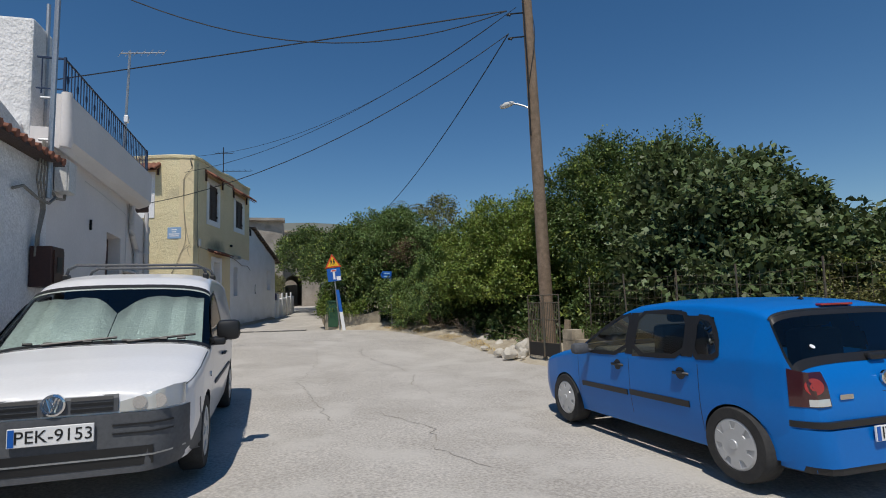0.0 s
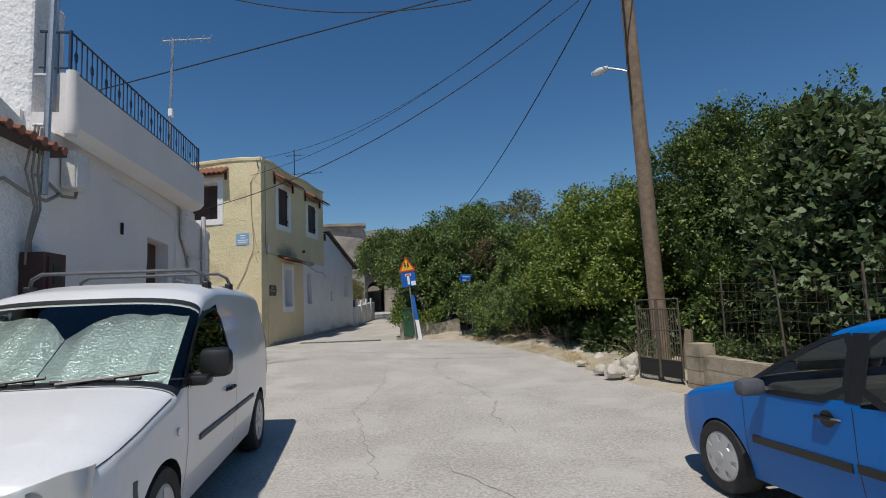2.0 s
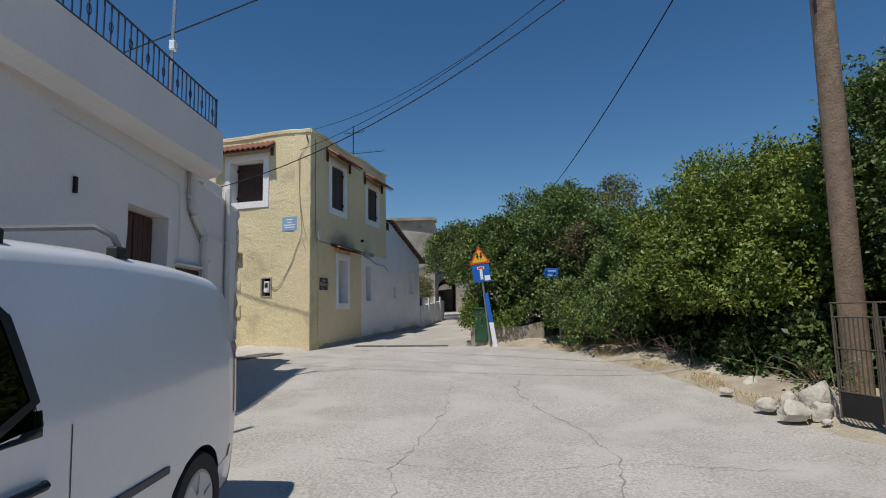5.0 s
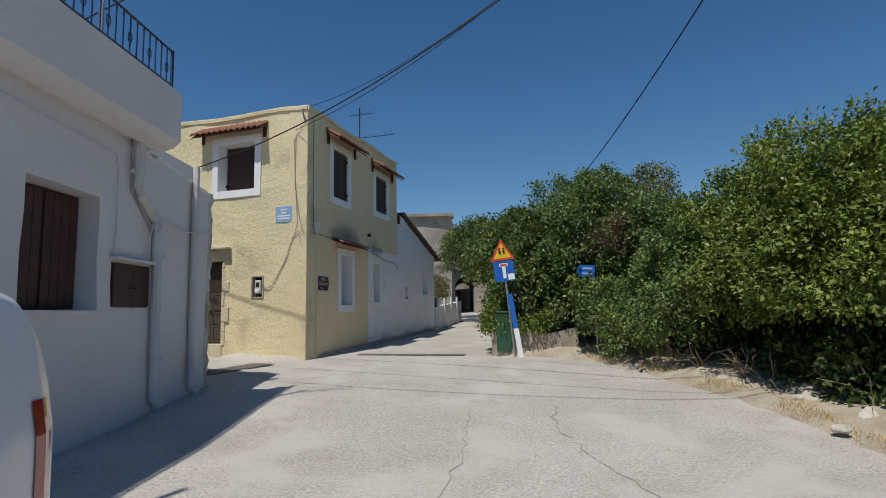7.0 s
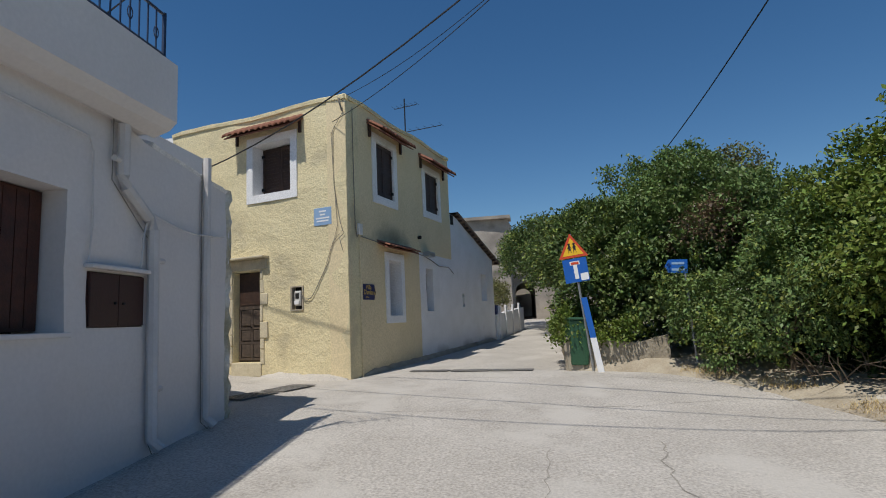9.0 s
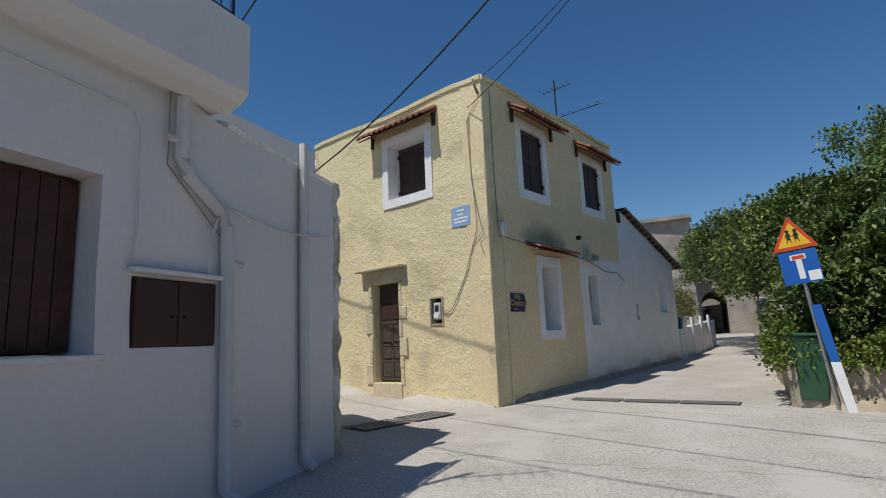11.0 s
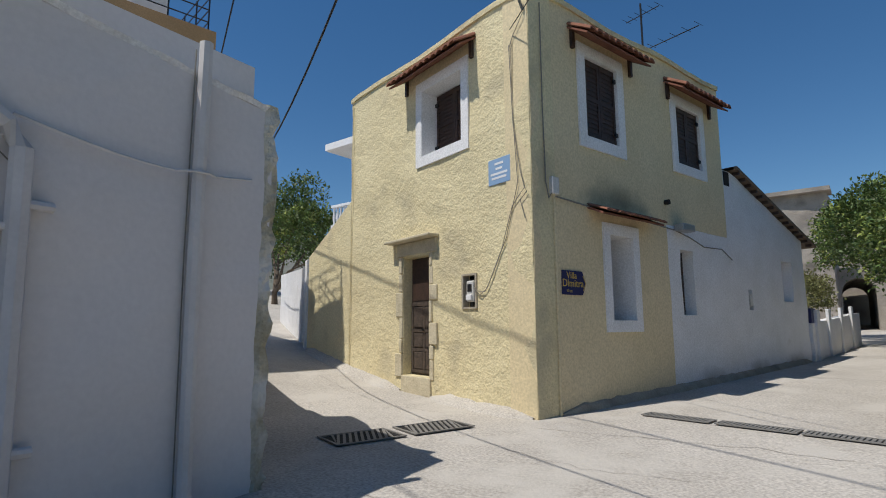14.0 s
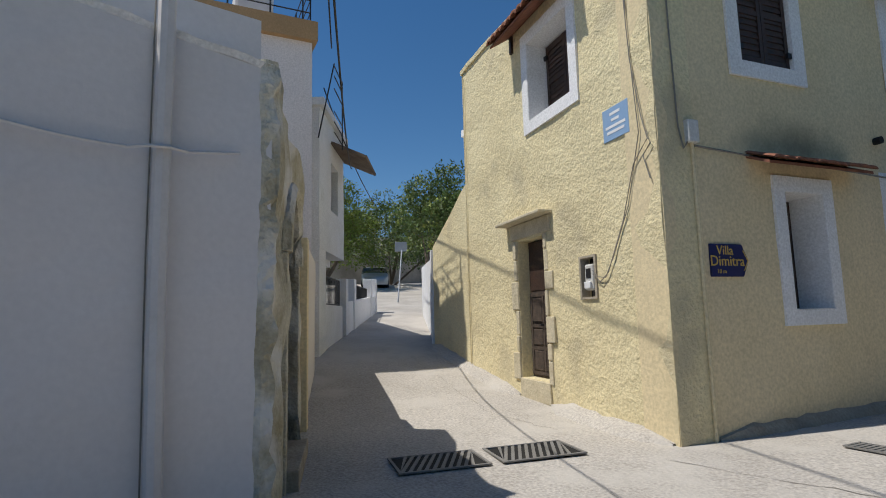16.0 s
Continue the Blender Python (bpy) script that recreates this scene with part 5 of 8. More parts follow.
# dense undergrowth that closes the garden behind
for i, (x, y, z, rx, ry, rz) in enumerate(((7.6, 16.5, 1.2, 1.6, 2.2, 1.3), (6.2, 19.5, 1.4, 1.8, 2.0, 1.4), (9.6, 15.5, 1.6, 1.8, 2.4, 1.8), (9.8, 11.5, 1.5, 1.6, 2.4, 1.7), (10.8, 9.0, 1.4, 1.6, 2.2, 1.5), (11.2, 5.5, 1.3, 1.6, 2.6, 1.4), (8.6, 20.5, 1.7, 2.4, 2.0, 1.8), (3.8, 22.5, 1.7, 1.8, 2.0, 1.7), (11.5, 2.0, 1.2, 2.0, 2.6, 1.2), (6.1, 13.4, 0.7, 0.7, 0.8, 0.7), (6.0, 14.7, 0.7, 0.75, 0.9, 0.7), (5.9, 16.1, 0.8, 0.8, 0.9, 0.75), (5.3, 17.5, 0.8, 0.8, 0.9, 0.8))):
    u = thing("undergrowth", "dense dark undergrowth filling the garden", "bush", group="garden undergrowth")
    leaf_cloud("foliage", [((x, y, z), (rx, ry, rz)), ((x - 0.5, y + 0.6, z * 0.7), (rx * 0.9, ry * 0.7, rz * 0.8))], 13000, 0.13, M_LEAF_B, u, seed=50 + i)
# small palm behind the thicket
palm = thing("palm_tree", "palm crown showing above the bushes", "tree")
part("trunk", tube(bmesh.new(), [(5.3, 28.0, 0.8), (5.35, 28.05, 3.2), (5.3, 28.1, 6.2)], [0.22, 0.18, 0.16], 9), M_BARK, palm)
rnd = random.Random(4)
for i in range(26):
    a, el = rnd.uniform(0, 6.28), rnd.uniform(0.1, 1.3)
    bm = bmesh.new()
    o = Vector((5.3, 28.1, 6.2))
    out, L_ = Vector((math.cos(a), math.sin(a), 0)), rnd.uniform(0.9, 1.3)
    pts = [o + out * L_ * k * math.cos(el * (1 - k * 0.4)) + Vector((0, 0, L_ * (math.sin(el) * k - 0.55 * k * k))) for k in (0, 0.25, 0.5, 0.75, 1)]
    sd = out.cross(Vector((0, 0, 1)))
    for k in range(4):
        for j in range(5):
            q = pts[k].lerp(pts[k + 1], j / 5)
            for s_ in (1, -1):
                tip = q + sd * s_ * 0.3 + (pts[k + 1] - pts[k]).normalized() * 0.22 - Vector((0, 0, 0.08))
                bm.faces.new([bm.verts.new(p) for p in (q, q + out * 0.035, tip)])
    part("frond", bm, M_LEAF_E, palm)

# verge of dry earth behind the street's edge
EDGE = ((-30, 5.6), (-5, 5.5), (3, 5.3), (7, 5.1), (9.2, 4.95), (10.8, 4.6), (12.7, 4.35), (14.4, 4.1), (17, 3.2), (18.2, 2.4), (18.55, 1.45), (18.65, 0.9), (22, 0.95), (46, 1.1), (60, 1.2))


def edge_x(y):
    return lerp_table(y, EDGE)


bm = bmesh.new()
rows = []
y = -30.0
while y < 44:
    e = edge_x(y)
    row = []
    for k, (o, h) in enumerate(((-0.08, -0.02), (0.1, 0.03), (0.35, 0.07), (0.7, 0.14), (1.1, 0.2), (1.7, 0.16), (3, 0.15), (6, 0.2), (12, 0.3), (40, 0.5))):
        x = e + o + (0.12 * noise.noise(Vector((0, y * 1.3, k))) if k < 5 else 0)
        z = ground_z(x, y) + h + (0.06 * noise.noise(Vector((x * 2.2, y * 2.2, 3))) if 0 < k < 7 else 0)
        row.append(bm.verts.new((x, y, z)))
    rows.append(row)
    y += 0.3 if 6 < y < 20 else 1.5
for a, b in zip(rows, rows[1:]):
    for i in range(len(a) - 1):
        bm.faces.new((a[i], a[i + 1], b[i + 1], b[i]))
solo("verge", bm, M_DIRT, "dry earth verge with straw and stones", "verge", kind="structure", smooth=True)

# dry grass
rng = random.Random(8)
verts, faces = [], []
for i in range(9000):
    y = rng.uniform(8.6, 18.4)
    x = edge_x(y) + rng.choice((rng.uniform(0.0, 0.5), rng.uniform(0.2, 1.3), rng.gauss(0.25, 0.15)))
    z = ground_z(x, y) + 0.05 + 0.1 * min(1, max(0, (x - edge_x(y))))
    if noise.noise(Vector((x * 1.1, y * 1.1, 9))) < -0.05:
        continue
    h, a, b = rng.uniform(0.02, 0.075), rng.uniform(0, 6.28), rng.uniform(0.2, 1.4)
    w = 0.0035
    n0 = len(verts)
    dx, dy = math.cos(a), math.sin(a)
    verts += [(x - dy * w, y + dx * w, z), (x + dy * w, y - dx * w, z), (x + dx * h * b, y + dy * h * b, z + h)]
    faces.append((n0, n0 + 1, n0 + 2))
me = bpy.data.meshes.new("dry_grass")
me.from_pydata(verts, [], faces)
me.materials.append(M_STRAW)
tagged(new("dry_grass", me), "dry straw-coloured grass along the verge", "grass", kind="stuff")
# dead twigs under the bushes
rng = random.Random(21)
for i in range(16):
    y = rng.uniform(11.8, 17.6)
    x = edge_x(y) + rng.uniform(0.7, 1.4)
    branch = thing("dead_branch", "bare dry branches under the bushes", "branch", group="dead branches under the bushes")
    p = Vector((x, y, ground_z(x, y) + 0.1))
    for k in range(7):
        bm = bmesh.new()
        d = Vector((rng.uniform(-0.6, 0.3), rng.uniform(-0.6, 0.6), rng.uniform(0.15, 0.7)))
        tube(bm, [p + Vector((rng.uniform(-.1, .1), rng.uniform(-.1, .1), 0)), p + d * 0.5 + Vector((0, 0, 0.06)), p + d + Vector((rng.uniform(-.15, .15), rng.uniform(-.15, .15), -0.08))], [0.012, 0.008, 0.003], 4)
        part("twig", bm, M_TWIG, branch)


def rock(c, r, seed, label="pale weathered limestone rock on the verge"):
    bm = bmesh.new()
    bmesh.ops.create_icosphere(bm, subdivisions=3, radius=1.0)
    for v in bm.verts:
        n = v.co.normalized()
        k = 1 + 0.38 * noise.noise(n * 1.5 + Vector((seed * 3.1, 0, 0))) + 0.12 * noise.noise(n * 4 + Vector((0, seed, 0)))
        for q in range(9):
            cut = Vector((math.sin(seed * 5.1 + q * 2.3), math.cos(seed * 3.7 + q * 1.9), math.sin(seed * 1.3 + q * 2.9) * 0.9)).normalized()
            k = min(k, (0.78 + 0.14 * math.sin(seed + q * 4.0)) / max(0.2, n.dot(cut)))
        v.co = Vector((n.x * r[0] * k, n.y * r[1] * k, max(n.z * r[2] * k, -r[2] * 0.6))) + Vector(c)
    return solo("rock", bm, M_ROCK, label, "rock", group="rocks by the gate", smooth=True)


for i, (x, y, rx, rz) in enumerate(((4.95, 11.75, 0.26, 0.25), (4.45, 11.42, 0.2, 0.15), (4.75, 11.40, 0.15, 0.14), (4.42, 11.95, 0.16, 0.11), (4.98, 11.4, 0.11, 0.12), (4.8, 12.15, 0.13, 0.12), (4.65, 11.7, 0.12, 0.1), (4.62, 11.15, 0.07, 0.04), (4.35, 12.9, 0.1, 0.06), (4.75, 14.2, 0.16, 0.1), (4.9, 13.3, 0.14, 0.1), (4.3, 15.6, 0.12, 0.08))):
    rock((x, y, ground_z(x, y) + 0.06 + rz * 0.45), (rx, rx * 0.8, rz), i + 1)

# ---- garden gate, block wall and wire fence ----
GA, GB = Vector((4.80, 11.18, 0)), Vector((5.02, 10.1, 0))
gate = thing("garden_gate", "rusty dark iron double garden gate, closed", "gate")
gd = (GB - GA).normalized()
gz = 0.24


def gp(s, z, o=0.0):
    return GA + gd * s + Vector((gd.y, -gd.x, 0)) * o + Vector((0, 0, gz + z))


gl = (GB - GA).length
for k in range(2):
    s0, s1 = gl / 2 * k + 0.015, gl / 2 * (k + 1) - 0.015
    bm = bmesh.new()
    for s in (s0, s1):
        tube(bm, [gp(s, 0), gp(s, 1.30)], 0.015, 4)
    for z in (0.30, 0.78, 1.13, 1.29):
        tube(bm, [gp(s0, z), gp(s1, z)], 0.010, 4)
    leaf = part("gate_leaf", bm, M_GREENIRON, gate, "iron gate leaf frame")
    bm = bmesh.new()
    q = [gp(s0, 0.02, -0.004), gp(s1, 0.02, -0.004), gp(s1, 0.30, -0.004), gp(s0, 0.30, -0.004)]
    q2 = [gp(s0, 0.02, 0.004), gp(s1, 0.02, 0.004), gp(s1, 0.30, 0.004), gp(s0, 0.30, 0.004)]
    a, b = [bm.verts.new(p) for p in q], [bm.verts.new(p) for p in q2]
    bm.faces.new(a), bm.faces.new(b[::-1])
    for i in range(4):
        bm.faces.new((a[i], b[i], b[(i + 1) % 4], a[(i + 1) % 4]))
    part("kick_plate", bm, M_BLACK, leaf, "black sheet kick plate")
    for i in range(9):
        s = s0 + (s1 - s0) * (i + 0.5) / 9
        part("bar", tube(bmesh.new(), [gp(s, 0.30), gp(s, 1.13)], 0.008, 5), M_GREENIRON, leaf)
part("latch_bar", tube(bmesh.new(), [gp(gl / 2, -0.05, -0.03), gp(gl / 2, 0.6, -0.03)], 0.018, 5), M_GREENIRON, gate)
stump = bmesh.new()
tube(stump, [(5.6, 10.95, 0.1), (5.58, 10.93, 0.6), (5.6, 10.9, 0.98)], [0.1, 0.09, 0.07], 8)
solo("dead_stump", stump, M_TWIG, "pale dead tree stump behind the gate", "stump")

block_wall = thing("block_wall", "low weathered concrete block garden wall", "wall", kind="structure")
rng = random.Random(5)
BL0, BL1 = Vector((5.06, 10.02, 0)), Vector((5.75, 2.0, 0))
bd = (BL1 - BL0).normalized()
bn = Vector((-bd.y, bd.x, 0))
blen = (BL1 - BL0).length
bwm = Matrix(((bd.x, bn.x, 0, BL0.x), (bd.y, bn.y, 0, BL0.y), (0, 0, 1, 0), (0, 0, 0, 1)))
k = 0
course = 0.205
for row in range(3):
    s = 0.36 - (0.2 if row % 2 else 0)
    while s < blen - 0.1:
        w = 0.40
        if s + w > 0.34:
            a = max(s, 0.34)
            p = BL0 + bd * (a + 0.2)
            z = ground_z(p.x, p.y) - 0.02 + row * course
            o = rng.uniform(-0.008, 0.008)
            part("block", boxed((a + 0.006, o, z), (s + w - 0.006, 0.19 + o, z + course - 0.012), bwm, 0.0), M_BLOCK, block_wall)
        s += w
part("mortar", boxed((0.34, 0.014, -0.1), (blen, 0.17, 0.56), bwm), M_STONE, block_wall)
for row in range(4):
    z = 0.02 + row * course
    part("pier_block", boxed((-0.02, -0.03, z), (0.33, 0.24, z + course - 0.008), bwm), M_BLOCK, block_wall)
fence = thing("wire_fence", "sagging rusty wire mesh fence on thin posts", "fence")
for i in range(7):
    p = BL0 + bd * (0.55 + i * 1.15) + bn * 0.25
    rng2 = random.Random(i)
    part("post", tube(bmesh.new(), [p + Vector((0, 0, 0.1)), p + Vector((rng2.uniform(-.06, .06), rng2.uniform(-.06, .06), 1.85))], 0.014, 6), M_GREENIRON, fence)
bm = bmesh.new()
for i in range(9):
    z = 0.6 + i * 0.14
    tube(bm, [BL0 + bd * s + bn * 0.25 + Vector((0, 0, z + 0.03 * math.sin(s * 2.3 + i))) for s in [0.4 + 0.5 * j for j in range(15)]], 0.0025, 3)
for i in range(48):
    s = 0.4 + i * 0.15
    tube(bm, [BL0 + bd * s + bn * 0.25 + Vector((0, 0, 0.55)), BL0 + bd * (s + 0.03) + bn * 0.25 + Vector((0, 0, 1.75))], 0.0025, 3)
tagged(part("wire_mesh", bm, M_GREENIRON, fence), kind="stuff")
t = thing("gate_plants", "small green weeds growing along the block wall", "plant")
leaf_cloud("foliage", [((5.5, 9.6, 0.65), (0.3, 0.5, 0.25)), ((5.65, 8.6, 0.7), (0.25, 0.7, 0.25)), ((5.9, 10.6, 0.6), (0.4, 0.4, 0.35)), ((5.2, 12.0, 0.55), (0.3, 0.4, 0.35))], 1500, 0.07, M_LEAF_B, t, seed=31)

# ---- utility pole, street lamp and wires ----
pole = thing("utility_pole", "leaning round wooden utility pole", "utility pole")
PB, PT = Vector((5.80, 12.30, 0.1)), Vector((5.13, 11.24, 8.75))
part("shaft", tube(bmesh.new(), [PB.lerp(PT, k / 8) for k in range(9)], [0.17 - 0.055 * k / 8 for k in range(9)], 14), M_POLE, pole, "weathered brown timber shaft", smooth=True)
part("conduit", tube(bmesh.new(), [PB.lerp(PT, 0.6) + Vector((-0.15, -0.08, 0)), PB.lerp(PT, 0.8) + Vector((-0.13, -0.1, 0)), PB.lerp(PT, 0.98) + Vector((-0.12, -0.06, 0))], 0.018, 5), M_CABLE, pole)
bm = bmesh.new()
for i in range(15):
    k = 0.5 + i * 0.033
    tube(bm, [PB.lerp(PT, k) + Vector((0.13 * math.cos(i * 0.5), 0.13 * math.sin(i * 0.5) - 0.02, 0)), PB.lerp(PT, k + 0.033) + Vector((0.13 * math.cos(i * 0.5 + 0.5), 0.13 * math.sin(i * 0.5 + 0.5) - 0.02, 0))], 0.009, 4)
part("service_cable", bm, M_CABLE, pole)
for k in (0.872, 0.935):
    c = PB.lerp(PT, k)
    part("insulator_bracket", tube(bmesh.new(), [c, c + Vector((-0.5, 0.0, -0.1))], 0.018, 5), M_BLACK, pole)
    part("insulator", lathe(bmesh.new(), [(0.02, -0.05), (0.035, -0.03), (0.02, 0), (0.035, 0.03), (0.02, 0.05)], c + Vector((-0.48, 0.0, -0.12)), 8), M_BLACK, pole)
lamp = thing("street_lamp", "small street lamp on a bracket on the pole", "street lamp")
LC = PB.lerp(PT, 0.69)
part("arm", tube(bmesh.new(), [LC + Vector((-0.06, 0.04, -0.12)), LC + Vector((-0.16, 0.14, -0.02)), LC + Vector((-0.30, 0.29, 0.08)), LC + Vector((-0.42, 0.41, 0.14))], 0.022, 6), M_STEEL, lamp, smooth=True)
bm = bmesh.new()
lathe(bm, [(0.03, -0.03), (0.06, 0.05), (0.075, 0.16), (0.05, 0.3), (0.02, 0.33)], (0, 0, 0), 12)
bmesh.ops.transform(bm, matrix=Matrix.Translation(LC + Vector((-0.38, 0.37, 0.13))) @ pose(0, 0, 0, 0, 8, 136), verts=bm.verts)
part("lamp_head", bm, M_BOX, lamp, "pale oval lamp head", smooth=True)

TOP, TOP2, TOP3 = Vector((4.61, 11.2, 8.1)), Vector((4.63, 11.2, 7.55)), Vector((4.98, 11.5, 8.4))
for i, (a, b, dr, r, lab) in enumerate((
        (TOP, (-10.55, 18.03, 7.52), 0.04, 0.016, "thick black cable from the pole across the street"),
        (TOP, (-7.22, 11.92, 10.0), 1.87, 0.012, "slack black cable crossing the street"),
        (TOP3, F1.p(0.28, 0.05, 5.75), 0.66, 0.007, "thin cable from the pole to the corner house"),
        (TOP3, F1.p(0.1, -0.1, 6.3), 0.80, 0.006, "thin cable from the pole to the roof corner"),
        (TOP2, (3.16, 41.5, 7.0), 1.35, 0.014, "black cable running up the stone alley"),
        (TOP2, (-10.28, 18.36, 4.88), 1.88, 0.010, "black cable from the pole into the village alley"),
        ((-9.9, 17.6, 6.3), (-14.5, 21.0, 5.2), 0.2, 0.012, "black cable along the alley houses"))):
    solo("overhead_cable", tube(bmesh.new(), sag(a, b, dr, 24), r, 5), M_CABLE, lab, "cable", group="overhead cables")

# ---- balcony house: railing, shutters, pipes ----
rail = thing("balcony_railing", "dark blue wrought iron balcony railing with scrolls", "railing")


def par(s):
    return 0.21 + 0.03 * s


r0, r1 = 4.425, 4.93
bm = tube(bmesh.new(), [L.p(s, par(s) - 0.08, r1) for s in (-0.08, 1.5, 3.0, 4.62)], 0.017, 5)
tube(bm, [L.p(-0.08, par(0) - 0.08, r1), L.p(-0.08, -0.2, r1)], 0.017, 5)
part("top_rail", bm, M_BLUEIRON, rail)
bm = tube(bmesh.new(), [L.p(s, par(s) - 0.08, r0 + 0.07) for s in (-0.08, 1.5, 3.0, 4.62)], 0.012, 5)
tube(bm, [L.p(-0.08, par(0) - 0.08, r0 + 0.07), L.p(-0.08, -0.2, r0 + 0.07)], 0.012, 5)
part("bottom_rail", bm, M_BLUEIRON, rail)
n = 38
for i in range(n + 1):
    s = -0.08 + 4.70 * i / n
    d = par(s) - 0.08
    post = i in (0, n)
    bm = tube(bmesh.new(), [L.p(s, d, r0 - 0.02), L.p(s, d, r1 + (0.02 if post else 0))], 0.022 if post else 0.009, 5)
    b = part("post" if post else "baluster", bm, M_BLUEIRON, rail)
    if i % 3 == 1:
        for sg in (1, -1):
            ring = [L.p(s + sg * 0.035 * math.sin(t), d, (r0 + r1) / 2 + 0.06 * math.cos(t)) for t in [math.pi * k / 6 for k in range(7)]]
            part("scroll", tube(bmesh.new(), ring, 0.007, 4), M_BLUEIRON, b)
for i in range(2):
    d = par(0) - 0.21 - i * 0.14
    part("baluster", tube(bmesh.new(), [L.p(-0.08, d, r0), L.p(-0.08, d, r1)], 0.009, 5), M_BLUEIRON, rail)
bm = bmesh.new()
tube(bm, [L.p(-0.13, par(0) - 0.03, 3.68), L.p(-0.13, par(0) - 0.015, 3.80), L.p(-0.13, par(0) - 0.03, 4.43)], [0.07, 0.085, 0.065], 10)
part("parapet_end", bm, M_WHITE, balcony_house, "rounded white parapet end", smooth=True)
LM = L.m()
shut = thing("window_shutters", "closed reddish-brown wooden shutters in a white recess", "shutter")
for a, b in ((2.745, 3.25), (3.26, 3.765)):
    bm = boxed((a, -0.27, 1.72), (b, -0.23, 2.885), LM)
    sh = part("shutter_leaf", bm, M_REDWOOD, shut)
    for k in range(4):
        w = (b - a - 0.02) / 4
        part("plank", boxed((a + 0.012 + k * w, -0.229, 1.75), (a + 0.004 + (k + 1) * w, -0.217, 2.86), LM), M_REDWOOD, sh)
part("window_sill", boxed((2.66, -0.2, 1.655), (3.85, 0.03, 1.698), LM, 0.008), M_WHITE, balcony_house)
# near-black sheet standing for the shade behind the shutters
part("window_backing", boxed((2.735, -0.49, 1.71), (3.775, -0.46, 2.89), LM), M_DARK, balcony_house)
L2 = Face(L.p(-0.19, 0.012, 0).xy, L.p(6.0, 0.012, 0).xy)
LM2 = L2.m()
cup = thing("meter_cupboard", "dark brown two-door meter cupboard set in the wall", "cupboard")
part("body", boxed((4.225, -0.3, 1.735), (4.955, -0.02, 2.225), LM2), M_DBROWN, cup)
for a, b in ((4.235, 4.586), (4.594, 4.945)):
    dr = part("door", boxed((a, -0.019, 1.745), (b, 0.008, 2.215), LM2, 0.004), M_DBROWN, cup)
    kx = b - 0.05 if a < 4.5 else a + 0.05
    part("knob", tube(bmesh.new(), [L2.p(kx, 0.008, 1.95), L2.p(kx, 0.03, 1.95)], 0.012, 6), M_BLACK, dr)
bm = boxed((4.17, -0.02, 2.25), (4.97, 0.075, 2.29), LM2, 0.012)
part("hood_mould", bm, M_WHITE, balcony_house)


def down_pipe(name, pts, w, label):
    p = thing(name, label, "drainpipe")
    bm = tube(bmesh.new(), pts, w, 8)
    part("pipe", bm, M_PIPE, p, smooth=True)
    return p


p1 = down_pipe("drainpipe", [L2.p(4.53, 0.06, 3.66), L2.p(4.53, 0.06, 3.16), L2.p(4.58, 0.06, 3.06), L2.p(4.92, 0.06, 2.82), L2.p(5.0, 0.06, 2.70), L2.p(5.04, 0.06, 0.62), L2.p(5.07, 0.14, 0.52)], 0.058, "cranked white-painted drainpipe on the shaded wall")
part("side_cable", tube(bmesh.new(), [L2.p(4.435, 0.02, 3.7), L2.p(4.435, 0.02, 3.1), L2.p(4.97, 0.02, 2.62), L2.p(5.02, 0.02, 1.6), L2.p(5.03, 0.02, 0.6), L2.p(5.06, 0.05, 0.48)], 0.005, 5), M_GCABLE, p1)
for z in (3.3, 2.4, 1.1):
    part("clip", tube(bmesh.new(), [L2.p(4.40 if z > 3 else 5.0, 0.06, z), L2.p(4.60 if z > 3 else 5.17, 0.06, z)], 0.03, 8), M_PIPE, p1)
p2 = down_pipe("drainpipe", [L2.p(6.02, 0.05, 3.76), L2.p(6.02, 0.05, 2.0), L2.p(6.04, 0.05, 0.66), L2.p(6.07, 0.14, 0.56)], 0.048, "straight white-painted drainpipe near the house corner")
part("side_cable", tube(bmesh.new(), [L2.p(5.965, 0.015, 3.7), L2.p(5.965, 0.015, 2.2), L2.p(5.985, 0.015, 0.62), L2.p(6.03, 0.08, 0.53)], 0.005, 5), M_GCABLE, p2)
solo("wall_cable", tube(bmesh.new(), [L2.p(s, 0.04 if abs(s - 6.0) > 0.1 else 0.11, 2.86 - 0.16 * math.sin((s - 5.0) * 2.1) * 0.5 - 0.02 * s + 0.12) for s in [4.95 + 0.1 * k for k in range(16)]], 0.011, 5), M_PIPE, "white-painted cable sagging along the wall", "cable")
solo("wall_cable", tube(bmesh.new(), [L.p(s, 0.035, z) for s, z in ((1.3, 3.52), (2.2, 3.5), (3.2, 3.46), (3.95, 3.42), (4.0, 3.3), (4.02, 2.6), (3.99, 2.3))], 0.008, 5), M_PIPE, "white-painted cable below the balcony", "cable")
solo("wall_cable", tube(bmesh.new(), [L2.p(s, 0.05, z) for s, z in ((4.93, 2.85), (4.86, 2.6), (4.83, 2.3))], 0.01, 5), M_PIPE, "white-painted cable loop above the cupboard", "cable")
mb = thing("junction_box", "pale grey wall-mounted junction box", "junction box")
part("case", boxed((0.02, 0.01, 3.10), (0.36, 0.17, 3.55), LM, 0.02), M_BOX, mb)
part("lid", boxed((0.035, 0.171, 3.115), (0.345, 0.185, 3.535), LM, 0.006), M_BOX, mb)
part("loop_cable", tube(bmesh.new(), [L.p(0.25, 0.08, 3.1), L.p(0.2, 0.09, 3.02), L.p(-0.1, 0.09, 2.98), L.p(-0.5, 0.09, 3.1)], 0.02, 5), M_GCABLE, mb)
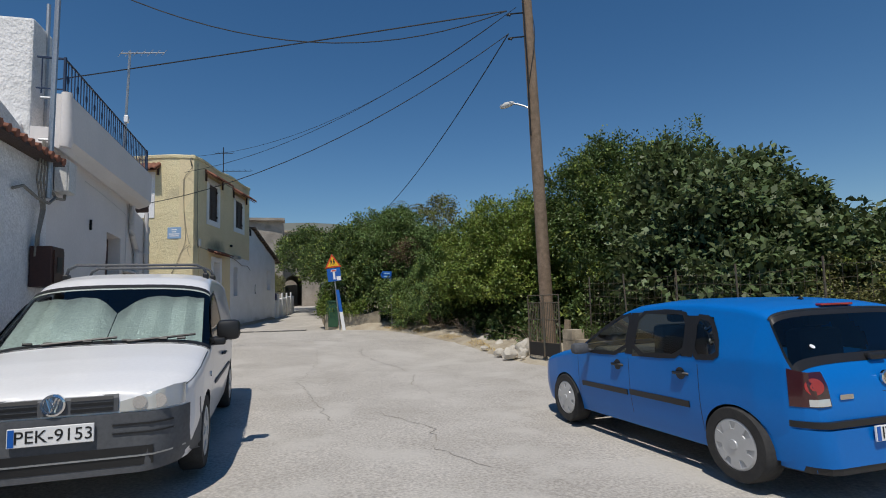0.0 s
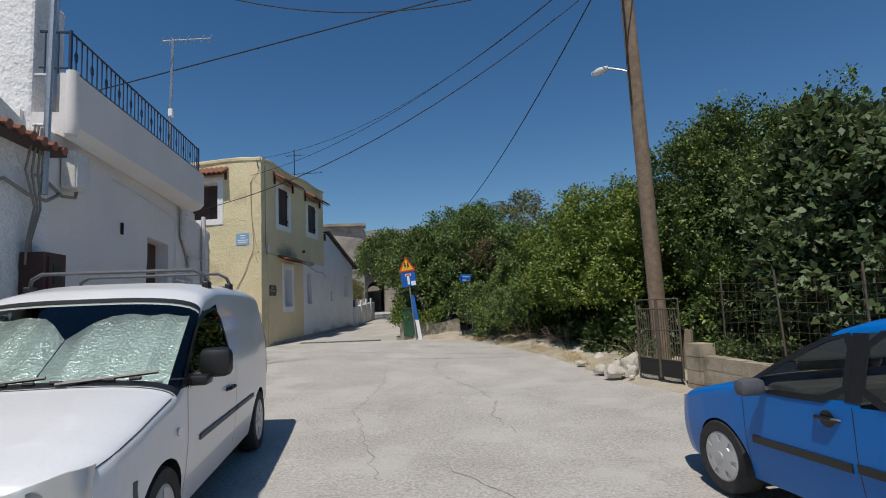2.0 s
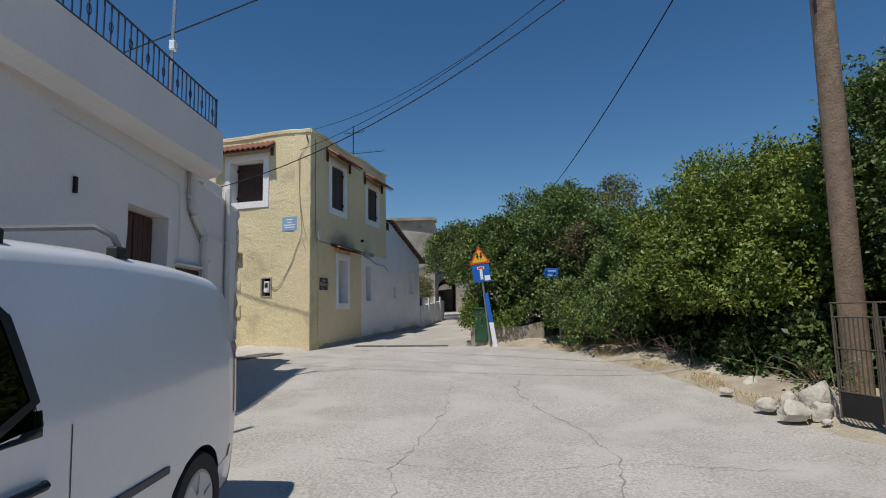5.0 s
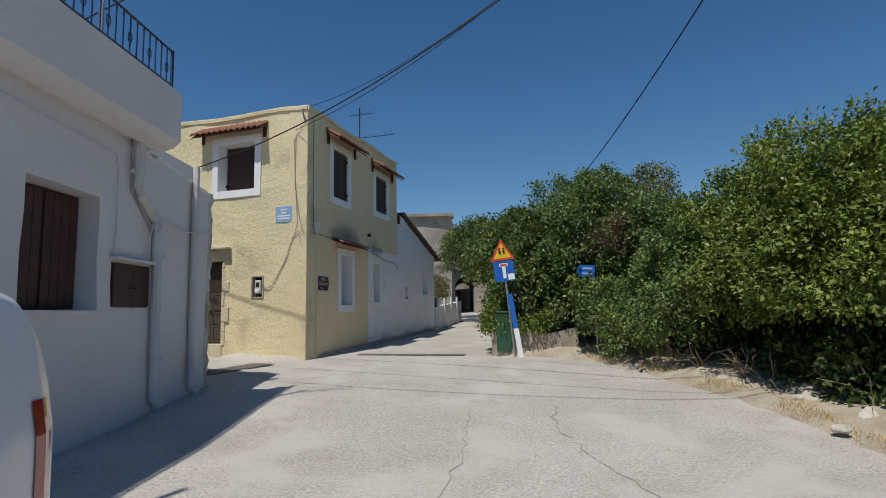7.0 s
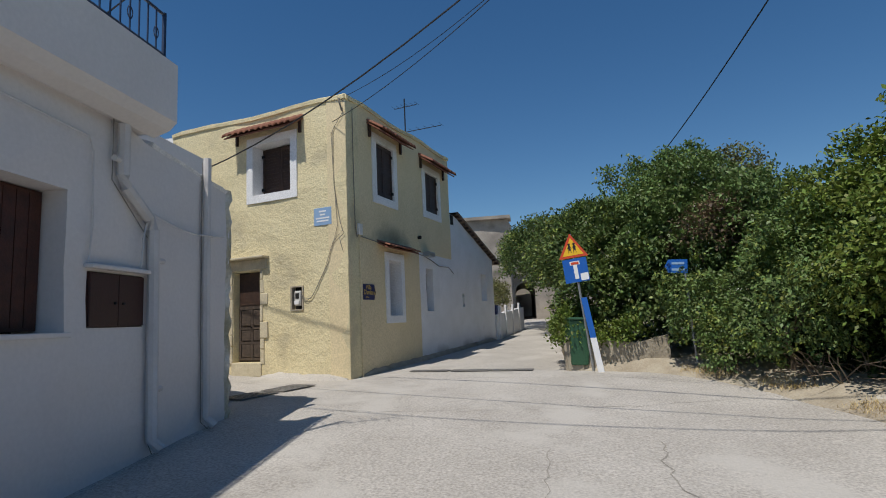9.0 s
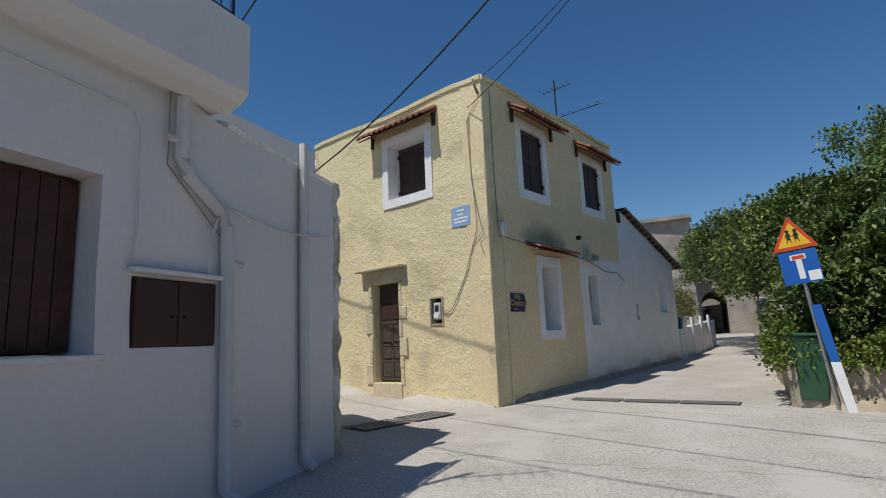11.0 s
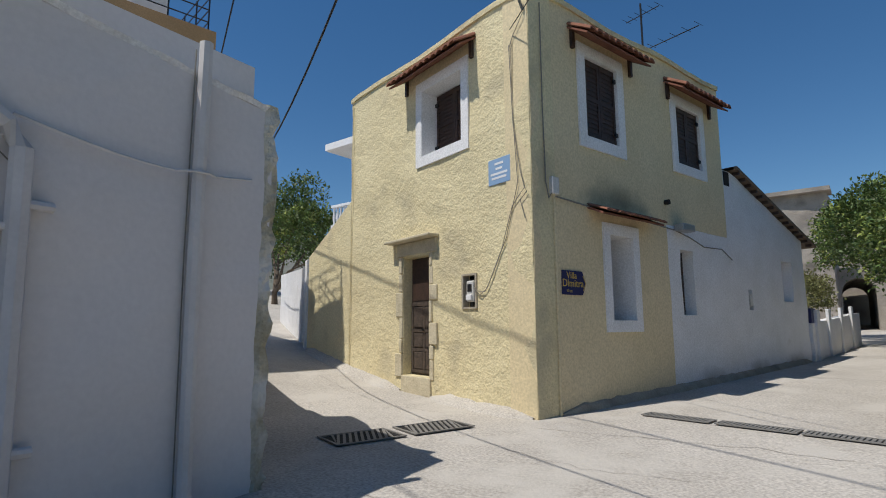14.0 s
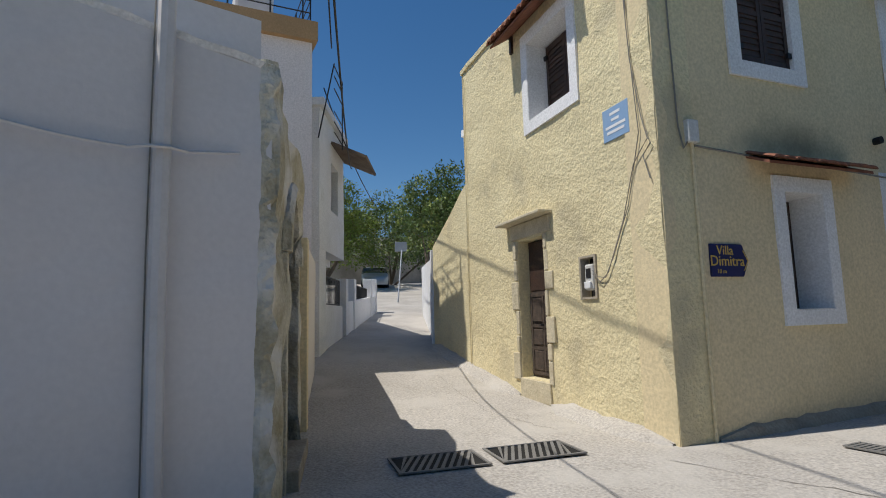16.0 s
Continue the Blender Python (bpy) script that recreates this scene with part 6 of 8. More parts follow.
# no slot is cut; a near-black block paints the shade inside it
solo("wall_vent", boxed((1.70, 0.0, 2.80), (1.74, 0.03, 2.97), LM), M_DARK, "narrow wall vent, its shaded slot painted as a near-black block", "vent")
# weathered sloping coping on the end of the street wall
bm = bmesh.new()
rows_ = []
for k in range(27):
    s_ = 4.72 + k * 0.066
    j = [noise.noise(Vector((s_ * 5.0, q, 2.0))) for q in range(4)]
    rows_.append([bm.verts.new(L.p(s_, d, z - 0.06 - end_drop(s_))) for d, z in ((-0.015 + 0.02 * j[0], 3.60 + 0.05 * j[1]), (-0.03 + 0.02 * j[0], 3.70 + 0.02 * j[1]), (-0.16 + 0.03 * j[2], 3.80 + 0.03 * j[3]), (-0.34, 3.86 + 0.02 * j[2]), (-0.34, 3.60))])
for a, b in zip(rows_, rows_[1:]):
    for q in range(4):
        bm.faces.new((a[q], a[q + 1], b[q + 1], b[q]))
bm.faces.new(rows_[0])
bm.faces.new(rows_[-1][::-1])
part("coping", bm, M_WHITE_ROUGH, balcony_house, "rough sunlit coping")
# rough coping where the wall meets the alley
bm = bmesh.new()
g = []
for i in range(19):
    s = 4.85 + 1.62 * i / 18
    j = 0.02 * noise.noise(Vector((s * 9, 0, 0)))
    g.append([bm.verts.new(L.p(s, d + j, z + j - 0.07 - end_drop(s))) for d, z in ((0.0, 3.69), (0.02, 3.73), (-0.06, 3.765), (-0.42, 3.80 + 0.08), (-0.42, 3.69))])
for a, b in zip(g, g[1:]):
    for k in range(5):
        bm.faces.new((a[k], b[k], b[(k + 1) % 5], a[(k + 1) % 5]))
bm.faces.new(g[0]), bm.faces.new(g[-1][::-1])
part("coping", bm, M_WHITE_ROUGH, balcony_house, "crumbling white coping")
# television aerial on the balcony house
aer = thing("roof_aerial", "television aerial on a galvanised mast", "aerial")
part("mast", tube(bmesh.new(), [(-3.45, 11.85, 3.9), (-3.33, 11.72, 6.65)], 0.025, 6), M_STEEL, aer)
part("boom", tube(bmesh.new(), [(-3.45, 11.55, 6.52), (-2.75, 11.95, 6.78)], 0.012, 5), M_STEEL, aer)
for i in range(7):
    c = Vector((-3.45, 11.55, 6.52)).lerp(Vector((-2.75, 11.95, 6.78)), i / 6)
    part("element", tube(bmesh.new(), [c + Vector((0.09, -0.16, 0)), c - Vector((0.09, -0.16, 0))], 0.005, 4), M_STEEL, aer)
part("amplifier", boxed((-3.42, 11.74, 5.2), (-3.34, 11.84, 5.34), None, 0.015), M_SIGNW, aer)

# ---- near white house ----
near = thing("near_house", "low white house with rough rendered walls", "house")
N = Face((-3.22, 8.04), (-3.05, -4.0))
if N.n.x < 0:
    N.flip()
part("wall", wall_mesh(N, 0, 12, -0.2, 3.42, 0.5, [], 0.4, 0.04), M_WHITE_ROUGH, near)
NM = N.m()
part("roof_slab", boxed((0.0, -4.0, 3.3), (12, -0.51, 3.5), NM), M_WHITE, near)


def near_face(s0, d, s1):
    f = Face(N.p(s0, d, 0).xy, N.p(s1, d, 0).xy)
    return f if f.n.x > 0 else f.flip()


part("upper_wall", wall_mesh(near_face(0.05, -0.25, 2.4), 0, 2.35, 3.5, 4.3, 0.4, [], 0.3, 0.05, top=lambda s: 3.75 + 0.3 * min(1, s)), M_WHITE_ROUGH, near)
part("chimney_block", boxed((-5.2, 8.15, 3.4), (-3.5, 8.75, 5.45), None, 0.04), M_WHITE_ROUGH, near, "rough white upper wall block")
eave = part("eave_board", boxed((0.05, 0.0, 3.36), (11.8, 0.20, 3.39), NM), M_WOOD, near)
for i in range(64):
    s = 0.12 + i * 0.18
    bm = tube(bmesh.new(), [N.p(s, 0.0, 3.445), N.p(s, 0.22, 3.41)], 0.05, 7)
    part("tile", bm, M_TILE, eave)
mast = thing("service_mast", "galvanised service mast with cables on the wall", "mast")
part("mast_tube", tube(bmesh.new(), [N.p(0.30, 0.12, 2.9), N.p(0.22, 0.12, 6.6)], 0.035, 8), M_STEEL, mast)
for z in (3.1, 3.65, 4.2):
    part("bracket", tube(bmesh.new(), [N.p(0.28, -0.02, z), N.p(0.28, 0.13, z)], 0.02, 5), M_STEEL, mast)
for k in range(3):
    o = 0.05 * k
    part("cable", tube(bmesh.new(), [N.p(0.34 + o, 0.1, 3.6), N.p(0.36 + o + 0.05 * k, 0.09, 3.1), N.p(0.28 + o, 0.08, 2.75), N.p(0.42 + 0.03 * k, 0.08, 2.4), N.p(0.36 + o, 0.06, 2.15)], 0.012, 5), M_GCABLE, mast)
part("cable", tube(bmesh.new(), [N.p(-0.1, 0.05, 2.98), N.p(0.2, 0.09, 2.85), N.p(0.5, 0.08, 2.86), N.p(0.8, 0.05, 2.95), N.p(1.0, 0.03, 2.88)], 0.02, 5), M_GCABLE, mast)
solo("roof_pole", tube(bmesh.new(), [L.p(0.25, -0.2, 3.9), L.p(0.25, -0.2, 5.85)], 0.028, 7), M_STEEL, "bare galvanised pole behind the railing", "pole")
eb = thing("electric_box", "dark brown metal electricity cabinet on the wall", "electric box")
part("case", boxed((0.08, 0.0, 1.78), (0.46, 0.24, 2.28), NM, 0.01), M_DBROWN, eb)
for a in (0.12,):
    d_ = part("door", boxed((a, 0.241, 1.83), (a + 0.29, 0.256, 2.23), NM), M_DBROWN, eb)
    part("meter_window", boxed((a + 0.07, 0.257, 1.95), (a + 0.22, 0.263, 2.15), NM), M_TRIM, d_)
part("meter_window", boxed((0.075, 0.06, 1.9), (0.079, 0.18, 2.15), NM), M_TRIM, eb)

# ---- corner house: door, signs, cables ----
DM = F1.m()
door = thing("front_door", "weathered dark wooden panel door, closed", "door")
part("leaf", boxed((2.245, -0.22, 0.96), (2.98, -0.17, 2.86), DM), M_OLDWOOD, door)
for c in range(2):
    for r_, (z0, z1) in enumerate(((1.05, 1.32), (1.40, 1.62), (1.72, 2.05))):
        a = 2.31 + c * 0.33
        part("panel", boxed((a, -0.169, z0), (a + 0.26, -0.145, z1), DM, 0.012), M_OLDWOOD, door)
for z in (1.02, 1.36, 1.67, 2.10):
    part("rail", boxed((2.25, -0.169, z - 0.03), (2.975, -0.155, z + 0.02), DM), M_OLDWOOD, door)
for a in (2.25, 2.59, 2.92):
    part("stile", boxed((a, -0.168, 1.0), (a + 0.05, -0.153, 2.12), DM), M_OLDWOOD, door)
part("upper_panel", boxed((2.27, -0.169, 2.16), (2.955, -0.16, 2.84), DM), M_WOOD, door)
part("door_handle", tube(bmesh.new(), [F1.p(2.62, -0.16, 1.68), F1.p(2.62, -0.11, 1.68)], 0.015, 6), M_BLACK, door)
rng = random.Random(12)
for side_ in (0, 1):
    z = 0.92
    while z < 2.85:
        h = rng.uniform(0.22, 0.42)
        h = min(h, 2.9 - z)
        w = rng.choice((0.07, 0.09, 0.10, 0.20))
        a, b = (2.225 - w, 2.225) if side_ == 0 else (3.0, 3.0 + w)
        bm = boxed((a, -0.30, z), (b, 0.02 + rng.uniform(0, 0.02), z + h - 0.015), DM, 0.012)
        part("jamb_stone", bm, M_JAMB, yellow)
        z += h
part("lintel_stone", boxed((2.06, -0.2, 2.90), (3.16, 0.03, 3.12), DM, 0.015), M_JAMB, yellow)
part("door_ledge", boxed((2.0, -0.02, 3.125), (3.32, 0.20, 3.17), DM, 0.012), M_JAMB, yellow, "thin stone ledge over the door")
part("door_step", boxed((2.20, -0.22, 0.66), (3.02, 0.03, 0.945), DM, 0.012), M_JAMB, yellow, "stone doorstep")
# near-black back puts the niche's shade into the colour
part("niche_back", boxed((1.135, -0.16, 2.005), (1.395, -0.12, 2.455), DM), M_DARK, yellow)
bm = bmesh.new()
for a, b, c, d in ((1.10, 1.135, 1.98, 2.48), (1.395, 1.43, 1.98, 2.48)):
    box(bm, (a, -0.1, c), (b, 0.012, d), DM)
box(bm, (1.135, -0.1, 2.455), (1.395, 0.012, 2.48), DM)
box(bm, (1.135, -0.1, 1.98), (1.395, 0.012, 2.005), DM)
part("niche_frame", bm, M_STONE, yellow)
mt = thing("electric_meter", "grey electric meter in a wall niche", "meter")
part("case", boxed((1.18, -0.12, 2.08), (1.34, 0.0, 2.38), DM, 0.02), M_BOX, mt)
part("dial", boxed((1.215, 0.001, 2.22), (1.305, 0.006, 2.33), DM), M_TRIM, mt)
part("box", boxed((1.2, 0.001, 2.10), (1.32, 0.03, 2.18), DM, 0.01), M_SIGNW, mt)
sg1 = thing("street_name_sign", "pale blue enamel street name plate", "sign")
part("plate", boxed((0.37, 0.0, 3.66), (0.80, 0.018, 4.02), DM, 0.004), M_LBLUE, sg1)
for z, a, b in ((3.93, 0.50, 0.67), (3.86, 0.52, 0.65), (3.79, 0.42, 0.75), (3.73, 0.44, 0.73)):
    part("text_bar", boxed((a, 0.0185, z), (b, 0.021, z + 0.03), DM), M_SIGNW, sg1)
vm = F2.m()
vs = thing("villa_sign", "navy arrow-shaped sign with gold lettering", "sign")
bm = bmesh.new()
prism(bm, [(0.53, 2.14), (0.95, 2.14), (1.03, 2.30), (0.95, 2.46), (0.53, 2.46)], 0.02, vm)
part("board", bm, M_NAVY, vs)
letters("text_line", "Villa", 0.13, M_GOLD, F2.text(0.72, 0.022, 2.395), vs)
letters("text_line", "Dimitra", 0.145, M_GOLD, F2.text(0.745, 0.022, 2.29), vs)
letters("text_line", "10 m", 0.06, M_GOLD, F2.text(0.66, 0.022, 2.19), vs)
part("arrow", prism(bmesh.new(), [(0.955, 2.20), (1.015, 2.30), (0.955, 2.40), (0.965, 2.40), (1.027, 2.30), (0.965, 2.20)], 0.004, vm @ Matrix.Translation((0, 0.02, 0))), M_GOLD, vs)
cd = thing("conduit_pipe", "ochre-painted conduit with a junction box", "conduit")
part("pipe", tube(bmesh.new(), [F2.p(0.40, 0.03, 0.60), F2.p(0.40, 0.03, 3.45)], 0.018, 7), M_YELLOW2, cd)
part("box", boxed((0.33, 0.0, 3.45), (0.47, 0.07, 3.68), vm, 0.012), M_BOX, cd)
part("loop", tube(bmesh.new(), [F2.p(0.35, 0.04, 3.47), F2.p(0.28, 0.04, 3.38), F2.p(0.24, 0.03, 3.6), F2.p(0.22, 0.03, 4.6), F2.p(0.22, 0.03, 6.1)], 0.009, 5), M_GCABLE, cd)
for pts in (((0.28, 5.6), (0.3, 4.8), (0.26, 4.2), (0.22, 3.6), (0.3, 3.35), (0.45, 2.9), (0.75, 2.4), (0.9, 2.2), (1.05, 2.22), (1.13, 2.3)),
            ((0.33, 5.55), (0.28, 4.4), (0.17, 3.75), (0.1, 3.5), (0.2, 3.42), (0.33, 3.3), (0.55, 2.75), (0.85, 2.25), (1.0, 2.16), (1.13, 2.26)),
            ((0.1, 3.5), (0.06, 3.45), (0.18, 3.35), (0.1, 3.1)), ((0.05, 5.9), (0.25, 5.65), (0.33, 5.5))):
    solo("facade_cable", tube(bmesh.new(), [F1.p(s, 0.03, z) for s, z in pts], 0.0055, 5), M_GCABLE, "loose grey cable on the ochre wall", "cable", group="cables on the corner house")
solo("facade_cable", tube(bmesh.new(), [F1.p(4.85, 0.03, 0.9), F1.p(4.85, 0.03, 6.2)], 0.01, 5), M_YELLOW, "thin ochre-painted cable down the wall edge", "cable", group="cables on the corner house")
solo("facade_cable", tube(bmesh.new(), [F2.p(s, 0.04, z) for s, z in ((0.42, 3.42), (1.2, 3.38), (2.6, 3.34), (3.5, 3.3), (4.0, 3.22), (4.5, 3.1), (5.2, 3.12), (5.6, 2.95))], 0.011, 5), M_GCABLE, "grey cable sagging along the side wall", "cable", group="cables on the corner house")
wl = thing("wall_floodlight", "small grey floodlight on the side wall", "lamp")
part("housing", boxed((3.45, 0.05, 3.28), (3.85, 0.22, 3.40), vm, 0.015), M_STEEL, wl)
part("bracket", tube(bmesh.new(), [F2.p(3.65, 0, 3.35), F2.p(3.65, 0.1, 3.34)], 0.02, 5), M_STEEL, wl)
solo("wall_pipe_stub", tube(bmesh.new(), [F2.p(3.3, -0.1, 3.75), F2.p(3.3, 0.08, 3.75)], 0.045, 8), M_DARK, "dark pipe stub in the upper wall", "pipe")
# closed recesses, and dark boards standing in for the openings' dark insides
part("recess_panel", boxed((WW1[0] + 0.01, -0.22, WW1[2] + 0.01), (WW1[1] - 0.01, -0.19, WW1[3] - 0.01), vm), M_WOOD, yellow)
part("recess_panel", boxed((WW2[0] + 0.01, -0.24, WW2[2] + 0.01), (WW2[1] - 0.01, -0.2, WW2[3] - 0.01), vm), M_WHITE2, lean)
# near-black sheet in place of the shade inside the hole
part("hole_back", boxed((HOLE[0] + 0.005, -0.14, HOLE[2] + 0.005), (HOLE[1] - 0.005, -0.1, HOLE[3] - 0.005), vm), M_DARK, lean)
solo("electric_meter", boxed((6.36, -0.09, 2.1), (6.46, 0.01, 2.32), vm, 0.01), M_BOX, "small grey meter set in the white wall", "meter")
# dark board gives the opening its unlit inside by colour
sh2 = part("shutter", boxed((WL[0] + 0.012, -0.39, WL[2] + 0.012), (WL[1] - 0.012, -0.36, WL[3] - 0.012), vm), M_WOOD, yellow, "dark board standing in for the window opening's dark inside")
# roof edge of the corner house
for face, fn, n in ((F1, crown1, 16), (F2, crown2, 18)):
    bm = bmesh.new()
    ln = 4.94 if face is F1 else 5.55
    g = []
    for i in range(n + 1):
        s = ln * i / n
        z = min(6.45, fn(s)) + 0.02 * noise.noise(Vector((s * 4, 1, 0)))
        g.append([bm.verts.new(face.p(s, d, z + q)) for d, q in ((0.035, -0.03), (0.04, 0.05), (-0.02, 0.085), (-0.35, 0.08), (-0.38, -0.03))])
    for a, b in zip(g, g[1:]):
        for k in range(5):
            bm.faces.new((a[k], b[k], b[(k + 1) % 5], a[(k + 1) % 5]))
    bm.faces.new(g[0]), bm.faces.new(g[-1][::-1])
    part("coping", bm, M_YELLOW, yellow)
for i in range(7):
    s = 2.9 + i * 0.3 + rng.uniform(-.1, .1)
    bm = bmesh.new()
    bmesh.ops.create_icosphere(bm, subdivisions=2, radius=1.0)
    c = F1.p(s, -0.6 - rng.uniform(0, 0.3), 6.22)
    for v in bm.verts:
        k = 0.16 + 0.08 * noise.noise(v.co * 2 + Vector((i, 0, 0)))
        v.co = c + Vector((v.co.x * k * 1.4, v.co.y * k, v.co.z * k + (0.08 if i % 3 else 0.0)))
    solo("roof_rubble", bm, M_STONE, "grey stone rubble lying on the flat roof", "rubble", group="rubble on the roof")
solo("service_bracket", tube(bmesh.new(), [F1.p(0.06, 0.02, 5.95), F1.p(0.06, 0.1, 6.1), F1.p(0.08, 0.1, 6.2)], 0.02, 6), M_GCABLE, "cable bracket at the roof corner", "bracket")
ya = thing("roof_aerial", "thin television aerial on the corner house", "aerial")
AB = Vector((-2.86, 21.85, 6.2))
part("mast", tube(bmesh.new(), [AB, AB + Vector((0, 0, 1.38))], 0.018, 6), M_BLACK, ya)
for z, a, b in ((1.15, -0.35, 0.4), (0.45, -0.05, 1.15)):
    d = Vector((0.9, -0.35, -0.05))
    part("boom", tube(bmesh.new(), [AB + d * a + Vector((0, 0, z)), AB + d * b + Vector((0, 0, z))], 0.01, 4), M_BLACK, ya)
    for k in range(6):
        c = AB + d * (a + (b - a) * k / 5) + Vector((0, 0, z))
        part("element", tube(bmesh.new(), [c + Vector((0.04, 0.12, 0.03)), c - Vector((0.04, 0.12, -0.03))], 0.005, 4), M_BLACK, ya)
# rough plinth along the foot of the walls
for face, s0, s1, mt_ in ((F1, 3.05, 6.9, M_ROAD), (F1, 0.06, 2.2, M_ROAD), (F2, 0.45, 9.4, M_STONE)):
    bm = bmesh.new()
    g = []
    n = int((s1 - s0) / 0.15)
    for i in range(n + 1):
        s = s0 + (s1 - s0) * i / n
        p = face.p(s, 0, 0)
        z = ground_z(p.x, p.y)
        j = 0.03 * noise.noise(Vector((s * 5, 7, 0)))
        e_ = min(1.0, (s - s0) / 0.4, (s1 - s) / 0.4)
        w = 0.05 + ((0.22 if face is F1 else 0.05) + j) * e_
        g.append([bm.verts.new(face.p(s, d, z + h)) for d, h in ((-0.05, 0.02 + (0.10 + j) * e_), (0.035, 0.02 + (0.07 + j) * e_), (w * 0.6, 0.02 + 0.03 * e_), (w, -0.04))])
    for a, b in zip(g, g[1:]):
        for k in range(3):
            bm.faces.new((a[k], b[k], b[k + 1], a[k + 1]))
    solo("plinth", bm, mt_, "rough cement skirting at the foot of the wall", "kerb", kind="structure", smooth=True)
# lean-to roof
bm = bmesh.new()
n = 30
rows = []
for d in (0.14, -4.6):
    up, dn = [], []
    for i in range(n * 4 + 1):
        s = 5.75 + 4.3 * i / (n * 4)
        z = 4.80 - (s - 5.9) * 0.292 if s > 5.9 else 4.80 - (5.9 - s) * 0.3
        up.append(bm.verts.new(F2.p(s, d, z + 0.03)))
        dn.append(bm.verts.new(F2.p(s, d, z - 0.03)))
    rows.append((up, dn))
(a, b), (c, d) = rows
for i in range(n * 4):
    bm.faces.new((a[i], a[i + 1], c[i + 1], c[i]))
    bm.faces.new((b[i], d[i], d[i + 1], b[i + 1]))
    bm.faces.new((a[i], b[i], b[i + 1], a[i + 1]))
part("roof_sheet", bm, M_ROOF, lean, "brown fibre sheet roof")
for i in range(15):
    s = 6.0 + i * 0.27
    z = 4.80 - (s - 5.9) * 0.292
    part("rafter_end", boxed((s, 0.0, z - 0.10), (s + 0.06, 0.12, z - 0.035), vm), M_WOOD, lean)
# near-black block stands for the shade in the vent opening
part("gable_vent", boxed((5.575, -0.1, 4.42), (5.80, 0.012, 4.70), vm), M_DARK, lean)

# ---- street sign post, bin and leaning board ----
sp = thing("sign_post", "leaning steel post with warning and dead-end signs", "road sign")
S0, S1 = Vector((1.24, 18.58, 0.6)), Vector((1.0, 18.62, 3.15))
part("post", tube(bmesh.new(), [S0, S1], 0.025, 8), M_STEEL, sp)
lean_r = Matrix.Translation((1.04, 18.60, 2.66)) @ pose(0, 0, 0, 0, -6, -8)


def sign_shape(name, pts, y, mat, parent, depth=0.004):
    return part(name, prism(bmesh.new(), pts, depth, lean_r @ Matrix.Translation((0, y, 0))), mat, parent)


tri_ = sign_shape("warning_triangle", [(-0.27, 0.04), (0.27, 0.04), (0.0, 0.50)], -0.03, M_SIGNR, sp)
sign_shape("triangle_face", [(-0.195, 0.085), (0.195, 0.085), (0.0, 0.415)], -0.033, M_SIGNY, tri_, 0.002)
for x in (-0.045, 0.045):
    sign_shape("child_symbol", [(x - 0.03, 0.11), (x - 0.01, 0.18), (x + 0.01, 0.18), (x + 0.03, 0.11), (x + 0.02, 0.23), (x + 0.045, 0.21), (x + 0.015, 0.27), (x - 0.015, 0.27), (x - 0.045, 0.21), (x - 0.02, 0.23)], -0.036, M_SIGNK, tri_, 0.002)
    sign_shape("child_symbol", [(x + 0.024 * math.cos(2 * math.pi * k / 10), 0.295 + 0.024 * math.sin(2 * math.pi * k / 10)) for k in range(10)], -0.036, M_SIGNK, tri_, 0.002)
sq = sign_shape("dead_end_sign", [(-0.22, -0.42), (0.22, -0.42), (0.22, 0.02), (-0.22, 0.02)], -0.03, M_BLUE, sp)
sign_shape("white_bar", [(-0.035, -0.36), (0.035, -0.36), (0.035, -0.10), (-0.035, -0.10)], -0.033, M_SIGNW, sq, 0.002)
sign_shape("white_bar", [(-0.09, -0.10), (0.09, -0.10), (0.09, -0.03), (-0.09, -0.03)], -0.033, M_SIGNW, sq, 0.002)
sign_shape("red_bar", [(-0.07, -0.09), (0.07, -0.09), (0.07, -0.045), (-0.07, -0.045)], -0.036, M_SIGNR, sq, 0.002)
sign_shape("sticker", [(0.07, -0.40), (0.21, -0.40), (0.21, -0.27), (0.07, -0.27)], -0.034, M_SIGNW, sq, 0.002)
lb_ = thing("leaning_board", "narrow blue and white board leaning on the sign post", "board")
for z0, z1, mat in ((0.60, 1.22, M_SIGNW), (1.22, 1.95, M_BLUE)):
    bm = boxed((-0.055, -0.03, z0), (0.055, 0.0, z1), Matrix.Translation((1.45, 18.42, 0)) @ Matrix.Shear("XY", 4, (-0.15, 0.06)), 0.004)
    part("panel", bm, mat, lb_)
bn_ = thing("wheelie_bin", "dark green plastic wheelie bin beside the post", "bin")
bmx = Matrix.Translation((0.98, 18.85, ground_z(0.95, 18.85) + 0.02)) @ pose(0, 0, 0, 0, 3, 12) @ Matrix.Diagonal((0.8, 0.8, 1, 1))
bm = bmesh.new()
g = []
for z, w in ((0.08, 0.19), (0.4, 0.215), (0.82, 0.24), (0.86, 0.26), (0.9, 0.26)):
    g.append([bm.verts.new(bmx @ Vector((x * w, y * w * 1.15, z))) for x, y in ((-1, -1), (1, -1), (1, 1), (-1, 1))])
for a, b in zip(g, g[1:]):
    for k in range(4):
        bm.faces.new((a[k], a[(k + 1) % 4], b[(k + 1) % 4], b[k]))
bm.faces.new(g[0][::-1]), bm.faces.new(g[-1])
bmesh.ops.bevel(bm, geom=bm.edges[:], offset=0.012, segments=2, affect="EDGES")
part("body", bm, M_BIN, bn_)
bm = boxed((-0.27, -0.33, 0.905), (0.27, 0.30, 0.95), bmx, 0.02)
part("lid", bm, M_BIN, bn_)
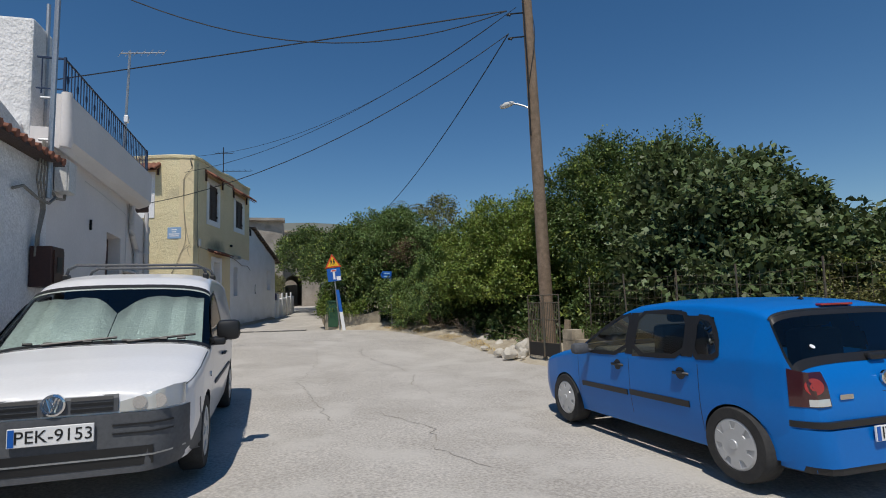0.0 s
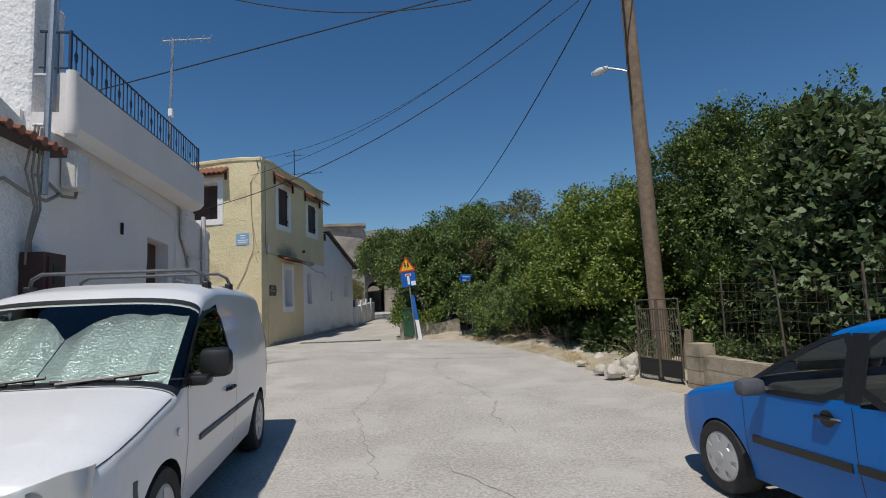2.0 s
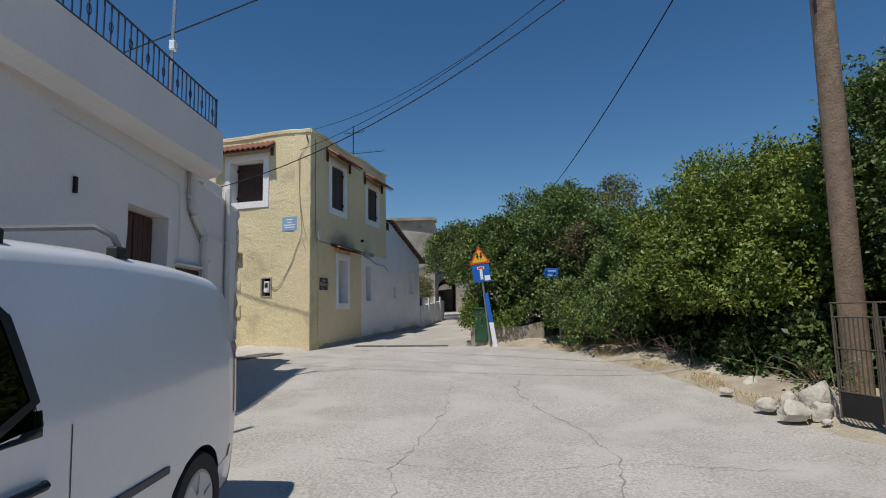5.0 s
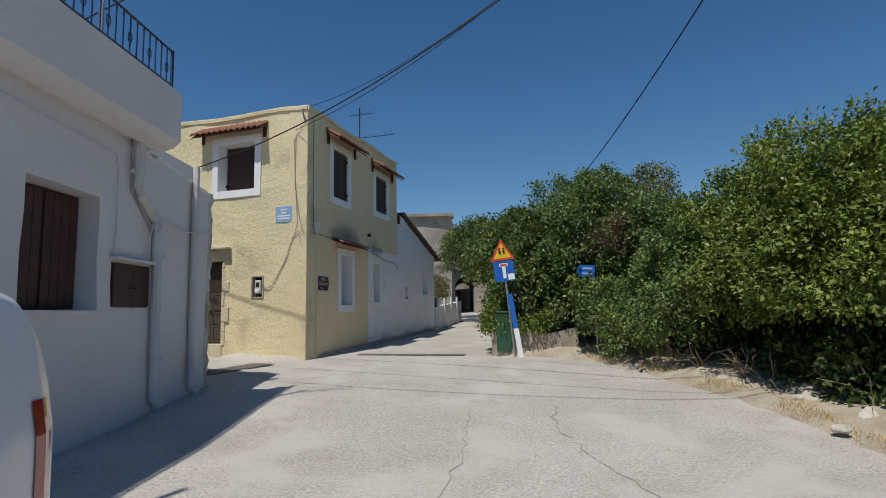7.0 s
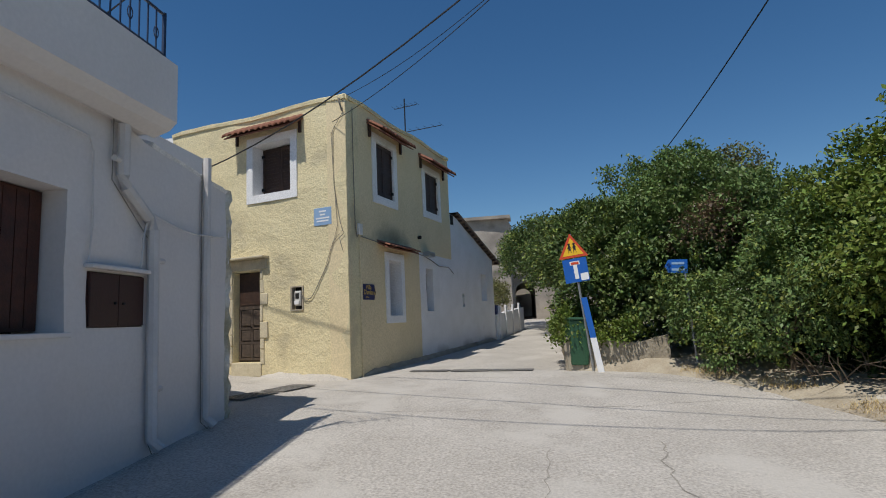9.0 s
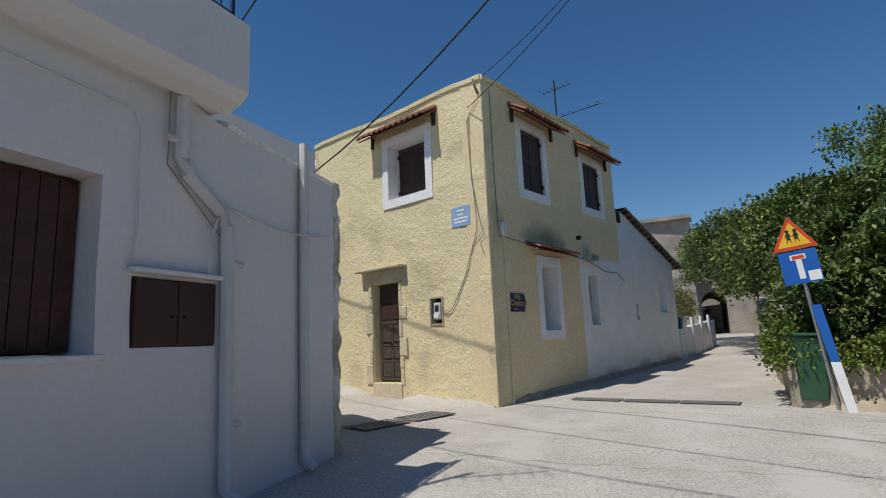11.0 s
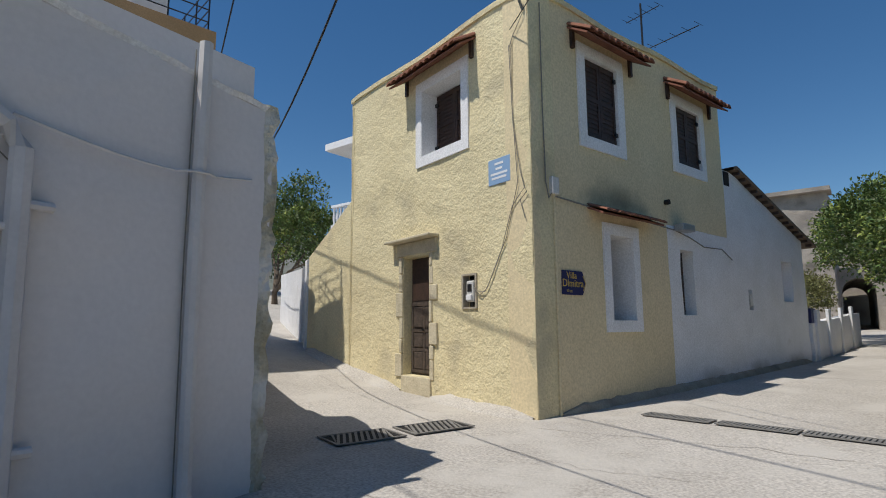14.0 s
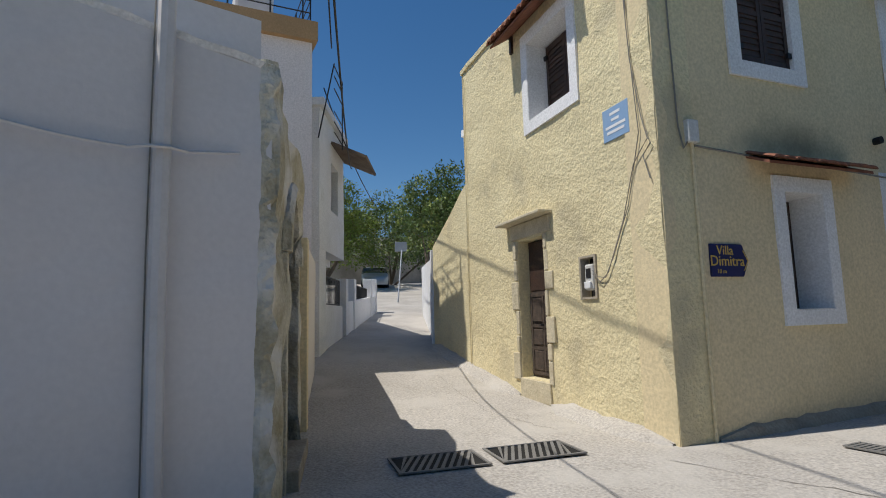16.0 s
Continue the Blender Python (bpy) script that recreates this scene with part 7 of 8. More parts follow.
for x in (-0.2, 0.2):
    part("wheel", lathe(bmesh.new(), [(0.08, -0.02), (0.1, -0.01), (0.1, 0.01), (0.08, 0.02)], bmx @ Vector((x, 0.24, 0.09)), 14), M_TRIM, bn_)
part("handle", tube(bmesh.new(), [bmx @ Vector((-0.2, 0.32, 0.9)), bmx @ Vector((0.2, 0.32, 0.9))], 0.018, 6), M_BIN, bn_)
bs = thing("half_hidden_sign", "blue arrow sign half hidden in the bushes", "sign")
bsm = Matrix.Translation((2.80, 18.42, 2.42)) @ pose(0, 0, 0, 0, 4, -22)
part("board", prism(bmesh.new(), [(-0.21, 0.0), (-0.15, -0.12), (0.17, -0.12), (0.17, 0.12), (-0.15, 0.12)], 0.02, bsm), M_BLUE, bs)
for z in (0.03, -0.08):
    part("text_bar", prism(bmesh.new(), [(-0.09, z), (0.12, z), (0.12, z + 0.04), (-0.09, z + 0.04)], 0.003, bsm @ Matrix.Translation((0, -0.004, 0))), M_LBLUE, bs)
part("post", tube(bmesh.new(), [bsm @ Vector((0.1, 0.04, 0.1)), (2.95, 18.3, 0.5)], 0.022, 7), M_STEEL, bs)

# low rubble wall behind the bin, turning into the alley
low = thing("rubble_wall", "low crumbling rendered rubble wall at the alley mouth", "wall", kind="structure")
W_A = Face((0.75, 18.75), (2.6, 18.62))
if W_A.n.y > 0:
    W_A.flip()
part("face", wall_mesh(W_A, 0, 1.85, 0.3, 1.25, 0.3, [], 0.12, 0.08, top=lambda s: 1.16 + 0.06 * math.sin(s * 4)), M_STONE, low)
W_B = Face((0.78, 18.72), (0.98, 30.0))
if W_B.n.x > 0:
    W_B.flip()
part("face", wall_mesh(W_B, 0.0, 11.0, 0.3, 1.7, 0.3, [], 0.3, 0.08, top=lambda s: 1.2 + 0.03 * s + 0.05 * math.sin(s * 3)), M_STONE, low)
W_C = Face((0.98, 30.0), (1.6, 46.0))
if W_C.n.x > 0:
    W_C.flip()
part("face", wall_mesh(W_C, 0.0, 16.0, 0.6, 3.6, 0.4, [], 0.5, 0.1, top=lambda s: 2.4 + 0.06 * s + 0.08 * math.sin(s * 2)), M_DSTONE, low)
iv = thing("wall_ivy", "bright creeper spilling over the rubble wall", "plant")
leaf_cloud("foliage", [((0.85, 18.9, 1.35), (0.28, 0.3, 0.4)), ((0.78, 19.6, 1.25), (0.22, 0.7, 0.35)), ((1.9, 18.75, 1.25), (0.6, 0.25, 0.28))], 5200, 0.075, M_LEAF_A, iv, seed=41)

# ---- stone building with the vaulted passage ----
arch_house = thing("vaulted_building", "old stone building with a dark vaulted passage", "building")
AF = Face((-8.0, 45.2), (5.0, 45.8))
if AF.n.y > 0:
    AF.flip()
bm = bmesh.new()
CX, CW, CZ = 7.45, 0.66, 2.12
pts = [(CX - CW, 1.2)] + [(CX - CW * math.cos(t), CZ + 1.15 + CW * math.sin(t)) for t in [math.pi * k / 14 for k in range(15)]] + [(CX + CW, 1.2)]
for d0, d1 in ((0.0, -9.0),):
    inner = [(bm.verts.new(AF.p(s, d0, z)), bm.verts.new(AF.p(s, d1, z))) for s, z in pts]
    for a, b in zip(inner, inner[1:]):
        bm.faces.new((a[0], b[0], b[1], a[1]))
    left = [bm.verts.new(AF.p(0, d0, 1.0)), bm.verts.new(AF.p(0, d0, 4.3))]
    right = [bm.verts.new(AF.p(13, d0, 1.0)), bm.verts.new(AF.p(13, d0, 4.1))]
    topm = bm.verts.new(AF.p(CX, d0, 4.3))
    bm.faces.new([left[0], *[v[0] for v in inner[:9]], topm, left[1]])
    bm.faces.new([right[1], topm, *[v[0] for v in inner[8:]], right[0]])
part("front_wall", bm, M_DSTONE, arch_house)
part("roof", boxed((0, -9, 4.3), (13, 0.05, 4.45), AF.m()), M_DSTONE, arch_house)
part("side_wall", boxed((0, -9, 0.8), (0.3, -0.02, 4.3), AF.m()), M_DSTONE, arch_house)
tower = thing("old_tower", "weathered rendered tower rising behind the lean-to", "building")
part("body", wall_mesh(Face((-6.5, 43.6), (-1.35, 43.9)) if Face((-6.5, 43.6), (-1.35, 43.9)).n.y < 0 else Face((-6.5, 43.6), (-1.35, 43.9)).flip(), 0, 5.15, 0.8, 8.05, 1.35, [], 0.5, 0.06), M_DSTONE, tower)
part("cornice", boxed((-6.6, 43.45, 8.05), (-1.2, 45.0, 8.25)), M_DSTONE, tower)
part("side", wall_mesh(Face((-1.36, 43.95), (-1.3, 47.5)), 0, 3.5, 0.8, 8.0, 0.4, [(1.2, 1.9, 6.0, 7.2)], 0.5, 0.05), M_DSTONE, tower)
fb = thing("far_building", "grey stone house beyond the tower", "building")
part("wall", boxed((-3, 55, 1.5), (6, 60, 8.6)), M_DSTONE, fb)
part("roof_slab", boxed((-3.2, 54.8, 8.6), (6.2, 60.2, 8.8)), M_STONE, fb)
yw = thing("inner_yellow_wall", "sunlit ochre house seen through the passage", "house")
part("wall", boxed((-5.0, 56.0, 1.5), (1.5, 56.3, 5.0)), M_YELLOW, yw)
# white garden walls past the lean-to
gw = thing("white_garden_wall", "low white rendered garden wall with piers", "wall", kind="structure")
GW = Face(F2.p(9.55, 0.06, 0).xy, (-0.35, 34.5))
part("wall", wall_mesh(GW, 0.0, 6.4, 0.4, 2.2, 0.25, [], 0.4, 0.03, top=lambda s: 1.75 + 0.05 * s), M_WHITE2, gw)
for s in (0.3, 1.6, 3.2, 4.8):
    part("pier", boxed((s, -0.02, 0.5), (s + 0.3, 0.05, 2.05 + 0.04 * s), GW.m(), 0.01), M_WHITE2, gw)
solo("planter_box", boxed((0.05, -0.22, 1.76), (0.5, -0.02, 2.1), GW.m(), 0.01), M_NAVY, "dark blue plastic planter on the garden wall", "planter")
gs = thing("garden_shrub", "olive yellow shrub behind the white wall", "bush")
leaf_cloud("foliage", [((-1.6, 31.5, 2.5), (0.8, 1.6, 0.7)), ((-1.9, 34.0, 2.6), (0.9, 1.5, 0.8))], 9000, 0.09, M_LEAF_E, gs, seed=43)
part("stem", tube(bmesh.new(), [(-1.6, 31.5, 0.9), (-1.6, 31.5, 2.4)], 0.04, 6), M_BARK, gs)

# ---- houses up the alley ----
pink = thing("pink_house", "two-storey pale plastered house with a tan roof slab", "house")
PR_ = Matrix.Translation((-9.36, 17.25, 0)) @ pose(0, 0, 0, 0, 0, -8.5)
part("wall", boxed((-7, -6.0, 0.5), (-0.12, -0.06, 6.93), PR_), M_PINK, pink)
part("roof_slab", boxed((-7.1, -6.1, 6.931), (0.0, 0.02, 7.30), PR_), M_TAN, pink, "tan painted roof slab")
rr = thing("roof_railing", "black steel railing around the flat roof", "railing")
for z in (7.5, 7.75, 8.0, 8.25):
    part("rail", tube(bmesh.new(), [PR_ @ Vector(p) for p in ((-0.1, -6.0, z), (-0.1, -0.1, z), (-5, -0.1, z))], 0.014, 5), M_BLACK, rr)
for i in range(9):
    part("post", tube(bmesh.new(), [PR_ @ Vector((-0.1, -0.1 - i * 0.72, 7.29)), PR_ @ Vector((-0.1, -0.1 - i * 0.72, 8.27))], 0.016, 5), M_BLACK, rr)
for i in range(1, 6):
    part("post", tube(bmesh.new(), [PR_ @ Vector((-0.1 - i * 0.72, -0.1, 7.29)), PR_ @ Vector((-0.1 - i * 0.72, -0.1, 8.27))], 0.016, 5), M_BLACK, rr)
solo("water_tank", boxed((-1.3, -1.4, 7.305), (-0.5, -0.7, 7.95), PR_, 0.06), M_SIGNW, "white plastic water tank on the flat roof", "tank")
solo("alley_drainpipe", tube(bmesh.new(), [(-9.78, 17.2, 6.9), (-9.8, 17.22, 1.4)], 0.045, 7), M_PIPE, "white drainpipe on the alley house corner", "drainpipe")
G = Face((-9.6, 17.35), (-15.4, 21.3))
if G.n.y < 0:
    G.flip()
GM = G.m()
white2 = thing("alley_house", "white two-storey alley house with recessed veranda", "house")
part("wall", wall_mesh(G, 0.2, 2.62, 3.15, 5.85, 0.3, [(1.25, 2.0, 4.05, 5.05)], 0.4, 0.02), M_WHITE2, white2, "white upper wall")
# near-black sheet painted for the unlit room behind the window
part("window_pane", boxed((1.26, -0.2, 4.06), (1.99, -0.17, 5.04), GM), M_DARK, white2)
part("pier", boxed((0.2, -0.3, 0.8), (0.75, 0.0, 3.149), GM), M_WHITE2, white2)
part("base_wall", boxed((0.751, -0.15, 0.8), (2.55, -0.02, 2.12), GM), M_WHITE2, white2)
part("veranda_back", boxed((0.3, -2.2, 0.8), (2.62, -2.0, 5.85), GM), M_WHITE2, white2)
part("end_wall", boxed((2.45, -2.0, 3.15), (2.62, -0.31, 5.85), GM), M_WHITE2, white2)
part("balcony_slab", boxed((0.2, -2.0, 3.0), (2.62, -0.31, 3.15), GM), M_WHITE2, white2)
part("roof_slab", boxed((0.1, -2.3, 5.85), (2.7, 0.1, 6.0), GM), M_WHITE2, white2)
aw2 = part("canopy", boxed((0, 0, 0), (1, 1, 0.05)), M_ROOF, white2, "brown tiled canopy")
aw2.matrix_basis = Matrix.Translation(G.p(1.2, 0.0, 5.45)) @ Matrix(((G.u.x, G.n.x, 0), (G.u.y, G.n.y, 0), (0, 0, 1))).to_4x4() @ pose(0, 0, 0, -24) @ Matrix.Diagonal((1.5, 0.8, 1, 1))


def grille(s0, s1, z0, z1, d, label):
    t_ = thing("window_grille", label, "railing", group="black railings in the alley")
    n_ = int((s1 - s0) / 0.11)
    for i in range(n_ + 1):
        s = s0 + (s1 - s0) * i / n_
        part("bar", tube(bmesh.new(), [G.p(s, d, z0), G.p(s, d, z1)], 0.01, 4), M_BLACK, t_)
    for z in (z0, z1):
        part("rail", tube(bmesh.new(), [G.p(s0, d, z), G.p(s1, d, z)], 0.014, 4), M_BLACK, t_)


grille(0.78, 2.5, 2.14, 2.68, -0.08, "black iron veranda railing on a white base")
low_w = thing("alley_garden_wall", "low white alley wall with black railings", "wall", kind="structure")
part("wall", wall_mesh(G, 2.75, 8.2, 0.8, 2.6, 0.2, [], 0.5, 0.02, top=lambda s: 2.2 + (s - 2.75) * 0.065), M_WHITE2, low_w)
for s in (2.75, 3.9, 7.0, 8.1):
    part("pier", boxed((s, -0.22, 1.0), (s + 0.28, 0.03, 2.75 + (s - 2.75) * 0.065), GM, 0.01), M_WHITE2, low_w)
grille(4.2, 6.9, 2.32, 2.72, -0.1, "black iron railing on the low white wall")
ub = thing("upper_balcony_rails", "black steel balcony rails along the alley house", "railing")
for z in (5.3, 5.5, 5.7, 6.15, 6.4, 6.6):
    part("rail", tube(bmesh.new(), [G.p(0.1, 0.3, z), G.p(0.9, 0.3, z)], 0.012, 4), M_BLACK, ub)
part("post", tube(bmesh.new(), [G.p(0.9, 0.3, 5.2), G.p(0.9, 0.3, 6.65)], 0.014, 4), M_BLACK, ub)
part("post", tube(bmesh.new(), [G.p(0.1, 0.0, 5.2), G.p(0.1, 0.3, 6.65)], 0.014, 4), M_BLACK, ub)
# small annex between the flaking wall and the pink house
annex = thing("alley_annex", "white annex wall with a round-topped opening", "house")
part("wall", wall_mesh(SIDE, 2.92, 5.9, 0.3, 2.78, 0.3, [], 0.4, 0.02), M_WHITE, annex)
part("pier", boxed((2.72, -0.05, 0.4), (2.95, 0.06, 2.75), SIDE.m(), 0.01), M_YELLOW2, annex)
AM = SIDE.m()
dr2 = thing("arched_doorway", "plastered arched doorway surround in the flaking wall", "doorway")
for s in (0.74, 1.90):
    part("jamb", boxed((s, -0.25, 0.45), (s + 0.12, 0.03, 2.35), AM, 0.01), M_FLAKE, dr2)
ring = [(SIDE.p(1.38 - 0.58 * math.cos(t), 0.0, 2.35 + 0.62 * math.sin(t))) for t in [math.pi * k / 12 for k in range(13)]]
part("arch_band", tube(bmesh.new(), ring, 0.07, 6), M_FLAKE, dr2)
part("door_leaf", boxed((0.86, -0.35, 0.5), (1.9, -0.3, 2.95), AM), M_OLDWOOD, dr2)
part("threshold", boxed((0.8, -0.3, 0.4), (1.95, 0.12, 0.72), AM, 0.01), M_STONE, dr2)

# white wall and gate past the ochre yard wall
H = Face(F1.p(6.95, 0, 0).xy, (-15.5, 23.2))
if H.n.y > 0:
    H.flip()
hw = thing("white_lane_wall", "white lane wall with a grey metal gate", "wall", kind="structure")
part("wall", wall_mesh(H, 1.0, 5.8, 0.8, 3.5, 0.25, [], 0.5, 0.02, top=lambda s: 3.1 + 0.05 * s), M_WHITE2, hw)
part("pier", boxed((0.0, -0.2, 0.9), (0.28, 0.04, 3.25), H.m(), 0.01), M_WHITE2, hw)
part("gate_panel", boxed((0.29, -0.12, 1.2), (0.99, -0.08, 2.95), H.m()), M_STEEL, hw, "grey metal gate panel")
rh = thing("balustrade_house", "white house with a balustraded balcony and canopy", "house")
part("wall", boxed((-15.8, 27.2, 1.5), (-10.5, 33, 8.4)), M_WHITE2, rh)
part("canopy", boxed((-15.9, 25.3, 8.35), (-10.5, 33, 8.6)), M_WHITE2, rh)
part("balcony_slab", boxed((-15.6, 25.4, 5.25), (-10.5, 27.2, 5.45)), M_WHITE2, rh)
part("handrail", boxed((-15.6, 25.4, 6.10), (-10.5, 25.55, 6.2), None, 0.01), M_WHITE2, rh)
for i in range(27):
    bm = lathe(bmesh.new(), [(0.05, 0.0), (0.035, 0.1), (0.065, 0.28), (0.035, 0.5), (0.05, 0.65)], (0, 0, 0), 8)
    b = part("baluster", bm, M_WHITE2, rh, smooth=True)
    b.matrix_basis = Matrix.Translation((-15.5 + i * 0.185, 25.48, 5.45)) @ pose(0, 0, 0, 0, -90, 0)
# flat near-black sheet painted for the window's unlit inside
part("dark_window", boxed((-14.2, 27.15, 5.6), (-13.0, 27.19, 7.6)), M_DARK, rh)
ac = thing("air_conditioner", "grey outdoor air conditioning unit under the canopy", "air conditioner")
part("case", boxed((-15.4, 26.78, 7.15), (-14.5, 27.18, 7.85), None, 0.02), M_BOX, ac)
part("fan_grille", disc(bmesh.new(), (-15.05, 26.77, 7.5), (0, -1, 0), 0.26, 0.01, 20), M_TRIM, ac)

# far end of the alley
for i, (nm, lab, base, blobs, mat) in enumerate((
        ("lane_tree", "leafy green tree at the end of the lane", (-29, 25.2, 3), [((-29, 25.2, 7.0), (2.4, 2.4, 2.6)), ((-30, 27.0, 6.0), (2.0, 2.0, 2.2))], M_LEAF_A),
        ("lane_tree", "dark leafy tree at the end of the lane", (-33, 31.5, 3), [((-33, 31.5, 7.0), (2.6, 2.6, 2.8)), ((-30.5, 31.5, 6.0), (1.8, 1.8, 2.0)), ((-28, 32, 6.5), (1.8, 1.8, 2.2))], M_LEAF_B),
        ("lane_tree", "broad green tree over the lane wall", (-22, 27.5, 2.5), [((-22.0, 28.2, 6.6), (2.2, 2.0, 2.2)), ((-24, 30.0, 6.2), (2.0, 2.0, 2.0)), ((-19.5, 27.6, 5.6), (1.4, 1.4, 1.5))], M_LEAF_B),
        ("lane_tree", "yellowish tree far up the lane", (-40, 33, 4), [((-40, 33.0, 7.6), (3.0, 3.0, 3.0)), ((-42, 29.5, 7.2), (2.6, 2.6, 2.8))], M_LEAF_E))):
    tree(nm, lab, "tree", base, blobs, 16000, 0.17, mat, 60 + i, trunk=0.14)
bw = thing("lane_end_wall", "shaded grey wall at the lane's end", "wall", kind="structure")
part("wall", boxed((-36.5, 27, 3.0), (-36, 36, 6.4)), M_DSTONE, bw)
car3 = thing("parked_car", "small silver hatchback parked up the lane", "car", at=pose(-29.2, 28.5, ground_z(-29, 28.8) + 0.02, 0, 0, 65))
for ob in [o for o in hatch.children_recursive if o.parent is hatch and o.name.split(".")[0] in ("body", "windscreen", "rear_window", "side_window", "window_seal", "wheel", "bumper_strip", "rear_bumper", "tail_light", "cabin")]:
    c = ob.copy()
    scene.collection.objects.link(c)
    c.parent = car3
    if ob.name.split(".")[0] in ("body", "rear_bumper"):
        c.data = ob.data.copy()
        c.data.materials.clear()
        c.data.materials.append(M_CARS)
        c["label"] = "silver painted body"
ls = thing("lane_sign", "rectangular sign on a leaning pole", "road sign")
part("pole", tube(bmesh.new(), [(-19.6, 24.6, 2.3), (-20.2, 25.2, 4.9)], 0.035, 6), M_STEEL, ls)
part("plate", boxed((-0.25, -0.01, -0.2), (0.25, 0.01, 0.2), Matrix.Translation((-20.15, 25.1, 4.8)) @ pose(0, 0, 0, 0, 0, 60)), M_STEEL, ls)

# hills beyond the village
bm = bmesh.new()
rows = []
for i in range(60):
    a = radians(80 + 130 * i / 59)
    rows.append([bm.verts.new((math.cos(a) * r_, math.sin(a) * r_, h * (0.75 + 0.3 * noise.noise(Vector((a * 4, k, 0)))) + 2)) for k, (r_, h) in enumerate(((180, 0), (260, 30), (340, 62), (420, 80), (600, 60)))])
for a, b in zip(rows, rows[1:]):
    for k in range(4):
        bm.faces.new((a[k], a[k + 1], b[k + 1], b[k]))
solo("hill_backdrop", bm, M_HILL, "distant scrub-covered grey hillside", "hill", kind="structure", smooth=True)

# ---- drains and cracks in the street ----
def grate(c, d, length, width, label, bars, slant=0.0):
    g_ = thing("drain_grate", label, "drain", group="street drain grates")
    u = Vector((*d, 0)).normalized()
    v = Vector((-u.y, u.x, 0))
    sl = (ground_z(c[0] + u.x * length / 2, c[1] + u.y * length / 2) - ground_z(c[0] - u.x * length / 2, c[1] - u.y * length / 2)) / length
    z = ground_z(*c) + 0.012
    m = Matrix(((u.x, v.x, 0, c[0]), (u.y, v.y, 0, c[1]), (sl, 0, 1, z), (0, 0, 0, 1)))
    h, w = length / 2, width / 2
    # flat near-black sheet that paints the shade under the bars
    bm = bmesh.new()
    bm.faces.new([bm.verts.new(m @ Vector(p)) for p in ((-h, -w, 0.001), (h, -w, 0.001), (h, w, 0.001), (-h, w, 0.001))])
    part("pit", bm, M_DARK, g_)
    bm = bmesh.new()
    e = 0.025
    for a, b in (((-h, -w, 0), (h, -w + e, 0.012)), ((-h, w - e, 0), (h, w, 0.012)), ((-h, -w + e, 0), (-h + e, w - e, 0.012)), ((h - e, -w + e, 0), (h, w - e, 0.012))):
        box(bm, a, b, m)
    part("frame", bm, M_GRATE, g_)
    for i in range(bars):
        x = -h + e + (2 * h - 2 * e) * (i + 0.5) / bars
        q = [(x - 0.016 - slant, -w + e), (x + 0.016 - slant, -w + e), (x + 0.016 + slant, w - e), (x - 0.016 + slant, w - e)]
        q = [(max(-h + 0.01, min(h - 0.01, a)), b) for a, b in q]
        bm = bmesh.new()
        t_ = [bm.verts.new(m @ Vector((a, b, 0.010))) for a, b in q]
        l_ = [bm.verts.new(m @ Vector((a, b, 0.002))) for a, b in q]
        bm.faces.new(t_)
        for k in range(4):
            bm.faces.new((t_[k], l_[k], l_[(k + 1) % 4], t_[(k + 1) % 4]))
        part("bar", bm, M_GRATE, g_)


gdir = (0.30, 0.95)
grate((-4.27, 16.38), gdir, 0.78, 0.52, "slotted iron drain grate at the alley mouth", 11, 0.1)
grate((-4.0, 17.22), gdir, 0.78, 0.52, "slotted iron drain grate at the alley mouth", 11, 0.1)
ddir = (1.0, -0.14)
for x in (-1.93, -1.08, -0.25):
    grate((x, 19.28 - 0.14 * (x + 1.9)), ddir, 0.80, 0.26, "narrow iron channel drain across the alley", 16)
rng = random.Random(33)
cr = bmesh.new()


def crack(pts, w):
    """A thin dark wandering line in the concrete."""
    rnd = rng
    line = []
    for (ax, ay), (bx, by) in zip(pts, pts[1:]):
        k_ = max(2, int(math.hypot(bx - ax, by - ay) / 0.12))
        for i in range(k_):
            t_ = i / k_
            line.append((ax + (bx - ax) * t_ + rnd.gauss(0, 0.025), ay + (by - ay) * t_ + rnd.gauss(0, 0.025)))
    prev = None
    for i, (x, y) in enumerate(line):
        n_ = line[min(i + 1, len(line) - 1)]
        p_ = line[max(i - 1, 0)]
        d = Vector((n_[0] - p_[0], n_[1] - p_[1], 0)).normalized()
        o = Vector((-d.y, d.x, 0)) * w * rnd.uniform(0.15, 0.9)
        z = ground_z(x, y) + 0.012 * noise.noise(Vector((x * 0.6, y * 0.6, 0))) + 0.004
        a, b = cr.verts.new(Vector((x, y, z)) + o), cr.verts.new(Vector((x, y, z)) - o)
        if prev:
            cr.faces.new((prev[0], a, b, prev[1]))
        prev = (a, b)


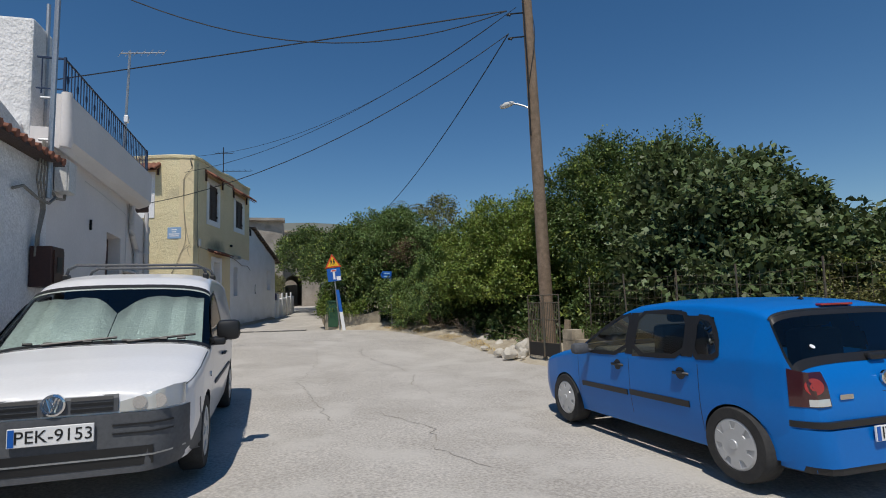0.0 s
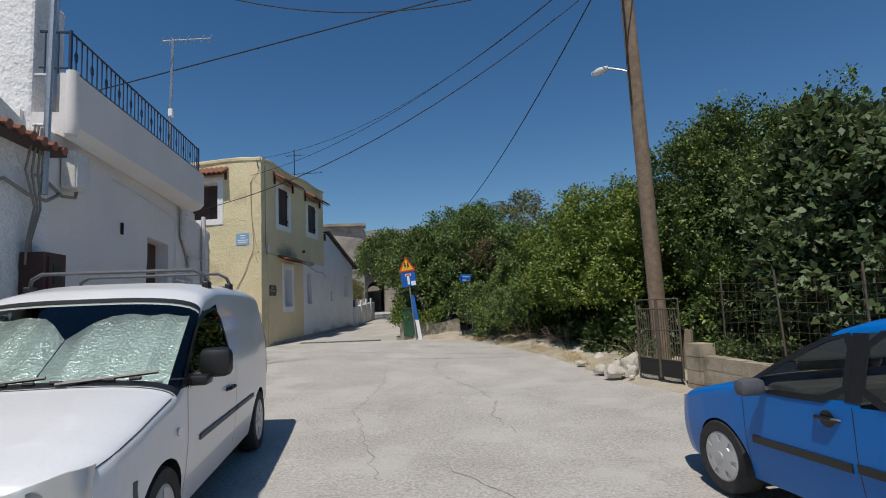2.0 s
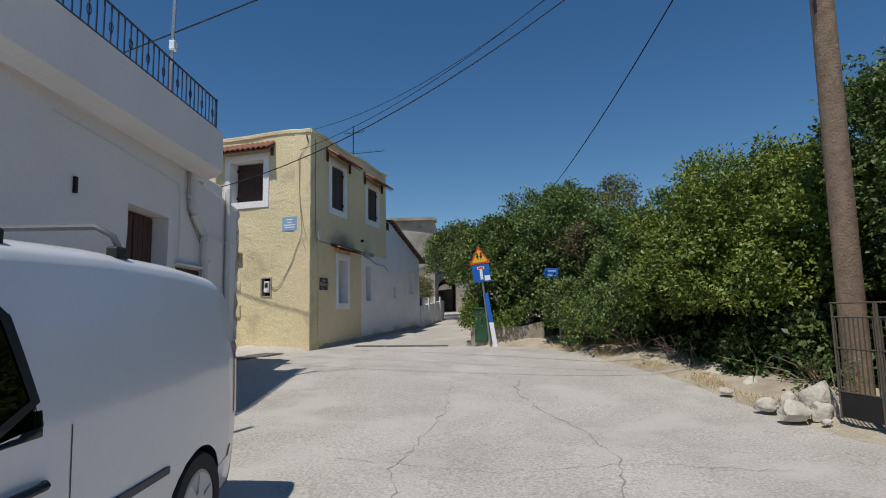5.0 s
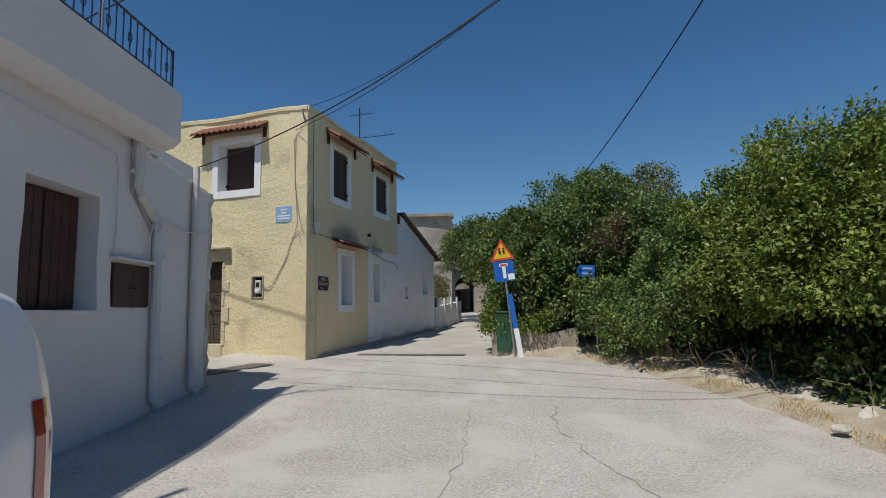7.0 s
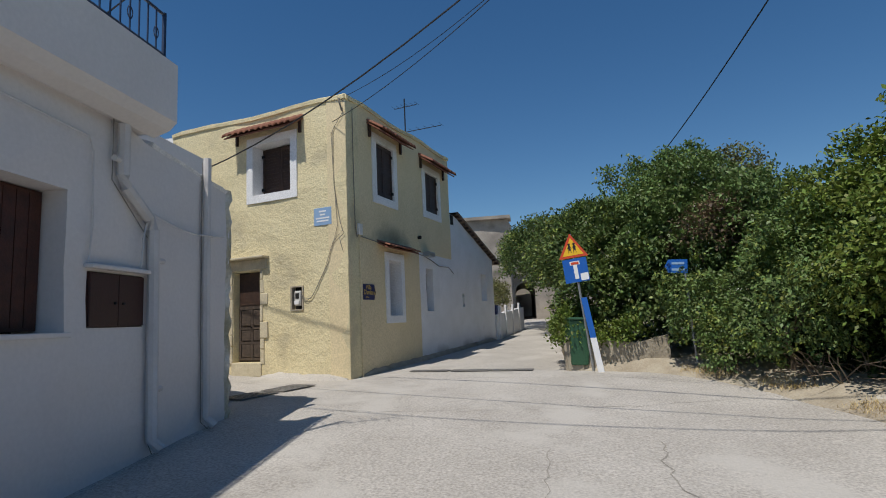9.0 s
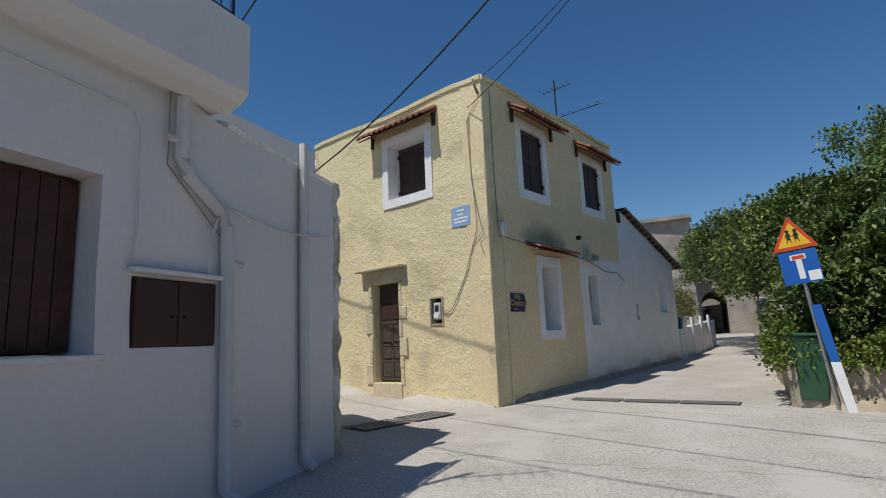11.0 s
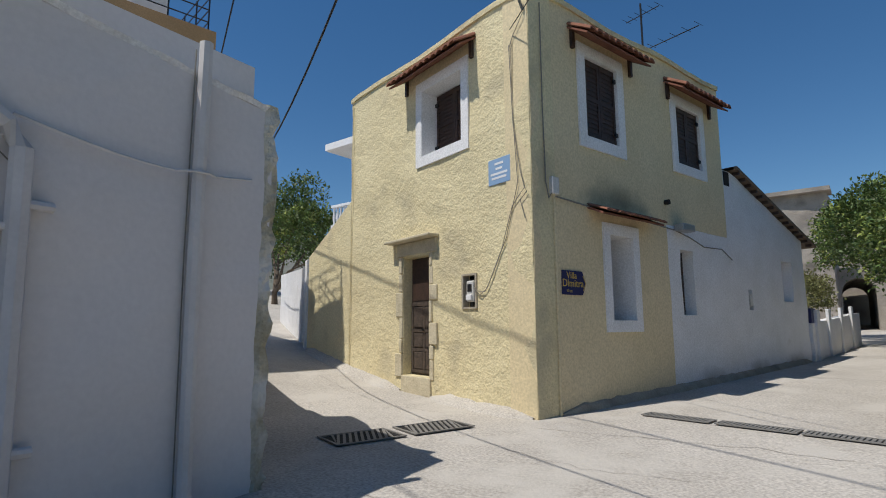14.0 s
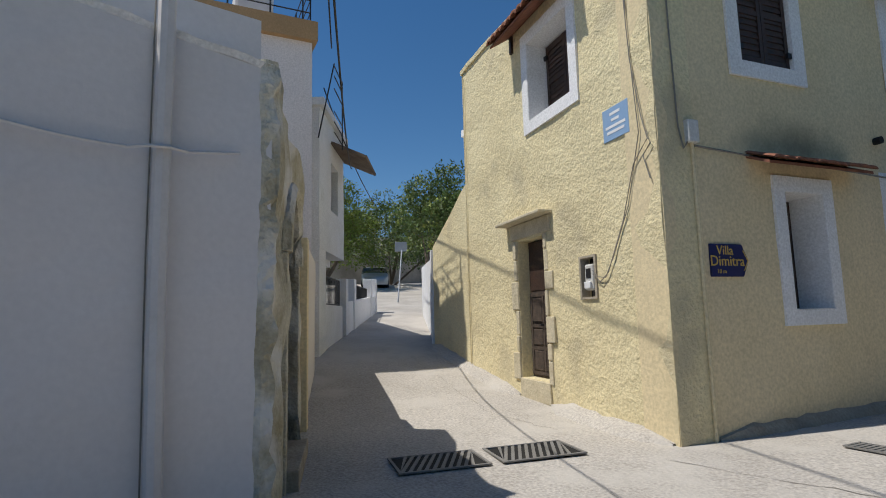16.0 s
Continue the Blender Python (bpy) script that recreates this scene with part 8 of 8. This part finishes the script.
for pts, w in ((((1.5, 14.2), (1.35, 13.2), (1.5, 12.2), (1.9, 11.0), (2.0, 10.0), (1.75, 9.0), (1.9, 8.0)), 0.009), (((0.35, 13.8), (0.3, 12.0), (0.1, 10.6), (-0.1, 9.5), (0.15, 8.0), (0.3, 6.5)), 0.008),
               (((-3.0, 15.2), (-1.5, 15.3), (0.2, 15.5), (1.8, 15.8), (3.0, 16.2)), 0.006), (((0.9, 7.0), (1.4, 6.0), (1.2, 5.2), (1.6, 4.4)), 0.008), (((-0.6, 9.8), (0.8, 9.5), (2.2, 9.9), (3.6, 9.7)), 0.005),
               (((-3.1, 17.9), (-1.0, 18.2), (1.0, 18.0), (2.2, 17.7)), 0.008), (((-4.5, 18.0), (-5.5, 18.0), (-6.6, 18.4), (-8.0, 18.8)), 0.006), (((-2.9, 16.9), (-2.0, 16.7), (-1.0, 16.9)), 0.006), (((-0.5, 3.0), (0.4, 3.4), (1.4, 3.2)), 0.006)):
    crack(pts, w)
M_CRACK = material("crack_shadow_dirt", (0.31, 0.285, 0.25), 1.0, bump=0)
solo("road_cracks", cr, M_CRACK, "thin wandering cracks in the concrete street", "crack", kind="stuff")
# small stones and leaf litter on the street
rng = random.Random(77)
verts, faces = [], []
for i in range(420):
    if i < 220:
        y = rng.uniform(6, 19)
        x = edge_x(y) - abs(rng.gauss(0, 0.35))
    else:
        s = rng.uniform(0, 6.4)
        p = L.p(s, abs(rng.gauss(0, 0.25)) + 0.03, 0)
        x, y = p.x, p.y
    z = ground_z(x, y) + 0.01
    r_ = rng.uniform(0.005, 0.016)
    n0 = len(verts)
    verts += [(x - r_, y, z), (x, y - r_ * 0.8, z), (x + r_, y + 0.2 * r_, z), (x, y + r_ * 0.7, z), (x + 0.1 * r_, y, z + r_ * 0.9)]
    faces += [(n0, n0 + 1, n0 + 4), (n0 + 1, n0 + 2, n0 + 4), (n0 + 2, n0 + 3, n0 + 4), (n0 + 3, n0, n0 + 4)]
me = bpy.data.meshes.new("loose_gravel")
me.from_pydata(verts, [], faces)
me.materials.append(M_ROCK)
tagged(new("loose_gravel", me), "small loose stones along the street's edges", "gravel", kind="stuff")
